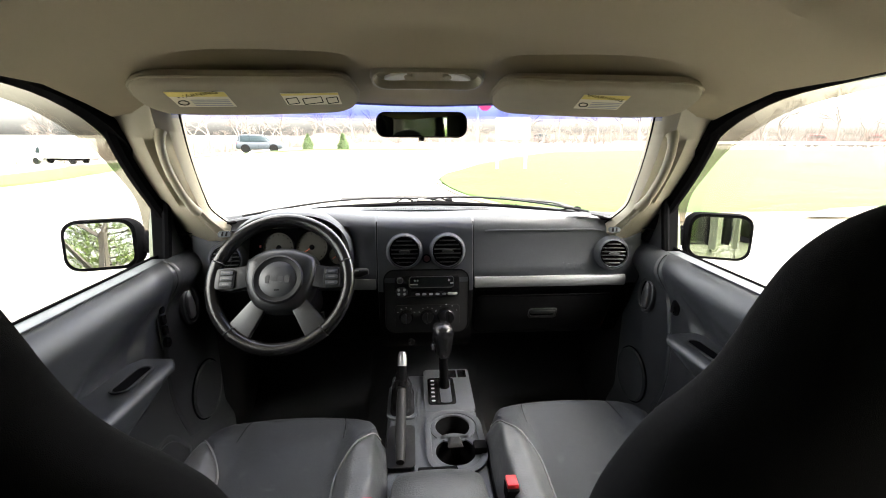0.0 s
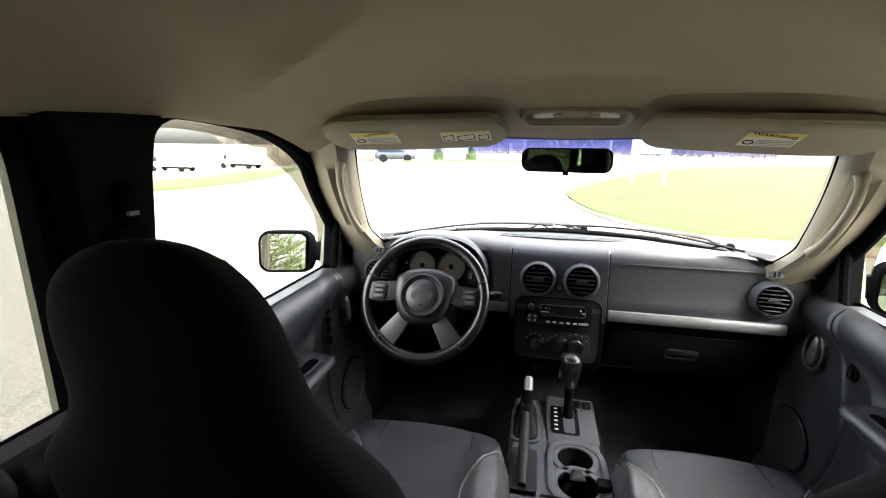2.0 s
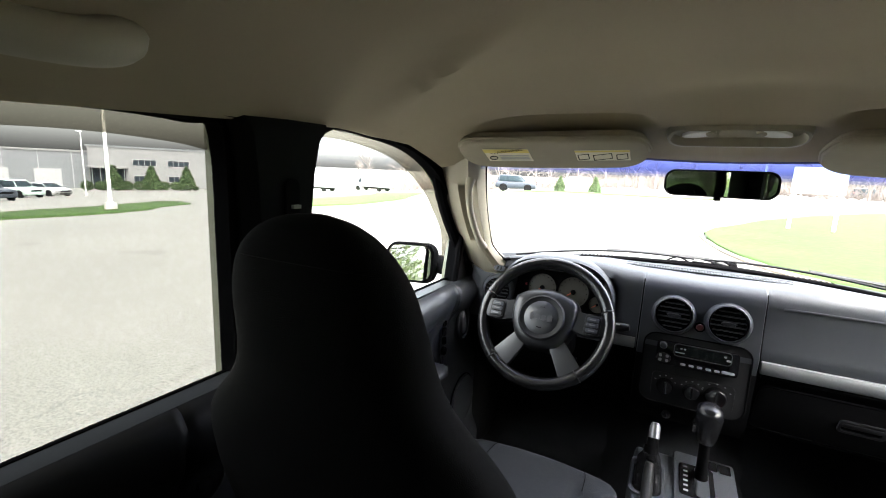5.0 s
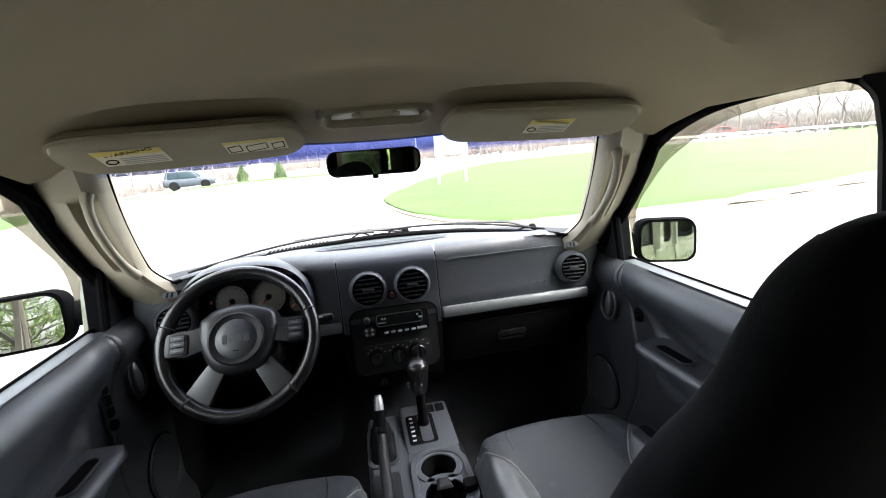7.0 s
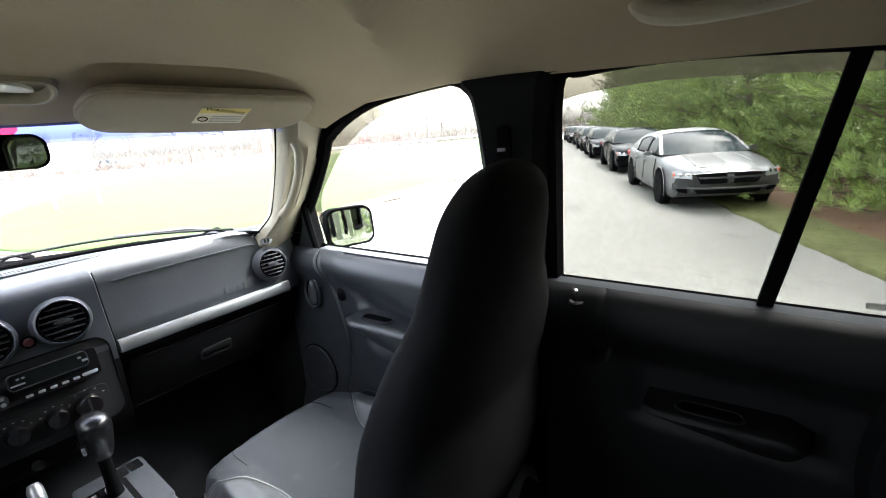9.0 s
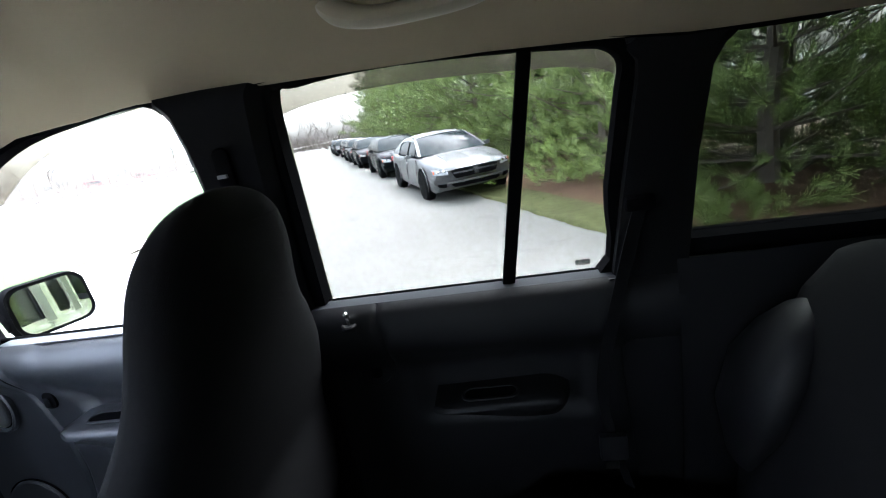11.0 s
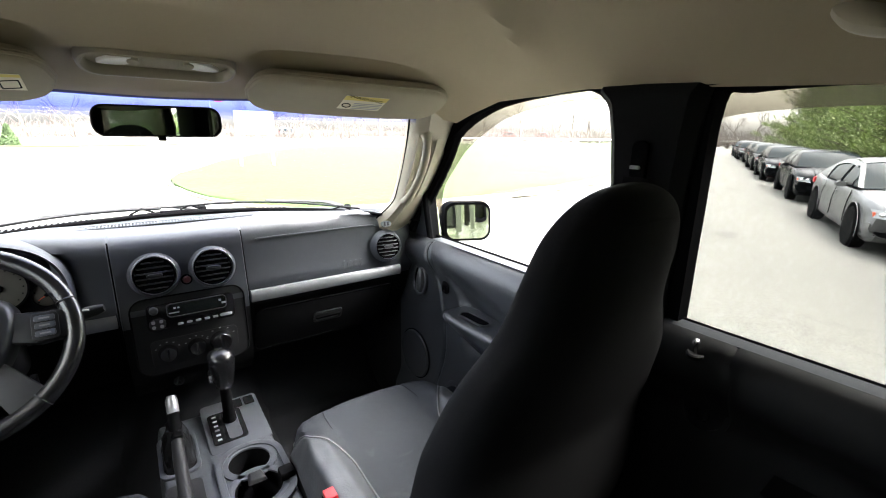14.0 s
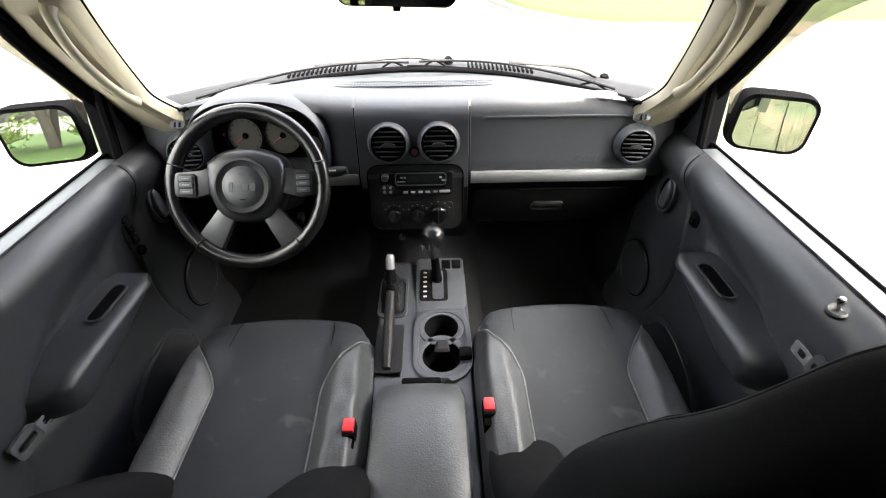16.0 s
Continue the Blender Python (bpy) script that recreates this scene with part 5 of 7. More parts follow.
# parking brake
brake = part("brake_tray", plate(round_rect(0.070, 0.150, 0.014), facing((-0.072, 0.905, 0.7515), (0, 0, 1), (0, 1, 0)), 0.003), DASH_DARK, cons)
boot = []
for u in steps(0, 1, 8):
    c = Vector((-0.072, 1.085 - 0.03 * u, 0.752 + 0.100 * u))
    w, l = 0.034 * (1 - u) + 0.016 * u, 0.072 * (1 - u) + 0.022 * u
    boot.append([c + Vector((x * w / 0.034 * (1 + 0.12 * math.sin(9 * u + 3 * x * 90)), y * l / 0.072 * (1 + 0.05 * math.sin(12 * u + y * 50)), 0)) for x, y in round_rect(0.068, 0.144, 0.03, 4)])
part("brake_boot", loft(boot), WORN, cons, "wrinkled black brake boot")
part("boot_ring", ring_plate(round_rect(0.082, 0.160, 0.02), round_rect(0.066, 0.142, 0.02), facing((-0.072, 1.085, 0.7515), (0, 0, 1), (0, 1, 0)), 0.007), DASH, cons, bevel=0.002)
lever = part("brake_lever", tube([(-0.072, 0.835, 0.764), (-0.072, 0.90, 0.782), (-0.072, 1.0, 0.812), (-0.071, 1.03, 0.828)], [0.010, 0.0135, 0.013, 0.011], 12), DASH_DARK, cons, "ribbed brake lever")
part("brake_grip", tube([(-0.071, 1.035, 0.835), (-0.070, 1.05, 0.855), (-0.069, 1.085, 0.908)], [0.012, 0.0135, 0.012], 12), BLACK, lever)
part("brake_button", tube([(-0.069, 1.060, 0.882), (-0.069, 1.074, 0.905), (-0.069, 1.078, 0.915)], [0.0125, 0.0125, 0.008], 12), SILVER, lever, "bright worn brake grip")

# armrest lid
arm_r = []
for y, z, g in ((0.775, 0.778, 0.86), (0.765, 0.800, 0.94), (0.74, 0.812, 0.98), (0.70, 0.818, 1.0), (0.55, 0.822, 1.0), (0.38, 0.820, 0.99), (0.34, 0.812, 0.95)):
    arm_r.append([(0.010 + g * x, y, zz) for x, zz in ((-0.098, 0.745), (-0.100, z - 0.03), (-0.094, z - 0.012), (-0.075, z - 0.002), (-0.03, z + 0.003), (0.03, z + 0.003), (0.075, z - 0.002), (0.094, z - 0.012), (0.100, z - 0.03), (0.098, 0.745))])
lid = part("armrest_lid", loft(arm_r), LEATHER, cons, "padded black armrest lid")
part("lid_latch", box((0.012, 0.786, 0.776), (0.088, 0.014, 0.022)), BLACK, lid, bevel=0.004)
part("bin", box((0.010, 0.56, 0.72), (0.205, 0.43, 0.07)), DASH_DARK, cons, bevel=0.01)
for x in (-0.02, 0.03, 0.065):
    part("coin_holder", tube([(x + 0.014 * math.cos(a), 0.797 + 0.006 * math.sin(a), 0.765) for a in steps(0, math.pi, 8)], 0.003, 6), SPOKE, cons)


# ---- seats ----
def ellipse_ring(c, w, d, lean, n=22, square=2.6):
    """A rounded cross-section, w wide and d deep, about c; lean tips its plane."""
    out = []
    for k in range(n):
        a = k / n * math.tau
        ca, sa = math.cos(a), math.sin(a)
        x = w / 2 * math.copysign(abs(ca) ** (2 / square), ca)
        y = d / 2 * math.copysign(abs(sa) ** (2 / square), sa)
        out.append(Vector((c[0] + x, c[1] + y * math.cos(lean), c[2] + y * math.sin(lean))))
    return out


def front_seat(s, cc, far, back):
    """cc: middle of the cushion; far: its front edge; back: shift of the backrest along the car."""
    cx = s * 0.385
    t = thing("car_seat", (cc, 0.6, 0.5), "high-backed black and charcoal cloth car seat with leather bolsters", "car seat", "front seats")
    hw = 0.227

    def cushion(u, v):
        y = 0.36 + (far - 0.36) * v - 0.035 * abs(u) ** 3 * ramp(v, 0.5, 1.0)
        width = hw * (1 - 0.04 * ramp(v, 0.6, 0.9) - 0.17 * ramp(v, 0.84, 1.0) ** 2)
        bol = ramp(abs(u), 0.46, 0.72) * (1 - ramp(v, 0.72, 0.98))
        z = 0.778 + 0.018 * v + 0.034 * bol - 0.060 * ramp(abs(u), 0.84, 1.0) ** 1.5 - 0.070 * ramp(v, 0.90, 1.0) ** 2 + 0.008 * math.cos(u * 1.6)
        z -= 0.005 * math.exp(-((abs(u) - line(v)) / 0.025) ** 2)
        if abs(u) > 0.6:
            z += 0.0035 * noise.noise((u * 9, v * 16, s)) * ramp(abs(u), 0.6, 0.75)
        return Vector((cc + u * width, y, z))

    def line(v):
        """Where the piping runs, from the middle of the cushion."""
        return 0.50 + 0.05 * (1 - v) + 0.44 * ramp(v, 0.60, 0.90)

    vs = steps(0, 1, 60)
    part("cushion", grid(lambda v, w: cushion(w * line(v), v), vs, steps(-1, 1, 36)), CLOTH, t, "charcoal cloth cushion")
    for q in (-1, 1):
        b = part("bolster", grid(lambda v, w: cushion(q * (line(v) + (1 - line(v)) * w), v), vs, steps(0, 1, 18)), CRACKED if s * q > 0 else LEATHER, t, "creased black leather bolster")
        part("piping", tube([cushion(q * line(v), v) + Vector((0, 0, 0.003)) for v in steps(0.04, 0.92, 40)], 0.0020, 6), PIPING, b, "grey piping")
        part("cushion_seam", tube([cushion(q * 0.55, v) + Vector((0, 0, 0.0006)) for v in steps(0.80, 0.985, 10)], 0.0010, 6), COVER, t)
    rim = [cushion(-1, v) for v in steps(0, 1, 20)] + [cushion(u, 1) for u in steps(-1, 1, 20)] + [cushion(1, v) for v in steps(1, 0, 20)]
    part("valance", loft([[p + Vector((0, 0, 0.001)), p + Vector((0, 0.004, -0.03)), Vector((p.x, p.y - 0.01, 0.58))] for p in rim], closed=False), COVER, t)
    part("seat_base", box((cc, 0.66, 0.60), (0.36, 0.46, 0.12)), BLACK, t, bevel=0.02)
    part("side_cover", box((cc + s * 0.232, 0.62, 0.70), (0.022, 0.36, 0.10)), DASH_DARK, t, bevel=0.008)
    rows = [(0.70, 0.430, 0.42, 0.12), (0.80, 0.410, 0.46, 0.16), (0.90, 0.378, 0.49, 0.175), (1.00, 0.345, 0.50, 0.170), (1.08, 0.318, 0.495, 0.160), (1.14, 0.298, 0.485, 0.150), (1.19, 0.283, 0.455, 0.140), (1.225, 0.273, 0.400, 0.130),
            (1.255, 0.264, 0.335, 0.120), (1.285, 0.256, 0.285, 0.112), (1.32, 0.247, 0.258, 0.106), (1.365, 0.236, 0.240, 0.100), (1.40, 0.229, 0.216, 0.094), (1.425, 0.224, 0.182, 0.082), (1.444, 0.221, 0.136, 0.062), (1.456, 0.219, 0.080, 0.036), (1.461, 0.218, 0.02, 0.012)]
    lean = -0.22

    def back_ring(k):
        z, y, w, d = rows[k]
        if s > 0:
            y -= 0.045 * ramp(1.10 - z, 0.0, 0.25)
        ring = ellipse_ring((cx + (cc - cx) * ramp(-z, -1.1, -0.8), y + back, z - (0.012 if s > 0 else 0)), w, d, lean, 40, 2.8)
        if s < 0:
            up = ramp(z, 0.90, 1.2)
            ring = [p + Vector((0.010, 0, 0.012)) * up for p in ring]
            mid_x = sum(p.x for p in ring) / len(ring)
            slim = 1 - 0.23 * ramp(z, 0.83, 1.02)
            ring = [Vector((mid_x + (p.x - mid_x) * slim, p.y, p.z)) if p.x > mid_x else p for p in ring]
        if s > 0:
            g = 1 + 0.12 * ramp(z, 0.90, 1.15)
            mid_x = sum(p.x for p in ring) / len(ring)
            slim = 1 - 0.17 * ramp(z, 0.80, 0.95) * (1 - ramp(z, 1.18, 1.32))
            ring = [Vector((mid_x + (p.x - mid_x) * slim, p.y, p.z)) if p.x < mid_x else p for p in ring]
            ring = [Vector((min(0.60 + 0.3 * ((p.x + 0.1) * g - 0.70), (p.x + 0.1) * g - 0.1), (p.y - 0.02) * g + 0.02, (p.z - 1.5) * g + 1.5 if z > 1.15 else p.z - 0.044 * ramp(z, 0.90, 1.15))) for p in ring]
        return ring


    rings = [back_ring(k) for k in range(len(rows))]
    fine = list(zip(*[smooth_line([r[k] for r in rings], 4) for k in range(40)]))
    part("backrest", loft(fine), COVER, t, "tall black cloth-covered backrest")
    for spot in (6, 14):
        pts = [r[spot] + (r[spot] - sum(r, Vector()) / len(r)).normalized() * 0.001 for r in rings[1:15]]
        part("seam", tube(smooth_line(pts, 4), 0.0022, 6), DASH_DARK, t, "stitched edge seam")
    part("headrest_seam", tube([a.lerp(b, 0.5) + Vector((0, -0.0008, 0)) for a, b in list(zip(rings[12], rings[13]))[22:39]], 0.0007, 5), COVER, t)
    for q in (-1, 1):
        inner = s > 0 and q < 0
        fold = [ellipse_ring((cc + q * 0.180 + (0.035 if inner else 0), yy + back - (0.03 if inner else 0), zz - (0.10 * ramp(zz, 0.77, 1.0) if inner else 0)), ww, dd, -0.3, 20) for zz, yy, ww, dd in ((0.745, 0.525, 0.07, 0.07), (0.77, 0.535, 0.12, 0.12), (0.81, 0.525, 0.145, 0.16), (0.88, 0.480, 0.150, 0.17), (0.98, 0.420, 0.135, 0.15), (1.07, 0.360, 0.09, 0.09))]
        part("back_bolster", loft(fold), COVER, t, "padded backrest wing")
    bx = -0.128 if s < 0 else 0.153
    y0 = 0.655 if s < 0 else 0.693
    bk = thing("belt_buckle", (bx, y0, 0.72), "black belt buckle with a red release button beside the seat", "belt buckle", "front belt buckles")
    part("stem", box((bx, y0 - 0.02, 0.765), (0.022, 0.03, 0.09)), BLACK, bk, bevel=0.004)
    part("head", box((bx, y0, 0.806), (0.026, 0.036, 0.034)), BLACK, bk, bevel=0.005)
    part("release_button", box((bx, y0 + 0.002, 0.826), (0.022, 0.028, 0.012)), RED, bk, "red release button", bevel=0.003)
    return t


front_seat(-1, -0.325, 1.010, 0.0)
front_seat(1, 0.360, 1.045, 0.085)


def rear_bench():
    b = thing("rear_bench", (0, -0.45, 0.55), "black cloth rear bench seat with leather bolsters", "rear seat")
    part("cushion", grid(lambda u, v: Vector((u * 0.64, -0.40 + 0.50 * v, 0.80 + 0.03 * v - 0.06 * ramp(v, 0.85, 1.0) - 0.05 * ramp(abs(u), 0.93, 1) + 0.015 * math.cos(u * 9))), steps(-1, 1, 50), steps(0, 1, 24)), COVER, b)
    part("cushion_front", grid(lambda u, v: Vector((u * 0.64, 0.10 + 0.02 * v, 0.768 - 0.22 * v)), steps(-1, 1, 20), steps(0, 1, 4)), COVER, b)
    for s in (-1, 1):
        c = s * 0.34
        rows = [(0.80, -0.36, 0.56, 0.14), (0.92, -0.385, 0.60, 0.17), (1.05, -0.42, 0.60, 0.16), (1.16, -0.445, 0.58, 0.14), (1.215, -0.46, 0.53, 0.11), (1.235, -0.465, 0.42, 0.06)]
        part("backrest", loft([ellipse_ring((c, y, z), w, d, -0.2, 30, 3.4) for z, y, w, d in rows]), COVER, b, "black cloth rear backrest")
        e = [(0.87, -0.325, 0.02, 0.02), (0.90, -0.320, 0.08, 0.05), (0.98, -0.325, 0.14, 0.08), (1.06, -0.345, 0.14, 0.08), (1.11, -0.365, 0.10, 0.06), (1.14, -0.385, 0.06, 0.04), (1.155, -0.40, 0.01, 0.01)]
        part("side_bolster", loft([ellipse_ring((s * 0.575, y, z), w, d, -0.2, 20) for z, y, w, d in e]), DASH_DARK, b, "grey-black side bolster")
        hd = [(1.235, -0.475, 0.10, 0.05), (1.255, -0.475, 0.20, 0.09), (1.30, -0.478, 0.25, 0.11), (1.345, -0.482, 0.23, 0.10), (1.372, -0.485, 0.14, 0.06)]
        h = part("headrest", loft([ellipse_ring((s * 0.37, y, z), w, d, -0.1, 24) for z, y, w, d in hd]), COVER, b)
        part("headrest_post", tube([(s * 0.37, -0.47, 1.20), (s * 0.37, -0.475, 1.25)], 0.006, 8), CHROME, h)
    return b


rear_bench()


def rear_belt(s):
    b = thing("rear_seat_belt", (s * 0.62, -0.3, 0.8), "grey rear seat belt running down beside the bench", "seat belt", "rear seat belts")
    pts = smooth_line([(s * 0.645, -0.200, 1.300), (s * 0.626, -0.166, 1.203), (s * 0.600, -0.118, 1.035), (s * 0.606, -0.125, 0.92), (s * 0.61, -0.15, 0.80)], 6)
    part("webbing", loft([[p + Vector((0, -0.008, -0.004)), p + Vector((s * 0.006, 0.008, 0.004)), p + Vector((s * 0.008, 0.008, 0.004)), p + Vector((s * 0.002, -0.008, -0.004))] for p in pts]), WEBBING, b)
    part("guide", box((s * 0.652, -0.200, 1.302), (0.020, 0.044, 0.022)), BLACK, b, bevel=0.006)
    part("tongue", box((s * 0.600, -0.125, 0.90), (0.012, 0.045, 0.05)), DASH_DARK, b, bevel=0.004)
    part("tongue_plate", box((s * 0.598, -0.120, 0.872), (0.004, 0.022, 0.03)), CHROME, b)
    return b


for s in (-1, 1):
    rear_belt(s)


# ---- roof fittings ----
def sun_visor(s):
    v = thing("sun_visor", (s * 0.38, 1.1, 1.58), "tan cloth sun visor with printed warning labels folded against the roof", "sun visor", "sun visors")

    def spot(u, w, up=0.0):
        """u along the visor from the middle out, w from its front edge back."""
        x = 0.158 + 0.44 * u
        y = 1.190 - 0.42 * x * x - 0.165 * w * (1 - 0.18 * u)
        z = 1.547 + 0.060 * w - 0.018 * u + up
        return Vector((s * x, y, z))

    def outward():
        """The way that the visor's lower face looks."""
        n = (spot(0.6, 0.5) - spot(0.4, 0.5)).cross(spot(0.5, 0.7) - spot(0.5, 0.3)).normalized()
        return n if n.z < 0 else -n

    shape = [(0.0, 0.55), (0.03, 0.25), (0.10, 0.06), (0.20, 0.0), (0.55, -0.02), (0.85, 0.02), (0.96, 0.12), (1.0, 0.42), (0.98, 0.78), (0.92, 0.95), (0.80, 1.0), (0.40, 1.0), (0.12, 0.99), (0.03, 0.86)]
    line = fine_outline(shape, 4)
    cu, cw = 0.5, 0.5
    rings = [[spot(cu + (u - cu) * g, cw + (w - cw) * g2, h) for u, w in line] for g, g2, h in ((0.90, 0.75, 0.026), (0.97, 0.92, 0.024), (1.0, 1.0, 0.014), (1.0, 1.0, 0.006), (0.985, 0.96, -0.001), (0.94, 0.85, -0.003), (0.75, 0.65, -0.0034), (0.5, 0.42, -0.0034), (0.25, 0.2, -0.0034), (0.04, 0.03, -0.0034))]
    body = part("visor_body", loft(rings), VISOR, v)
    part("edge_roll", tube([spot(u, w, 0.008) for u, w in line], 0.0035, 6, closed=True), VISOR, v)

    def label(u0, u1, w0, w1, bars):
        sheet = part("label", grid(lambda a, b: spot(a, b, -0.0048), steps(u0, u1, 6), steps(w0, w1, 4)), PAPER, body, "cream warning label")
        part("label_band", grid(lambda a, b: spot(a, b, -0.0056), steps(u0, u1, 6), steps(w1 - 0.13, w1, 2)), YELLOW, sheet)
        for k in range(bars):
            b = w1 - 0.22 - (w1 - w0 - 0.28) * k / max(1, bars - 1)
            lo, hi = (u0 + (u1 - u0) * 0.30, u1 - 0.01) if s > 0 else (u0 + 0.01, u1 - (u1 - u0) * 0.30)
            part("text_bar", grid(lambda a, c: spot(a, c, -0.0060), steps(lo, hi, 4), (b - 0.014, b + 0.014)), GREY, sheet)
        n = outward()
        c = spot(u0 + (u1 - u0) * 0.15 if s > 0 else u1 - (u1 - u0) * 0.15, (w0 + w1 - 0.14) / 2, -0.0062)
        part("pictogram", ring_plate(circle(0.011, 18), circle(0.0085, 18), facing(c, n, (0, 0, 1)), 0.001), BLACK, sheet)
        return sheet

    if s > 0:
        sh = label(0.46, 0.68, 0.34, 0.78, 4)
        mid = (0.57, 0.715)
    else:
        sh = label(0.62, 0.86, 0.34, 0.78, 4)
        mid = (0.74, 0.715)
        second = part("label", grid(lambda a, b: spot(a, b, -0.0048), steps(0.10, 0.38, 6), steps(0.36, 0.72, 4)), PAPER, body, "pale pictogram label")
        part("label_band", grid(lambda a, b: spot(a, b, -0.0056), steps(0.10, 0.38, 6), (0.66, 0.72)), YELLOW, second)
        for a0, a1 in ((0.11, 0.17), (0.19, 0.29), (0.31, 0.37)):
            part("pictogram", ring_plate([(x, y) for x, y in round_rect(0.44 * (a1 - a0), 0.030, 0.002)], [(x, y) for x, y in round_rect(0.44 * (a1 - a0) - 0.004, 0.026, 0.002)],
                                         facing(spot((a0 + a1) / 2, 0.51, -0.006), outward(), spot(0.5, 1) - spot(0.5, 0)), 0.0008), BLACK, second)
    p = spot(*mid, -0.0064)
    lettering("writing", "WARNING", 0.0175, facing(p, outward(), spot(mid[0], 1.0) - spot(mid[0], 0.5)), BLACK, sh)
    return v


for s in (-1, 1):
    sun_visor(s)

over = thing("overhead_lamp", (0.005, 1.08, 1.63), "tan overhead console with two clear map lamps", "map lamp")
om = facing((0.005, 1.083, 1.6190), (0, -0.50, -1), (0, 1, 0))
oval = [(x, y) for x, y in round_rect(0.262, 0.072, 0.034, 8)]
part("console_shell", loft([[om @ Vector((x * g, y * g2, h)) for x, y in oval] for g, g2, h in ((1.04, 1.14, -0.026), (1.03, 1.10, -0.004), (1.0, 1.0, 0.008), (0.96, 0.88, 0.009), (0.93, 0.80, 0.004), (0.92, 0.74, -0.006), (0.91, 0.72, -0.012))], caps=False), TRIM, over)
part("console_face", plate([(x * 0.92, y * 0.74) for x, y in oval], om @ Matrix.Translation((0, 0, -0.018)), 0.008), TRIM, over)
for q in (-1, 1):
    lens = [(q * x, y) for x, y in ((0.040, 0.000), (0.052, 0.009), (0.075, 0.014), (0.098, 0.013), (0.102, 0.008), (0.085, -0.004), (0.060, -0.012), (0.046, -0.010))]
    lamp = part("map_lamp", plate(fine_outline(lens, 3), om @ Matrix.Translation((0, 0, -0.011)), 0.009), LAMPGLASS, over, "clear map lamp lens", bevel=0.002)
    part("lamp_switch", plate(circle(0.010, 20, 0.8), om @ Matrix.Translation((q * 0.046, -0.003, -0.011)), 0.012), TRIM, lamp, bevel=0.002)
part("centre_pad", plate(round_rect(0.060, 0.030, 0.008), om @ Matrix.Translation((0, 0, -0.011)), 0.006), TRIM, over, bevel=0.002)

rv = thing("rear_view_mirror", (-0.012, 1.10, 1.515), "black rear-view mirror hung from the windscreen", "mirror")
mm = facing((-0.012, 1.085, 1.514), (-0.182, -1, -0.02))
shape = round_rect(0.222, 0.060, 0.022, 6)
part("mirror_housing", loft([[mm @ Vector((x * g, y * g, h)) for x, y in shape] for g, h in ((0.96, 0.006), (1.0, 0.002), (1.0, -0.006), (0.9, -0.022), (0.6, -0.034), (0.2, -0.038))]), BLACK, rv)
part("mirror_glass", plate([(x * 0.955, y * 0.90) for x, y in shape], mm @ Matrix.Translation((0, 0, 0.002)), 0.0055), DIMMED, rv)
part("stalk", tube([(-0.012, 1.115, 1.512), (-0.012, 1.18, 1.517), (-0.012, 1.248, 1.527)], [0.008, 0.007, 0.010], 10), BLACK, rv)
part("dip_tab", box(mm @ Vector((0, -0.033, -0.006)), (0.014, 0.016, 0.010)), BLACK, rv, bevel=0.003)


def grab_handle(s, y0, y1, x, z):
    g = thing("roof_grab_handle", (s * x, (y0 + y1) / 2, z), "tan moulded roof grab handle above the rear window", "grab handle", "roof grab handles")
    line = smooth_line([(s * (x + 0.035), y0, z + 0.045), (s * (x + 0.010), y0 - 0.012, z + 0.012), (s * (x - 0.006), y0 - 0.055, z - 0.006), (s * (x - 0.008), (y0 + y1) / 2, z - 0.010), (s * (x - 0.006), y1 + 0.055, z - 0.006), (s * (x + 0.010), y1 + 0.012, z + 0.012), (s * (x + 0.035), y1, z + 0.045)], 6)
    n = len(line)
    part("bar", tube(line, [0.013 + 0.007 * abs(2 * k / (n - 1) - 1) ** 2 for k in range(n)], 12, 1.5), TRIM, g)
    for y in (y0, y1):
        part("foot", lathe([(0.0001, -0.01), (0.030, -0.01), (0.026, 0.010), (0.0001, 0.014)], facing((s * (x + 0.035), y, z + 0.050), (-s * 0.5, 0, -1), (0, 1, 0)), 18), TRIM, g)
    return g


for s in (-1, 1):
    grab_handle(s, 0.19, -0.05, 0.575, 1.618)


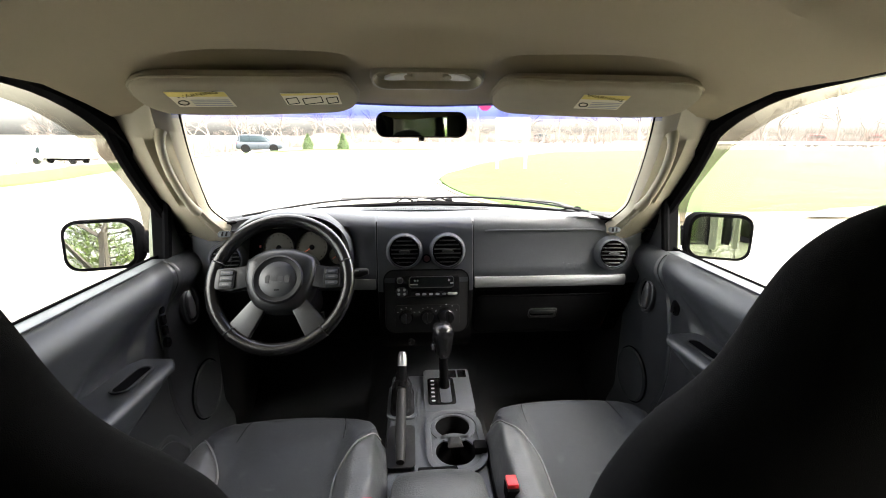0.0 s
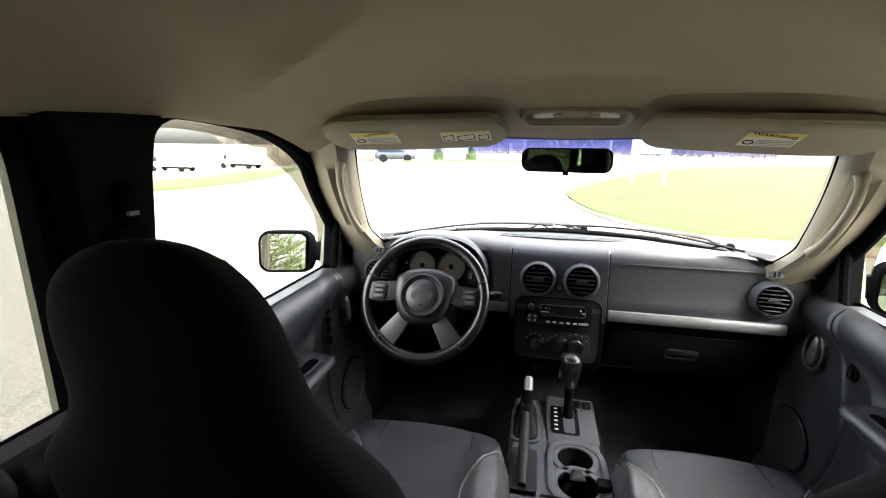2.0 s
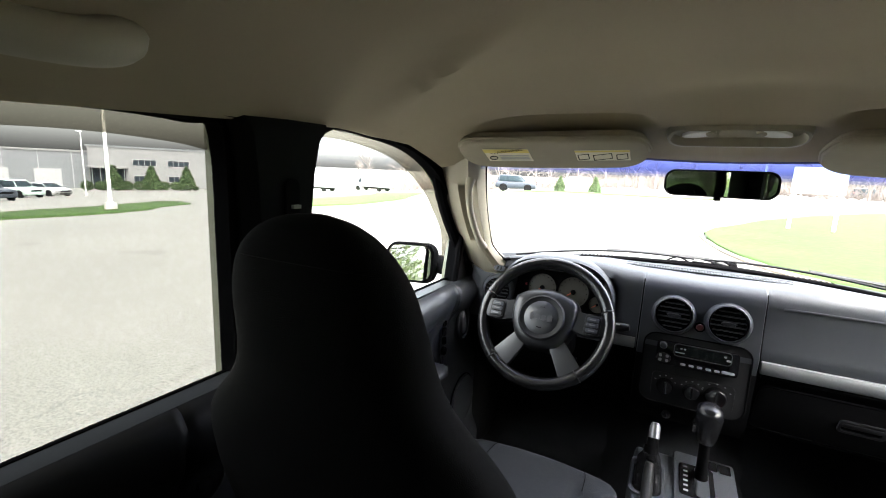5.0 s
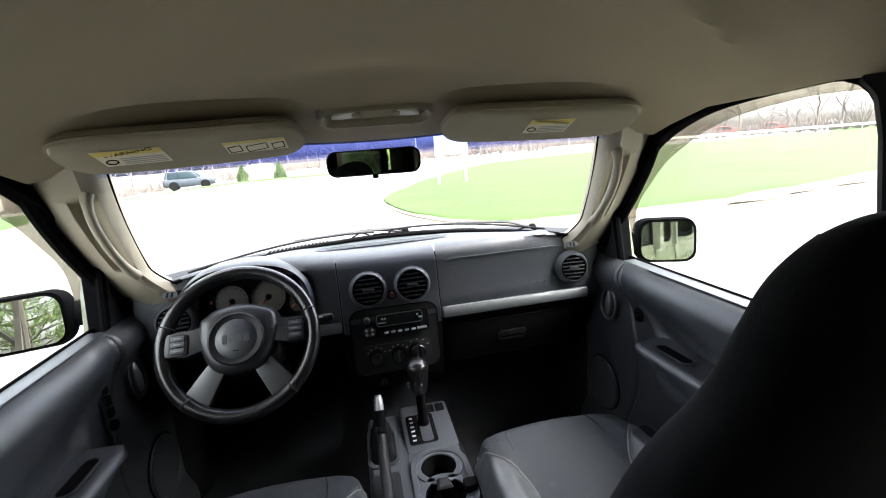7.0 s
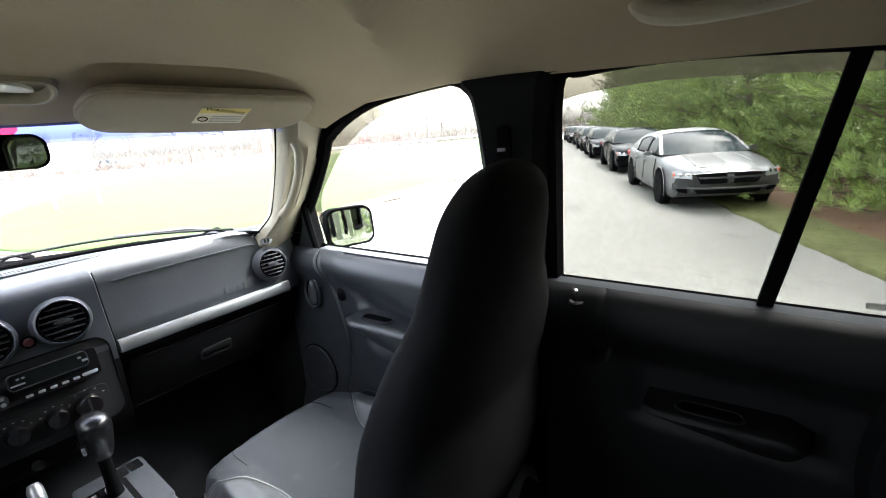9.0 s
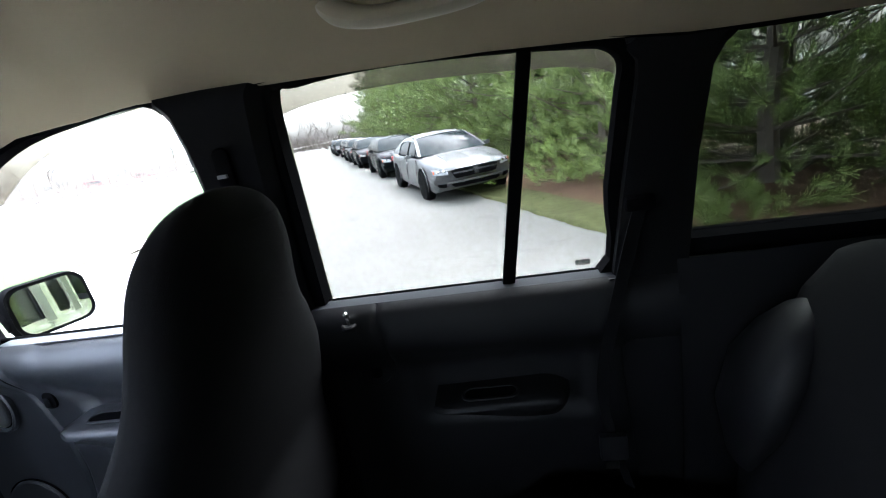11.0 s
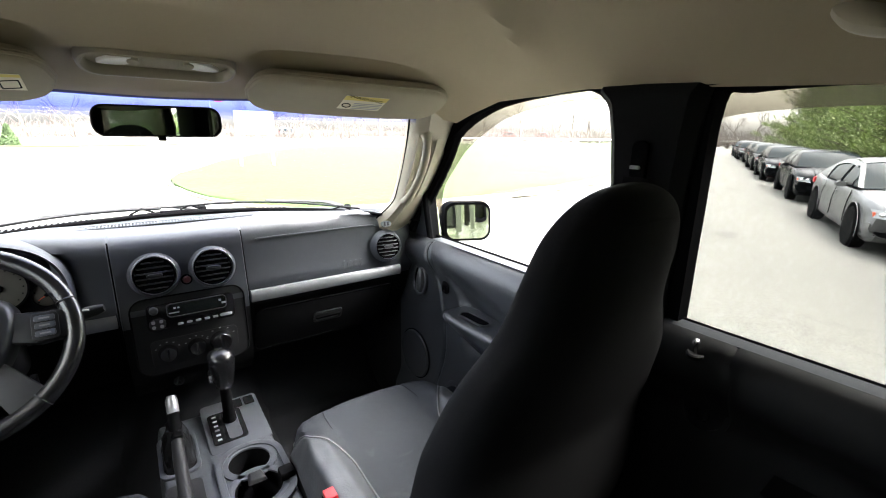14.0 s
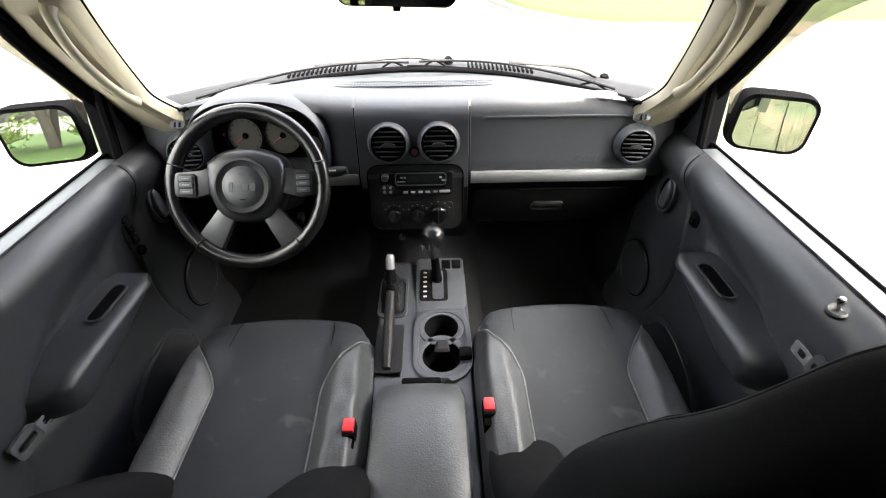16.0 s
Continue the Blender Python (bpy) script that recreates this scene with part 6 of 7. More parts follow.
# ---- outdoors ----
def worn_tarmac(m):
    """Adds a few dark cracks and small patches to a pale, worn surface."""
    n, l = m.node_tree.nodes, m.node_tree.links
    b = n["Principled BSDF"]
    old = b.inputs["Base Color"].links[0].from_socket
    tex = n.new("ShaderNodeTexCoord")
    warp = n.new("ShaderNodeTexNoise")
    warp.inputs["Scale"].default_value, warp.inputs["Detail"].default_value = 0.8, 4.0
    l.new(tex.outputs["Object"], warp.inputs["Vector"])
    mix = n.new("ShaderNodeVectorMath")
    mix.operation = "MULTIPLY_ADD"
    mix.inputs[1].default_value = (2.2, 2.2, 0.0)
    l.new(warp.outputs["Color"], mix.inputs[0])
    l.new(tex.outputs["Object"], mix.inputs[2])
    cell = n.new("ShaderNodeTexVoronoi")
    cell.feature = "DISTANCE_TO_EDGE"
    cell.inputs["Scale"].default_value = 0.16
    l.new(mix.outputs[0], cell.inputs["Vector"])
    crack = n.new("ShaderNodeMapRange")
    crack.inputs["From Max"].default_value, crack.inputs["To Min"].default_value = 0.004, 0.86
    l.new(cell.outputs["Distance"], crack.inputs["Value"])
    blot = n.new("ShaderNodeTexNoise")
    blot.inputs["Scale"].default_value, blot.inputs["Detail"].default_value = 1.1, 5.0
    l.new(tex.outputs["Object"], blot.inputs["Vector"])
    patch = n.new("ShaderNodeMapRange")
    patch.inputs["From Min"].default_value, patch.inputs["From Max"].default_value, patch.inputs["To Min"].default_value, patch.inputs["To Max"].default_value = 0.66, 0.70, 1.0, 0.80
    l.new(blot.outputs[0], patch.inputs["Value"])
    both = n.new("ShaderNodeMath")
    both.operation = "MULTIPLY"
    l.new(crack.outputs[0], both.inputs[0])
    l.new(patch.outputs[0], both.inputs[1])
    scale = n.new("ShaderNodeVectorMath")
    scale.operation = "SCALE"
    l.new(old, scale.inputs[0])
    l.new(both.outputs[0], scale.inputs["Scale"])
    l.new(scale.outputs[0], b.inputs["Base Color"])
    return m


GRASS = surface("spring_grass", (0.035, 0.061, 0.017), 0.9, vary=0.45, scale=6.0, stain=0.40, stain_scale=0.45, spec=0.1, grain=1.0, grain_scale=60)
TARMAC = worn_tarmac(surface("pale_worn_tarmac", (0.156, 0.154, 0.141), 0.9, vary=0.75, scale=60, stain=0.22, stain_scale=0.35, grain=1.0, grain_scale=140, spec=0.2))
VERGE = surface("thin_patchy_grass", (0.082, 0.088, 0.036), 0.95, vary=0.7, scale=9.0, stain=0.55, stain_scale=1.6, spec=0.1, grain=1.0, grain_scale=60)
MULCH = surface("rust_needle_mulch", (0.105, 0.056, 0.028), 0.95, vary=0.4, scale=20, stain=0.3)
DIRT = surface("bare_dirt_edge", (0.12, 0.10, 0.075), 0.95, vary=0.35, scale=14, stain=0.3)
NEEDLES = surface("pine_needles", (0.190, 0.250, 0.075), 0.6, vary=0.60, scale=2.0, island=0.35, spec=0.25, stain=0.45, stain_scale=0.8)
BARK = surface("grey_bark", (0.14, 0.115, 0.095), 0.95, vary=0.4, scale=14, grain=1.0, grain_scale=60)
TWIGS = surface("bare_twigs", (0.125, 0.105, 0.092), 0.95, vary=0.3, island=0.3)
CLAD = surface("pale_grey_cladding", (0.105, 0.11, 0.115), 0.6, vary=0.05, stain=0.08, stain_scale=0.2)
CLAD2 = surface("light_concrete_panel", (0.145, 0.145, 0.143), 0.7, vary=0.05, stain=0.08, stain_scale=0.2)
DARKGLASS = surface("dark_window_glass", (0.02, 0.025, 0.03), 0.10, vary=0.05, spec=0.03)
WHITEPAINT = surface("white_paint", (0.78, 0.78, 0.77), 0.5, vary=0.04)
STEEL = surface("galvanised_steel", (0.42, 0.43, 0.44), 0.45, metal=0.7, vary=0.08)
TYRE = surface("tyre_rubber", (0.008, 0.008, 0.008), 0.9, vary=0.2, spec=0.05)
ALLOY = surface("grey_wheel_alloy", (0.05, 0.05, 0.052), 0.4, metal=0.5)
HEADLAMP = surface("headlamp_lens", (0.30, 0.31, 0.32), 0.12, metal=0.4)
SHRUBS = surface("evergreen_shrub", (0.050, 0.075, 0.032), 0.8, vary=0.3, scale=3, island=0.4, spec=0.2)
ROLLER = surface("white_roller_door", (0.24, 0.24, 0.24), 0.5, vary=0.04)
STONE = surface("grey_sign_stone", (0.30, 0.29, 0.27), 0.85, vary=0.2)


def paint(name, colour):
    return surface(name, colour, 0.42, metal=0.25, coat=0.08, vary=0.02, stain=0.03, spec=0.35)


CARGLASS = surface("dark_car_glass", (0.018, 0.026, 0.030), 0.10, vary=0.05, spec=0.03)
STRIPE = paint("dark_grey_stripe_paint", (0.055, 0.056, 0.06))
SILVERPAINT, BLACKPAINT, WHITECAR = surface("silver_car_paint", (0.165, 0.168, 0.174), 0.36, metal=0.55, coat=0.12, vary=0.03, stain=0.05, spec=0.4), surface("black_car_paint", (0.005, 0.006, 0.0075), 0.22, vary=0.05, stain=0.05, spec=0.06), paint("white_car_paint", (0.45, 0.45, 0.445))
GREYPAINT, GREENPAINT, REDPAINT = paint("slate_car_paint", (0.035, 0.042, 0.052)), paint("pale_green_car_paint", (0.38, 0.46, 0.42)), paint("red_car_paint", (0.38, 0.03, 0.03))


def lie(x, y):
    """The ground's height: level round the car, falling gently away to the left and dipping to the drive on the right."""
    return curve_at(-0.95 * x + 0.05 * y, [(11, 0.0), (16, -0.2), (24, -0.9), (42, -2.2), (65, -3.3), (92, -4.0), (900, -4.0)]) - 0.32 * ramp(0.408 * x - 0.913 * y, 0.6, 2.9) * ramp(x, 1.0, 6.0)


ground = single("ground", grid(lambda u, v: Vector((u, v, lie(u, v) - 0.02)), [-1500, -500, -200, -120] + steps(-80, 80, 160) + [120, 200, 500, 1500], [-1500, -500, -200, -120] + steps(-80, 80, 160) + [120, 200, 500, 1500]),
                TARMAC, "wide pale worn tarmac lot around the vehicle", "ground", kind="structure")


def lawn(name, near, far, xs, label, material=None, up=0.0, swap=False, category="lawn"):
    """A strip of turf between two lines, with an uneven rim and a rounded edge."""
    def spot(u, v):
        a, b = curve_at(u, near), curve_at(u, far)
        w = a + (b - a) * v
        x, y = (w, u) if swap else (u, w)
        n = noise.noise((x * 0.9, y * 0.9, 3.0)) * 0.25 + noise.noise((x * 3.1, y * 3.1, 7.0)) * 0.10
        edge = min(v, 1 - v)
        if edge < 0.06:
            x, y = (x + n, y) if swap else (x, y + n)
        return Vector((x, y, lie(x, y) + up + 0.05 * ramp(edge, 0.0, 0.04) - 0.03 * (1 - ramp(edge, 0.0, 0.02)) + 0.02 * noise.noise((x * 0.5, y * 0.5, 0))))
    return single(name, grid(spot, xs, [0, 0.015, 0.03, 0.05, 0.08] + steps(0.12, 0.88, 22) + [0.92, 0.95, 0.97, 0.985, 1]), material or GRASS, label, category, kind="structure")


lawn("lawn_front", [(0.9, 14.0), (1.1, 11.9), (1.3, 10.8), (1.9, 9.4), (2.5, 8.7), (3.3, 8.2), (4.5, 7.8), (7.3, 7.7), (9.3, 8.1), (12, 8.6), (16, 9.8), (29, 15), (45, 22), (60, 30)],
     [(0.9, 15.2), (1.3, 17.4), (1.9, 18.8), (3.7, 24), (7.6, 32), (12.5, 40), (24, 46), (45, 50), (60, 52)], steps(0.9, 4.3, 24) + steps(4.8, 60, 70), "rounded spring-green lawn island beside the drive")
lawn("verge_front", [(0.75, 14.0), (1.0, 11.6), (1.3, 10.3), (1.9, 9.0), (2.5, 8.35), (3.3, 7.85), (4.5, 7.45), (7.3, 7.4), (9.3, 7.8), (12, 8.25), (16, 9.3), (29, 14.4), (60, 29)],
     [(0.75, 14.6), (1.0, 13.0), (1.3, 11.8), (1.9, 10.2), (2.5, 9.5), (3.3, 9.0), (4.5, 8.6), (7.3, 8.5), (9.3, 8.9), (12, 9.4), (16, 10.6), (29, 16), (60, 31)], steps(0.75, 4.3, 24) + steps(4.8, 60, 60), "bare dirt edge along the lawn island", DIRT, -0.035, category="dirt edge")
lawn("lawn_left", [(-6, -15.6), (4, -14.6), (6.5, -14.6), (8.1, -15.2), (13.4, -21), (17, -27.6)], [(-6, -16.6), (4.5, -16.8), (8.7, -21.8), (14, -27.9), (17, -30.5)], steps(-6, 17, 46), "wedge of mown grass between the drive and the works car park", swap=True)
lawn("lawn_drive", [(12, -13.2), (13, -12.2), (15, -11.8), (20, -12.9), (27.4, -16.5), (36, -21), (46, -27)], [(12, -14.2), (14, -17), (22.5, -23.5), (29, -24.5), (41, -30), (46, -34)], steps(12, 46, 50), "long strip of mown grass beside the drive", swap=True)
lawn("lawn_rear", [(-40, -12), (-20, -11), (0, -11), (8, -13)], [(-40, -46), (-20, -46), (0, -46), (8, -46)], steps(-40, 8, 40), "grass behind the vehicle under bare trees")
lawn("lawn_far", [(-26, 43), (-14, 42.5), (-2, 44), (4, 47)], [(-26, 48), (-14, 47), (-2, 48), (4, 49.5)], steps(-26, 4, 40), "narrow grass strip before the far drive")

# the drive's edge on the right, and the pines behind it
ALONG, ACROSS = Vector((0.913, 0.408, 0)), Vector((0.408, -0.913, 0))
EDGE = Vector((5.45, -1.18, 0))


def beside(d, off):
    p = EDGE + ALONG * d + ACROSS * off
    return Vector((p.x, p.y, lie(p.x, p.y)))


def strip(name, a, b, material, label, category, up):
    def spot(d, v):
        off = a + (b - a) * v
        if v < 0.1:
            off += 0.06 * noise.noise((d * 1.3, off, 5)) + 0.03 * noise.noise((d * 5, off, 2)) + 0.015 * noise.noise((d * 13, off, 8))
        p = beside(d, off)
        return Vector((p.x, p.y, p.z + up + 0.03 * ramp(v, 0, 0.08) - 0.03 * (1 - ramp(v, 0, 0.06)) + 0.03 * noise.noise((p.x, p.y, 1))))
    return single(name, grid(spot, steps(-30, -8, 30) + steps(-7.8, 16, 240) + steps(16.5, 70, 80), steps(0, 1, 20)), material, label, category, kind="structure")


strip("verge_right", 0.0, 0.85, VERGE, "narrow grass verge along the drive under the pines", "verge", 0.0)
strip("mulch_bed", 0.72, 9.0, MULCH, "rust-brown bed of fallen needles under the pines", "needle bed", 0.012)
lawn("lawn_end", [(34, 22), (60, 30), (90, 44)], [(34, 30), (60, 46), (90, 70)], steps(34, 90, 30), "grass at the far end of the drive")


def pine(seed, needles=15, wide_by=0.0057):
    """A young white pine: tapered trunk, whorled limbs and soft tufts of needles with gaps between."""
    rnd = random.Random(seed)
    t = thing("pine_tree", (0, 0, 0), "tall green white pine with soft needles reaching low", "pine tree", "pines along the drive")
    h = 7.2
    part("trunk", tube([(0.05 * math.sin(k), 0.05 * math.cos(k * 1.3), h * k / 10) for k in range(11)], [0.15 * (1 - k / 10.6) + 0.012 for k in range(11)], 8), BARK, t)
    limbs = bmesh.new()
    verts, faces = [], []
    z = 0.12
    while z < h - 0.3:
        reach = 2.5 * (1 - (max(0.0, z - 0.5) / h) ** 1.5) * (0.85 + 0.15 * ramp(z, 0.2, 1.0)) * (0.75 + 0.35 * rnd.random()) + 0.25
        turn = rnd.random() * math.tau
        for k in range(6):
            a = turn + k * math.tau / 6 + rnd.uniform(-0.35, 0.35)
            r = reach * rnd.uniform(0.7, 1.12)
            rise = (rnd.uniform(0.05, 0.45) - 0.22 * (1 - ramp(z, 0.2, 1.6))) * r
            tip = Vector((r * math.cos(a), r * math.sin(a), z + rise))
            root = Vector((0, 0, z))
            add_tube(limbs, [root, root.lerp(tip, 0.5) + Vector((0, 0, -0.05 * r)), tip], [0.035, 0.02, 0.006], 4)
            way = (tip - root).normalized()
            across = Vector((-way.y, way.x, 0)).normalized()
            for q in range(int(5 + r * 4.0 + 7 * (z < 1.8))):
                u = rnd.uniform(0.3, 1.0)
                fan = rnd.uniform(-1, 1) * (1.1 - 0.75 * u) * 0.55 * r
                c = root.lerp(tip, u) + across * fan + Vector((0, 0, rnd.gauss(0.04, 0.07)))
                aim = (way * 0.8 + across * fan * 1.2 + Vector((rnd.gauss(0, 0.25), rnd.gauss(0, 0.25), rnd.uniform(0.15, 0.95)))).normalized()
                side = aim.orthogonal().normalized()
                up = aim.cross(side)
                for g in range(4):
                    root_at = c + aim * (0.085 * g - 0.14)
                    i = len(verts)
                    verts.append(root_at)
                    for w in range(needles):
                        b = rnd.random() * math.tau
                        out = (side * math.cos(b) + up * math.sin(b))
                        end = root_at + aim * rnd.uniform(0.04, 0.15) + out * rnd.uniform(0.04, 0.12)
                        wide = aim.cross(out) * wide_by
                        j = len(verts)
                        verts += [end - wide, end + wide]
                        faces.append((i, j, j + 1))
        z += rnd.uniform(0.26, 0.42)
    part("limbs", limbs, BARK, t)
    me = bpy.data.meshes.new("crown")
    me.from_pydata([tuple(v) for v in verts], [], faces)
    me.materials.append(NEEDLES)
    crown = new("crown", me)
    crown.parent = t
    return t


rnd = random.Random(5)
kinds, sparse = [pine(11), pine(23), pine(37)], [pine(11, 6, 0.012), pine(23, 6, 0.012)]
near = far = 0
for k in range(24):
    d, row = -4.2 + (k // 2) * 4.0 + rnd.uniform(-0.7, 0.7) + 1.9 * (k % 2), k % 2
    p = beside(d, 3.35 + 2.3 * row + rnd.uniform(-0.4, 0.4))
    g = rnd.uniform(0.88, 1.12)
    m = Matrix.Translation(p - Vector((0, 0, 0.4))) @ Matrix.Rotation(rnd.random() * 6.28, 4, "Z") @ Matrix.Diagonal((g, g, g * rnd.uniform(0.95, 1.08), 1))
    if d < 14 and near < 3:
        kinds[near].matrix_basis = m
    elif d >= 14 and far < 2:
        sparse[far].matrix_basis = m
    else:
        copy_thing(kinds[k % 3] if d < 14 else sparse[k % 2], m)
    near, far = near + (d < 14), far + (d >= 14)


for x, y in ((-13.0, -20.0), (-7.5, -23.0), (-2.0, -21.0)):
    copy_thing(sparse[0], Matrix.Translation((x, y, lie(x, y) - 0.3)) @ Matrix.Rotation(rnd.random() * 6.28, 4, "Z"))


def bare_tree(seed, h):
    """A leafless tree of forking tapered limbs."""
    rnd = random.Random(seed)
    t = thing("bare_tree", (0, 0, 0), "leafless grey-brown tree at the edge of the lot", "bare tree", "bare trees")
    bm = bmesh.new()

    def grow(p, aim, length, r, depth):
        q = p + aim * length
        mid = p.lerp(q, 0.5) + Vector((rnd.gauss(0, 0.05), rnd.gauss(0, 0.05), 0)) * length
        add_tube(bm, [p, mid, q], [r, r * 0.8, r * 0.6], 3, caps=False)
        if depth:
            for _ in range(3 if depth > 1 else 4):
                a = (aim + Vector((rnd.gauss(0, 0.55), rnd.gauss(0, 0.55), rnd.gauss(0.1, 0.3)))).normalized()
                grow(p.lerp(q, rnd.uniform(0.55, 1.0)), a, length * rnd.uniform(0.55, 0.8), r * 0.55, depth - 1)

    grow(Vector((0, 0, -0.3)), Vector((0, 0, 1)), h * 0.36, h * 0.018, 5)
    part("trunk", tube([(0, 0, -0.4), (0, 0, h * 0.35)], [h * 0.02, h * 0.012], 8), BARK, t)
    part("limbs", bm, TWIGS, t)
    return t


woods = [bare_tree(3, 9.0), bare_tree(8, 11.0), bare_tree(14, 8.0)]
n = 0
for k in range(84):
    a = radians(-38 + 118 * k / 83 + rnd.uniform(-0.8, 0.8))
    r = rnd.uniform(78, 120)
    x, y = r * math.sin(a), r * math.cos(a)
    g = rnd.uniform(0.7, 1.15)
    m = Matrix.Translation((x, y, lie(x, y) - 0.1)) @ Matrix.Rotation(rnd.random() * 6.28, 4, "Z") @ Matrix.Diagonal((g, g, g, 1))
    if k < 3:
        woods[k].matrix_basis = m
    else:
        copy_thing(woods[k % 3], m)
for k in range(10):
    x, y = -12 + 1.8 * k + rnd.uniform(-0.7, 0.7), -16 - 4 * (k % 3) + rnd.uniform(-1, 1)
    copy_thing(woods[k % 3], Matrix.Translation((x, y, lie(x, y) - 0.1)) @ Matrix.Rotation(rnd.random() * 6.28, 4, "Z"))
verts, faces = [], []
for k in range(2200):
    a = radians(rnd.uniform(-40, 82))
    r = rnd.uniform(80, 140)
    p = Vector((r * math.sin(a), r * math.cos(a), 0))
    p.z = lie(p.x, p.y) - 0.1
    tall = rnd.uniform(1.4, 4.4)
    for _ in range(14):
        tip = p + Vector((rnd.gauss(0, 0.50) * tall, rnd.gauss(0, 0.50) * tall, tall * rnd.uniform(0.35, 1.0)))
        mid = p.lerp(tip, 0.55) + Vector((rnd.gauss(0, 0.06), rnd.gauss(0, 0.06), 0.06)) * tall
        e = Vector((math.cos(a), -math.sin(a), 0))
        i = len(verts)
        verts += [p - e * 0.028, p + e * 0.028, mid + e * 0.016, mid - e * 0.016, tip]
        faces += [(i, i + 1, i + 2, i + 3), (i + 3, i + 2, i + 4)]
me = bpy.data.meshes.new("brushwood")
me.from_pydata([tuple(v) for v in verts], [], faces)
brush = bmesh.new()
brush.from_mesh(me)
bpy.data.meshes.remove(me)
single("brushwood", brush, TWIGS, "tangle of leafless brush along the far road", "brushwood", kind="stuff", smooth=0)


# ---- vehicles ----
def wheel_at(parent, x, y, r=0.34, w=0.22):
    s = 1 if x > 0 else -1
    m = facing((x, y, r), (s, 0, 0))
    t = part("wheel", lathe([(r * 0.66, -w / 2), (r * 0.94, -w / 2), (r, -w / 3), (r, w / 3), (r * 0.94, w / 2), (r * 0.66, w / 2)], m, 26), TYRE, parent, "black tyre")
    part("rim", lathe([(0.0001, w * 0.40), (r * 0.16, w * 0.42), (r * 0.20, w * 0.34), (r * 0.50, w * 0.30), (r * 0.60, w * 0.44), (r * 0.67, w * 0.46), (r * 0.67, -w * 0.4), (0.0001, -w * 0.4)], m, 26), ALLOY, t, "dark steel wheel rim")
    part("hub_cap", lathe([(0.0001, w * 0.50), (r * 0.14, w * 0.49), (r * 0.20, w * 0.42), (0.0001, w * 0.40)], m, 16), CHROME, t, "bright hub cap")
    for k in range(5):
        a = k * math.tau / 5
        part("spoke_gap", plate([(r * 0.36 * math.cos(a) + q * r * 0.10 * math.cos(b), r * 0.36 * math.sin(a) + q * r * 0.10 * math.sin(b)) for q, b in ((1, 0.5), (1, 2.1), (1, 3.7), (1, 5.3))], m @ Matrix.Translation((0, 0, w * 0.33)), 0.012), BLACK, t)


def hull(stations):
    """A body of rounded cross-sections through stations (y, half width, bottom, top)."""
    line = smooth_line([(y, w, lo) for y, w, lo, hi in stations], 4)
    tops = smooth_line([(y, hi, 0) for y, w, lo, hi in stations], 4)
    rings = []
    for p, q in zip(line, tops):
        y, w, lo, hi = p[0], p[1], p[2], q[1]
        mid = lo + (hi - lo) * 0.55
        half = [(0.0, hi + 0.030), (w * 0.35, hi + 0.027), (w * 0.62, hi + 0.014), (w * 0.79, hi - 0.010), (w * 0.89, hi - 0.045), (w * 0.945, hi - 0.10), (w * 0.985, mid + 0.06), (w, mid - 0.02), (w * 0.992, lo + 0.16), (w * 0.965, lo + 0.06), (w * 0.88, lo)]
        rings.append([Vector((x, y, z)) for x, z in half] + [Vector((-x, y, z)) for x, z in half[:0:-1]])
    return loft(rings)


def cabin(parent, base, top, zb, zt, wb, wt, body_paint):
    """Glasshouse: base and top are (front y, rear y)."""
    def edge(a, v, out=0.0, shrink=1.0):
        c, q = math.cos(a), math.sin(a)
        bulge = 0.03 * math.sin(math.pi * v)
        w = wb + (wt - wb) * v + bulge + out
        f, r = base[0] + (top[0] - base[0]) * v + bulge + out, base[1] + (top[1] - base[1]) * v - bulge - out
        x = math.copysign(abs(c) ** 0.42, c) * w * shrink
        y = (f + r) / 2 + math.copysign(abs(q) ** 0.62, q) * (f - r) / 2 * shrink
        y -= 0.16 * (abs(x) / w) ** 2.5 * max(0, q) * (1 - 0.4 * v)
        return Vector((x, y, zb + (zt - zb) * v))
    turns = [math.tau * k / 56 for k in range(56)]
    g = part("glasshouse", loft([[edge(a, v) for a in turns] for v in steps(0, 1, 6)]), CARGLASS, parent, "dark car windows")
    part("roof", loft([[edge(a, 0.95, 0.006) + Vector((0, 0, dz)) if k == 1.0 else edge(a, 1.0, 0.006, k) + Vector((0, 0, dz)) for a in turns] for k, dz in ((1.0, -0.004), (0.995, 0.012), (0.96, 0.030), (0.85, 0.046), (0.6, 0.060), (0.3, 0.066), (0.02, 0.068))]), body_paint, parent, "painted car roof")
    for s in (-1, 1):
        for a, r0, r1 in ((51, 0.036, 0.036), (-52, 0.11, 0.075), (-66, 0.10, 0.06)):
            a = radians(a if s > 0 else 180 - a)
            part("pillar", tube([edge(a, v, -0.010 if r0 < 0.05 else -0.06) for v in steps(0, 1, 6)], [r0 + (r1 - r0) * k / 6 for k in range(7)], 8), body_paint, g)
        a = radians(-4 if s > 0 else 184)
        part("pillar", tube([edge(a, v, -0.015) for v in steps(0, 1, 5)], 0.028, 6), BLACK, g)
        part("window_ledge", tube([edge(radians(a if s > 0 else 180 - a), 0.0, 0.004) for a in range(-60, 50, 6)], 0.012, 5), BLACK, g)
    return g


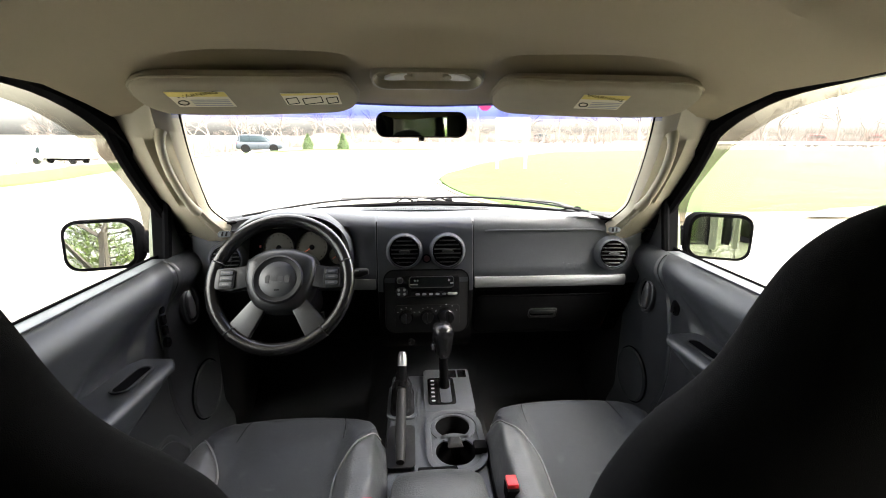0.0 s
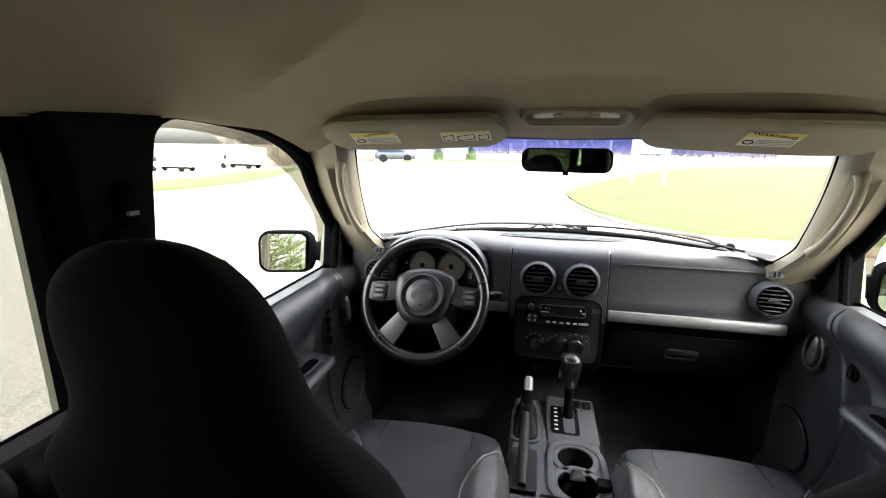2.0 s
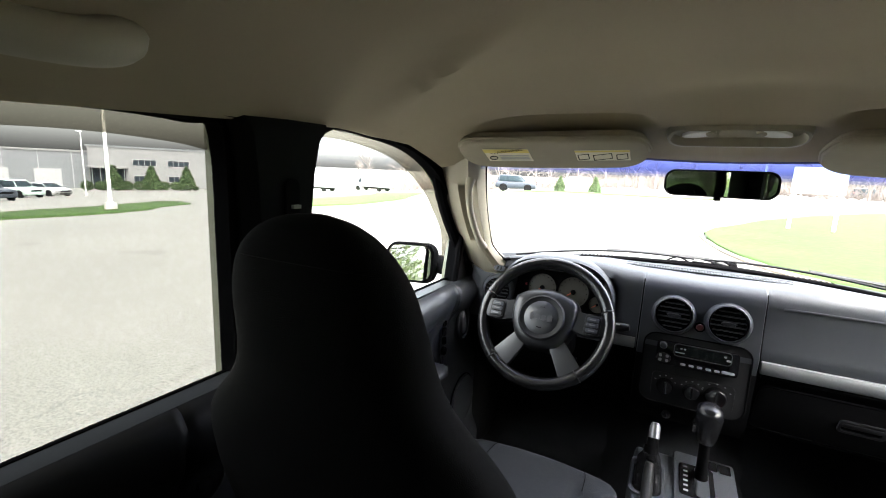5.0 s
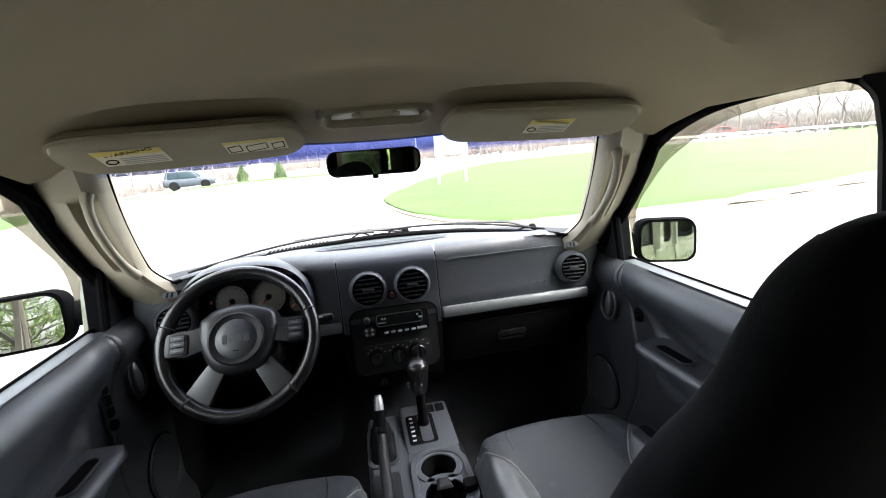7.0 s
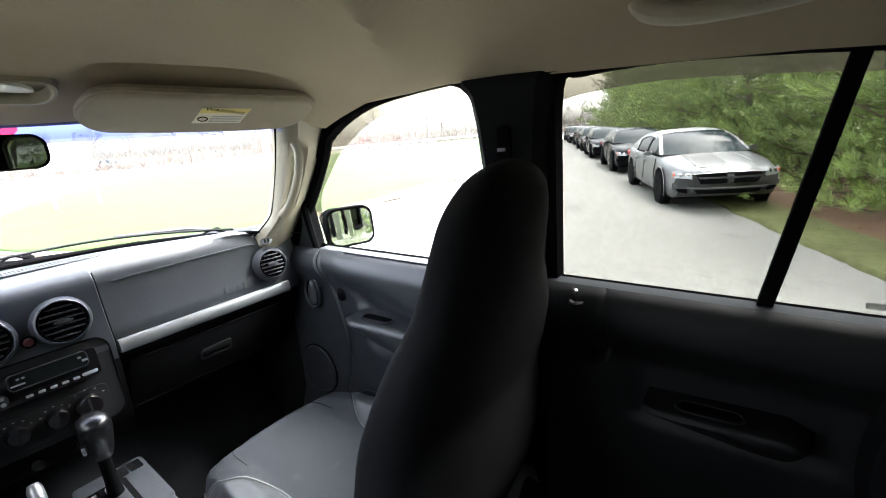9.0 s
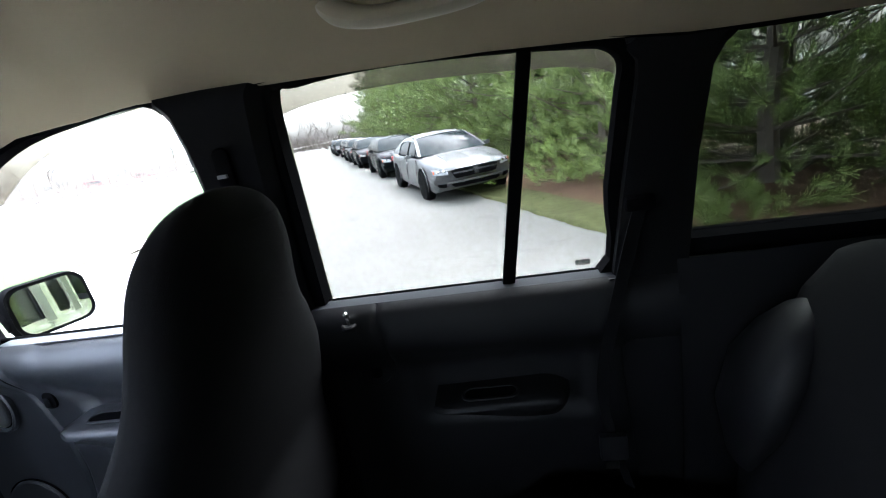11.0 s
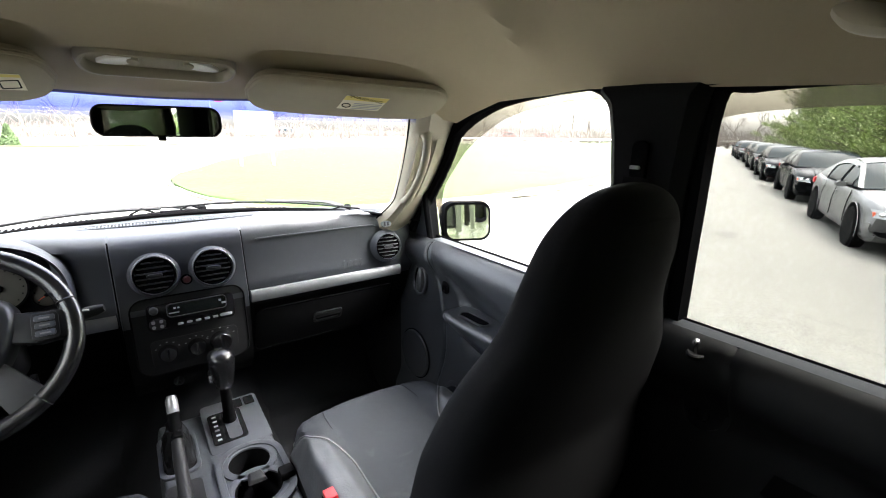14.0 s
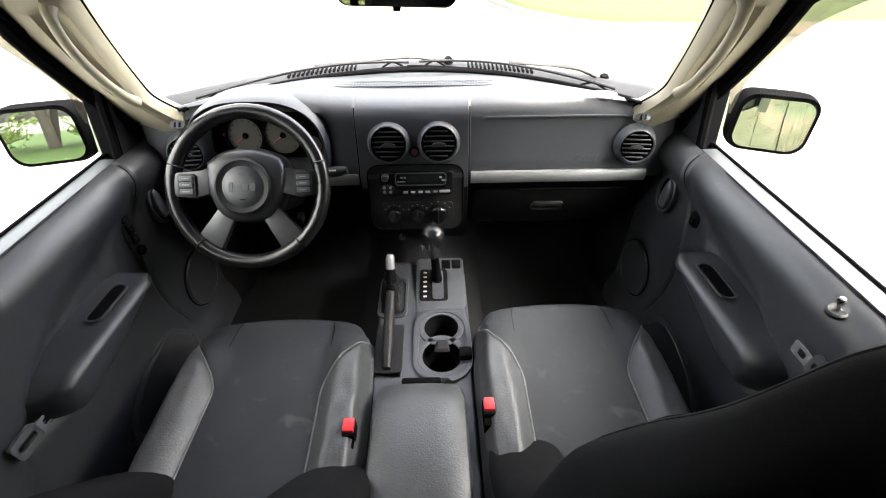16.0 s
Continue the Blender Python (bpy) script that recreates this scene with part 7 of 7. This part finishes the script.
def car_details(t, y_front, y_rear, w, z_lamp, body_paint, lamps=True):
    for s in (-1, 1):
        hl = lamps and part("headlamp", loft([[Vector((s * x, y_front - dy, z_lamp + dz)) for x, dy, dz in ((w * 0.60, -0.045 + o, 0.05), (w * 0.90, 0.06 + o, 0.075), (w * 0.92, 0.07 + o, -0.04), (w * 0.62, -0.05 + o, -0.085))] for o in (0.0, 0.20)]), HEADLAMP, t, "clear headlamp")
        lamps and part("lamp_bezel", tube([Vector((s * x, y_front - dy + 0.004, z_lamp + dz)) for x, dy, dz in ((w * 0.60, -0.045, 0.05), (w * 0.90, 0.06, 0.075), (w * 0.92, 0.07, -0.04), (w * 0.62, -0.05, -0.085))], 0.014, 5, closed=True), BLACK, hl)
        part("tail_lamp", box((s * w * 0.78, y_rear + 0.06, z_lamp + 0.14), (w * 0.34, 0.14, 0.14)), RED, t, "red tail lamp", bevel=0.02)
        part("door_mirror", loft([ellipse_ring((s * (w + 0.10), 0.78 + 0.02 * k, 1.02), 0.20 - 0.03 * k, 0.10, 1.5, 10) for k in range(3)]), body_paint, t, "door mirror")
        for y in (0.95, -0.12, -1.05):
            part("door_gap", tube([(s * w * 1.003, y, 0.36), (s * w * 1.002, y, 0.66), (s * w * 0.958, y, 0.93)], 0.008, 4), BLACK, t)
        for y in (0.02, -0.95):
            part("door_handle", box((s * w * 1.0, y, 0.83), (0.03, 0.2, 0.025)), body_paint, t, bevel=0.006)


def sedan(body_paint, label, group, stripe=False):
    """A broad four-door saloon: long bonnet, swept nose with a wide grille, arched roof."""
    t = thing("parked_car", (0, 0, 0), label, "car", group)
    half = lambda y: curve_at(-y, [(-2.53, 0.90), (-2.2, 0.925), (-1.5, 0.945), (-0.8, 0.935), (0.6, 0.935), (1.5, 0.95), (2.2, 0.925), (2.52, 0.89)])
    deck = lambda y: curve_at(-y, [(-2.55, 0.70), (-2.50, 0.745), (-2.40, 0.795), (-2.2, 0.845), (-1.8, 0.905), (-1.3, 0.955), (-1.0, 0.985), (0.0, 0.99), (1.2, 1.02), (1.9, 1.055), (2.4, 1.065), (2.50, 1.02), (2.54, 0.94)])
    skirt = lambda y: curve_at(-y, [(-2.55, 0.36), (-2.45, 0.26), (-2.2, 0.215), (0, 0.20), (2.2, 0.24), (2.45, 0.32), (2.54, 0.46)])

    def swept(x, y):
        """The corners of nose and tail drawn back in plan."""
        u = abs(x) / 0.93
        return y - 0.30 * u ** 3 * ramp(y, 1.7, 2.5) + 0.20 * u ** 3 * ramp(-y, 1.8, 2.5)

    rings = []
    for y in [2.56, 2.545, 2.52, 2.47, 2.40, 2.30] + steps(2.2, -2.2, 44) + [-2.32, -2.42, -2.50, -2.54]:
        w, hi, lo = half(y), deck(y), skirt(y)
        hip = 0.018 * (math.exp(-((y - 1.52) / 0.55) ** 2) + math.exp(-((y + 1.52) / 0.6) ** 2))
        side = [(0.0, hi + 0.022), (0.30 * w, hi + 0.018), (0.50 * w, hi + 0.016), (0.56 * w, hi + 0.004), (0.74 * w, hi - 0.004), (0.86 * w, hi - 0.014), (0.925 * w, hi - 0.045), (0.955 * w + hip, hi - 0.11), (0.965 * w + hip, hi - 0.20),
                (0.995 * w + hip * 0.6, lo + 0.55 * (hi - lo)), (w, lo + 0.34 * (hi - lo)), (0.985 * w, lo + 0.18 * (hi - lo)), (0.965 * w, lo + 0.06), (0.90 * w, lo)]
        side = [(x, max(lo, z)) for x, z in side]
        rings.append([Vector((x, swept(x, y), z)) for x, z in side] + [Vector((-x, swept(x, y), z)) for x, z in side[:0:-1]])
    part("body", loft(rings), body_paint, t, smooth=32)

    # greenhouse as one arched shell, its painted frames laid over it
    arch = lambda y: curve_at(-y, [(-1.12, 0.985), (-0.95, 1.075), (-0.70, 1.205), (-0.45, 1.32), (-0.22, 1.405), (0.0, 1.445), (0.35, 1.468), (0.7, 1.460), (1.0, 1.425), (1.35, 1.335), (1.65, 1.225), (1.95, 1.09), (2.05, 1.04)])

    def shell(y, u, out=0.0):
        top = arch(y)
        belt_w = 0.855 + out
        q = abs(u)
        rim_z = 0.975 + (top - 0.975) * 0.90
        wide = lambda z: belt_w - 0.235 * max(0.0, (z - 0.975) / 0.49) ** 1.25
        if q >= 0.5:
            z = 0.965 + (rim_z - 0.965) * (1 - q) / 0.5
            x = wide(z)
        else:
            z = rim_z + (top - rim_z) * (1 - (q / 0.5) ** 2.6)
            x = wide(rim_z) * (q / 0.5) ** 0.9
        return Vector((math.copysign(x, u), y + 0.10 * (1 - (x / 0.85) ** 2) * ramp(y, 0.1, 0.7), z + out * 0.8))

    ys = steps(1.12, -2.05, 48)
    us = steps(-1, 1, 28)
    house = part("glasshouse", grid(lambda y, u: shell(y, u), ys, us), CARGLASS, t, "dark car windows")
    patch = lambda name, y0, y1, u0, u1, out, paint_of: part(name, grid(lambda y, u: shell(y, u, out), steps(y0, y1, 14), steps(u0, u1, 10)), paint_of, house)
    patch("roof", 0.20, -1.02, -0.53, 0.53, 0.010, body_paint)
    for s in (-1, 1):
        patch("front_pillar", 1.12, 0.20, s * 0.455, s * 0.545, 0.012, body_paint)
        patch("roof_rail", 0.20, -1.25, s * 0.50, s * 0.60, 0.012, body_paint)
        patch("rear_pillar", -1.25, -2.0, s * 0.40, s * 1.0, 0.012, body_paint)
        patch("rear_pillar", -1.02, -1.25, s * 0.40, s * 0.58, 0.012, body_paint)
        patch("centre_pillar", -0.10, -0.20, s * 0.60, s * 1.0, 0.008, BLACK)
        patch("quarter_bar", 0.72, 0.66, s * 0.55, s * 1.0, 0.008, BLACK)
        part("window_ledge", tube([shell(y, s * 0.985, 0.008) for y in steps(1.0, -1.6, 20)], 0.011, 5), BLACK, house)

    # nose: grille with a cross bar, lamps, intake, each bent round the front
    def nose(x, z, out=0.012):
        y = 2.555 - 0.012 * ((z - 0.55) / 0.12) ** 2 - 0.10 * ramp(z, 0.66, 0.80)
        return Vector((x, swept(x, y) + out, z))

    def front(name, corners, material, label="", out=0.012, parent=t, grow=1.0):
        (xa, za), (xb, zb), (xc, zc), (xd, zd) = corners
        def spot(u, v):
            x = (xa + (xb - xa) * u) * (1 - v) + (xd + (xc - xd) * u) * v
            z = (za + (zb - za) * u) * (1 - v) + (zd + (zc - zd) * u) * v
            return nose(x, z, out)
        sheet = grid(spot, steps(0, 1, 12), steps(0, 1, 6))
        solid = bmesh.ops.extrude_face_region(sheet, geom=sheet.faces[:])
        bmesh.ops.translate(sheet, verts=[v for v in solid["geom"] if isinstance(v, bmesh.types.BMVert)], vec=(0, -0.05, 0))
        return part(name, sheet, material, parent, label)

    gr = front("grille", ((-0.46, 0.525), (0.46, 0.525), (0.56, 0.735), (-0.56, 0.735)), BLACK, "black front grille")
    front("grille_bar", ((-0.50, 0.615), (0.50, 0.615), (0.515, 0.650), (-0.515, 0.650)), SLAT, "", 0.026, gr)
    front("grille_bar", ((-0.045, 0.53), (0.045, 0.53), (0.06, 0.73), (-0.06, 0.73)), SLAT, "", 0.030, gr)
    front("grille_surround", ((-0.60, 0.735), (0.60, 0.735), (0.57, 0.765), (-0.57, 0.765)), body_paint, "", 0.020, gr)
    front("lower_intake", ((-0.50, 0.335), (0.50, 0.335), (0.55, 0.405), (-0.55, 0.405)), BLACK)
    front("bumper_lip", ((-0.66, 0.43), (0.66, 0.43), (0.64, 0.455), (-0.64, 0.455)), body_paint, "", 0.030)
    for s in (-1, 1):
        hl = front("headlamp", ((s * 0.60, 0.615), (s * 0.89, 0.640), (s * 0.90, 0.755), (s * 0.62, 0.745)), HEADLAMP, "clear headlamp", 0.016)
        for x in (0.68, 0.79):
            part("lamp_bulb", lathe([(0.0001, 0.012), (0.030, 0.010), (0.042, 0.0), (0.0001, -0.002)], facing(nose(s * x, 0.69, 0.014), (s * 0.35, 1, 0.1)), 16), CHROME, hl)
        part("amber_corner", box(nose(s * 0.875, 0.69, 0.0), (0.035, 0.06, 0.07)), ORANGE, hl, "amber side lamp", bevel=0.01)
        front("fog_recess", ((s * 0.66, 0.345), (s * 0.84, 0.365), (s * 0.83, 0.425), (s * 0.67, 0.425)), BLACK, "", 0.014)
        for y in (1.52, -1.52):
            part("wheel_arch", lathe([(0.0001, 0), (0.415, 0), (0.41, 0.02), (0.0001, 0.02)], facing((s * 0.938, y, 0.36), (s, 0, 0)), 30), BLACK, t)
            part("arch_lip", tube([(s * 0.958, y + 0.42 * math.cos(a), 0.36 + 0.42 * math.sin(a)) for a in steps(-0.25, math.pi + 0.25, 20)], 0.008, 6), body_paint, t)
            wheel_at(t, s * 0.875, y, 0.355)
        part("bonnet_crease", tube([(s * 0.50, 2.25, deck(2.25) + 0.012), (s * 0.49, 1.7, deck(1.7) + 0.014), (s * 0.47, 1.15, deck(1.15) + 0.014)], 0.012, 5), body_paint, t)
        part("wiper", tube([(s * 0.05 + 0.25, 1.13, 1.008), (s * 0.05 - 0.40, 1.07, 1.035)], 0.010, 5), BLACK, t)
    part("bonnet_gap", tube([(x, 2.40 - 0.20 * abs(x / 0.7) ** 3, deck(2.40) + 0.016 - 0.010 * abs(x / 0.7)) for x in steps(-0.72, 0.72, 18)], 0.006, 5), BLACK, t)
    if stripe:
        part("bonnet_stripe", grid(lambda y, x: Vector((x + 0.20, y, deck(y) + 0.022 - 0.004 * (x + 0.2) / 0.45 + 0.004)), steps(2.38, 1.12, 14), steps(-0.24, 0.26, 6)), STRIPE, t, "dark grey bonnet stripe")
    car_details(t, 2.47, -2.5, 0.94, 0.70, body_paint, lamps=False)
    return t


def hatch(body_paint, label, group, tall=1.72, name="parked_car"):
    """A boxy sport utility car."""
    t = thing(name, (0, 0, 0), label, "car", group)
    part("body", hull([(2.20, 0.70, 0.42, 0.82), (2.12, 0.84, 0.34, 0.92), (1.8, 0.89, 0.30, 0.99), (1.1, 0.90, 0.28, 1.06), (0.0, 0.90, 0.28, 1.07), (-1.6, 0.90, 0.30, 1.08), (-2.1, 0.88, 0.36, 1.06), (-2.2, 0.80, 0.46, 1.0)]), body_paint, t)
    cabin(t, (1.15, -2.12), (0.45, -1.9), 1.05, tall - 0.05, 0.85, 0.68, body_paint)
    part("grille", plate(round_rect(0.9, 0.16, 0.03), facing((0, 2.17, 0.74), (0, 1, 0)), 0.04), BLACK, t)
    for s in (-1, 1):
        for y in (1.32, -1.32):
            part("wheel_arch", lathe([(0.0001, 0), (0.42, 0), (0.41, 0.02), (0.0001, 0.02)], facing((s * 0.895, y, 0.38), (s, 0, 0)), 24), BLACK, t)
            wheel_at(t, s * 0.82, y, 0.36)
    car_details(t, 2.15, -2.2, 0.9, 0.82, body_paint)
    return t


def box_truck():
    t = thing("box_truck", (0, 0, 0), "white box truck parked on the far lot", "truck", "white trucks")
    part("cargo_box", box((0, -1.2, 2.05), (2.4, 6.0, 2.5)), WHITECAR, t, bevel=0.04)
    part("cab", hull([(3.9, 0.8, 0.6, 1.3), (3.7, 1.0, 0.5, 1.4), (2.9, 1.05, 0.5, 1.5), (2.0, 1.05, 0.5, 1.5), (1.8, 1.0, 0.6, 1.4)]), WHITECAR, t)
    cabin(t, (3.1, 1.85), (2.7, 1.9), 1.45, 2.25, 0.98, 0.85, WHITECAR)
    part("chassis", box((0, 0.0, 0.62), (1.0, 7.0, 0.25)), BLACK, t)
    for s in (-1, 1):
        for y in (2.8, -2.4):
            wheel_at(t, s * 0.95, y, 0.45, 0.28)
    return t


def heading(dx, dy):
    return math.degrees(math.atan2(-dx, dy))


turn = heading(-ALONG.x, -ALONG.y)
first = Vector((11.70, 1.70, 0))
silver = sedan(SILVERPAINT, "silver four-door sedan with a black grille facing along the drive", "sedans along the drive", True)
silver.matrix_basis = pose(first.x, first.y, lie(first.x, first.y), 0, 0, turn)
dark = sedan(BLACKPAINT, "black four-door sedan parked nose to tail along the drive", "sedans along the drive")
q = first + ALONG * 6.6
dark.matrix_basis = pose(q.x, q.y, lie(q.x, q.y), 0, 0, turn - 1)
for k in range(2, 7):
    q = first + ALONG * (6.6 * k) + ACROSS * 0.15 * math.sin(k * 2.0)
    copy_thing(dark, pose(q.x, q.y, lie(q.x, q.y), 0, 0, turn + math.sin(k * 5)))

suv = hatch(GREYPAINT, "dark grey sport utility car parked across the lot", "cars across the lot")
suv.matrix_basis = pose(-15.5, 47.0, lie(-15.5, 47), 0, 0, heading(1, 0.25))
for body_paint, label, x, y, hx, hy in ((WHITECAR, "white saloon car parked before the building", -60.0, 22.3, 0.9, 0.25), (GREENPAINT, "pale green hatchback parked before the building", -57.0, 19.0, 0.9, 0.25), (GREYPAINT, "dark sport utility car parked before the building", -50.0, 14.6, 0.9, 0.25), (REDPAINT, "dark red car parked before the building", -48.0, 12.0, 0.9, 0.25)):
    c = (sedan if body_paint in (WHITECAR, REDPAINT) else hatch)(body_paint, label, "cars before the building")
    c.matrix_basis = pose(x, y, lie(x, y), 0, 0, heading(hx, hy))
TANPAINT = paint("tan_car_paint", (0.42, 0.36, 0.24))
for body_paint, label, az, r, hx, hy in ((TANPAINT, "tan utility car parked on the far side of the road", -10.2, 72, 1, -0.2), (REDPAINT, "red utility car at the end of the lot", 44.0, 100, 0.8, -0.6), (REDPAINT, "red utility car at the end of the lot", 48.0, 104, 0.8, -0.6), (GREYPAINT, "dark blue utility car on the far road", 16.6, 98, 1, 0.0)):
    c = hatch(body_paint, label, "cars across the lot")
    x, y = r * math.sin(radians(az)), r * math.cos(radians(az))
    c.matrix_basis = pose(x, y, lie(x, y), 0, 0, heading(hx, hy))
truck = box_truck()
truck.matrix_basis = pose(-46, 62, lie(-46, 62), 0, 0, 80)
for k in range(1, 3):
    x, y = -46 - 7.5 * k, 62 - 5.5 * k
    copy_thing(truck, pose(x, y, lie(x, y), 0, 0, 80 + 6 * k))


# ---- the building and street things ----
def building():
    az = radians(-65)
    out = Vector((math.sin(az), math.cos(az), 0))
    side = Vector((out.y, -out.x, 0))          # to the right as seen from the car
    mid = out * 92
    z0 = lie(mid.x, mid.y)
    b = thing("office_building", (mid.x, mid.y, z0), "long pale grey two-storey works building with ribbon windows", "building")

    def at(u, z, d=0.0):
        """u metres to the right along the front, z up, d out of the wall."""
        return Vector((mid.x, mid.y, z0)) + side * u + Vector((0, 0, z)) - out * d

    frame_m = Matrix((side, Vector((0, 0, 1)), -out)).transposed().to_4x4()
    mat = lambda u, z, d=0.0: Matrix.Translation(at(u, z, d)) @ frame_m
    part("wall", box(at(-22, 2.9, -8), (46, 5.8, 16), Matrix.Rotation(math.atan2(side.y, side.x), 4, "Z") @ Matrix.Diagonal((1, 16 / 5.8, 5.8 / 16, 1))), CLAD, b, "pale grey clad wall")
    part("wall", box(at(9, 3.4, -7), (22, 6.8, 16), Matrix.Rotation(math.atan2(side.y, side.x), 4, "Z") @ Matrix.Diagonal((1, 16 / 6.8, 6.8 / 16, 1))), CLAD2, b, "light office wing")
    part("parapet", box(at(9, 6.85, 1.0), (22.4, 0.25, 0.3), Matrix.Rotation(math.atan2(side.y, side.x), 4, "Z")), CLAD, b)
    part("parapet", box(at(-22, 5.85, 0.0), (46.2, 0.3, 0.3), Matrix.Rotation(math.atan2(side.y, side.x), 4, "Z")), CLAD2, b)
    for u in range(-44, 0, 4):
        part("panel_joint", box(at(u, 2.9, 0.02), (0.06, 0.06, 5.6)), GREY, b)
    for z in (1.7, 4.4):
        for u in (5.5, 10.5):
            win = part("window", plate(round_rect(3.4, 1.15, 0.02), mat(u, z, 1.02), 0.05), ROLLER, b, "ribbon window with white frame")
            for k in range(4):
                part("pane", plate(round_rect(0.74, 0.95, 0.01), mat(u - 1.23 + 0.82 * k, z, 1.07), 0.02), DARKGLASS, win)
    ent = part("entrance", plate(round_rect(4.6, 3.2, 0.02), mat(0.5, 1.7, 1.02), 0.3), DARKGLASS, b, "dark glazed entrance")
    part("canopy", box(at(0.5, 3.5, 2.0), (5.2, 2.2, 0.25), Matrix.Rotation(math.atan2(side.y, side.x), 4, "Z")), CLAD2, ent)
    for k in range(5):
        part("mullion", box(at(-1.6 + 1.05 * k, 1.7, 1.36), (0.08, 0.08, 3.2)), STEEL, ent)
    for u in (-7, -13, -19, -25, -31):
        d = part("garage_door", plate(round_rect(3.2, 3.0, 0.02), mat(u, 1.5, 0.01), 0.05), ROLLER, b, "white roller door")
        for k in range(4):
            part("door_rib", box(at(u, 0.5 + 0.7 * k, 0.07), (3.1, 0.03, 0.03), Matrix.Rotation(math.atan2(side.y, side.x), 4, "Z")), GREY, d)
    return b


building()


def shrub(x, y, h, label="rounded evergreen shrub before the building", cone=False):
    rnd = random.Random(int(x * 10 + y * 7))
    t = thing("shrub", (x, y, lie(x, y)), label, "shrub", "shrubs")
    verts, faces = [], []
    for k in range(700):
        u = rnd.random()
        r = h * (0.42 * (1 - u) + 0.03 if cone else 0.6 * math.sqrt(max(0.0, 1 - (2 * u - 1) ** 2)) * 0.9 + 0.05)
        a = rnd.random() * math.tau
        rr = r * rnd.uniform(0.7, 1.05)
        c = Vector((rr * math.cos(a), rr * math.sin(a), h * u))
        for _ in range(3):
            d = Vector((rnd.gauss(0, 1), rnd.gauss(0, 1), rnd.gauss(0.4, 1))).normalized() * 0.13 * h
            e = d.orthogonal().normalized() * 0.03 * h
            i = len(verts)
            verts += [c - e, c + e, c + d]
            faces.append((i, i + 1, i + 2))
    me = bpy.data.meshes.new("foliage")
    me.from_pydata([tuple(v) for v in verts], [], faces)
    me.materials.append(SHRUBS)
    f = new("foliage", me)
    f.parent = t
    part("stem", tube([(x, y, lie(x, y)), (x, y, lie(x, y) + h * 0.6)], [0.06, 0.02], 6), BARK, t)
    return t


for k in range(9):
    a = radians(-66.5 + 1.1 * k)
    shrub(84 * math.sin(a), 84 * math.cos(a), 1.3 + 2.2 * (k % 3 == 2), cone=(k % 3 == 2))
for x, y in ((-10.8, 47.6), (-7.2, 47.6)):
    shrub(x, y, 1.5, "small cone-shaped evergreen beside the stone sign", True)
sg = thing("stone_sign", (-9.0, 47.8, 0), "low grey stone sign between two small evergreens", "sign")
part("slab", box((-9.0, 47.8, 0.75), (2.4, 0.4, 1.5)), STONE, sg, bevel=0.08)
part("plinth", box((-9.0, 47.8, 0.1), (3.0, 0.8, 0.3)), STONE, sg, bevel=0.04)


def light_pole(x, y, h):
    z = lie(x, y)
    p = thing("lamp_post", (x, y, z), "tall white lamp post on a concrete base", "lamp post", "lamp posts")
    part("base", lathe([(0.0001, 0), (0.17, 0), (0.17, 0.26), (0.15, 0.30), (0.0001, 0.30)], Matrix.Translation((x, y, z - 0.05)), 20), STONE, p, "round concrete base")
    part("pole", tube([(x, y, z + 0.2), (x, y, z + h)], [0.055, 0.040], 10), WHITEPAINT, p)
    part("flange", lathe([(0.0001, 0), (0.09, 0), (0.09, 0.03), (0.0001, 0.04)], Matrix.Translation((x, y, z + 0.25)), 16), WHITEPAINT, p)
    head = part("lamp_head", box((x - 0.35, y, z + h), (0.75, 0.3, 0.14)), WHITEPAINT, p, bevel=0.03)
    part("lens", box((x - 0.40, y, z + h - 0.075), (0.5, 0.24, 0.02)), LAMPGLASS, head)


light_pole(-15.9, 7.4, 7.5)
light_pole(-58, 25, 7.0)
light_pole(-66, 14, 7.0)

sign = thing("post_sign", (4.3, 19.4, 0), "white board sign on two white posts in the lawn", "sign")
for x in (3.72, 4.98):
    part("post", box((x, 19.4, 0.85), (0.10, 0.10, 1.75)), WHITEPAINT, sign, bevel=0.01)
part("board", box((4.35, 19.36, 1.75), (1.5, 0.05, 0.9)), WHITEPAINT, sign, bevel=0.01)
stop = thing("road_sign", (3.4, 23.4, 0), "red octagonal road sign on a thin steel post", "road sign")
part("post", box((3.4, 23.4, 1.55), (0.06, 0.06, 3.2)), STEEL, stop)
part("plate", plate([(0.38 * math.cos(radians(22.5 + 45 * k)), 0.38 * math.sin(radians(22.5 + 45 * k))) for k in range(8)], facing((3.75, 23.36, 3.05), (0.1, -1, 0)), 0.01), RED, stop)

# rail along the far road on the right
rail = thing("guard_rail", (60, 48, 0), "long white guard rail along the far road", "guard rail")
pts = [Vector((x, curve_at(x, [(24, 52), (45, 54), (60, 50), (90, 36), (130, 12)]), 0)) for x in steps(24, 130, 60)]
part("beam", loft([[p + Vector((0, 0, 0.5)), p + Vector((0, 0, 0.8)), p + Vector((0, 0.06, 0.8)), p + Vector((0, 0.06, 0.5))] for p in pts]), WHITEPAINT, rail)
for p in pts[::2]:
    part("post", box(p + Vector((0, 0.08, 0.35)), (0.1, 0.1, 0.8)), STEEL, rail)
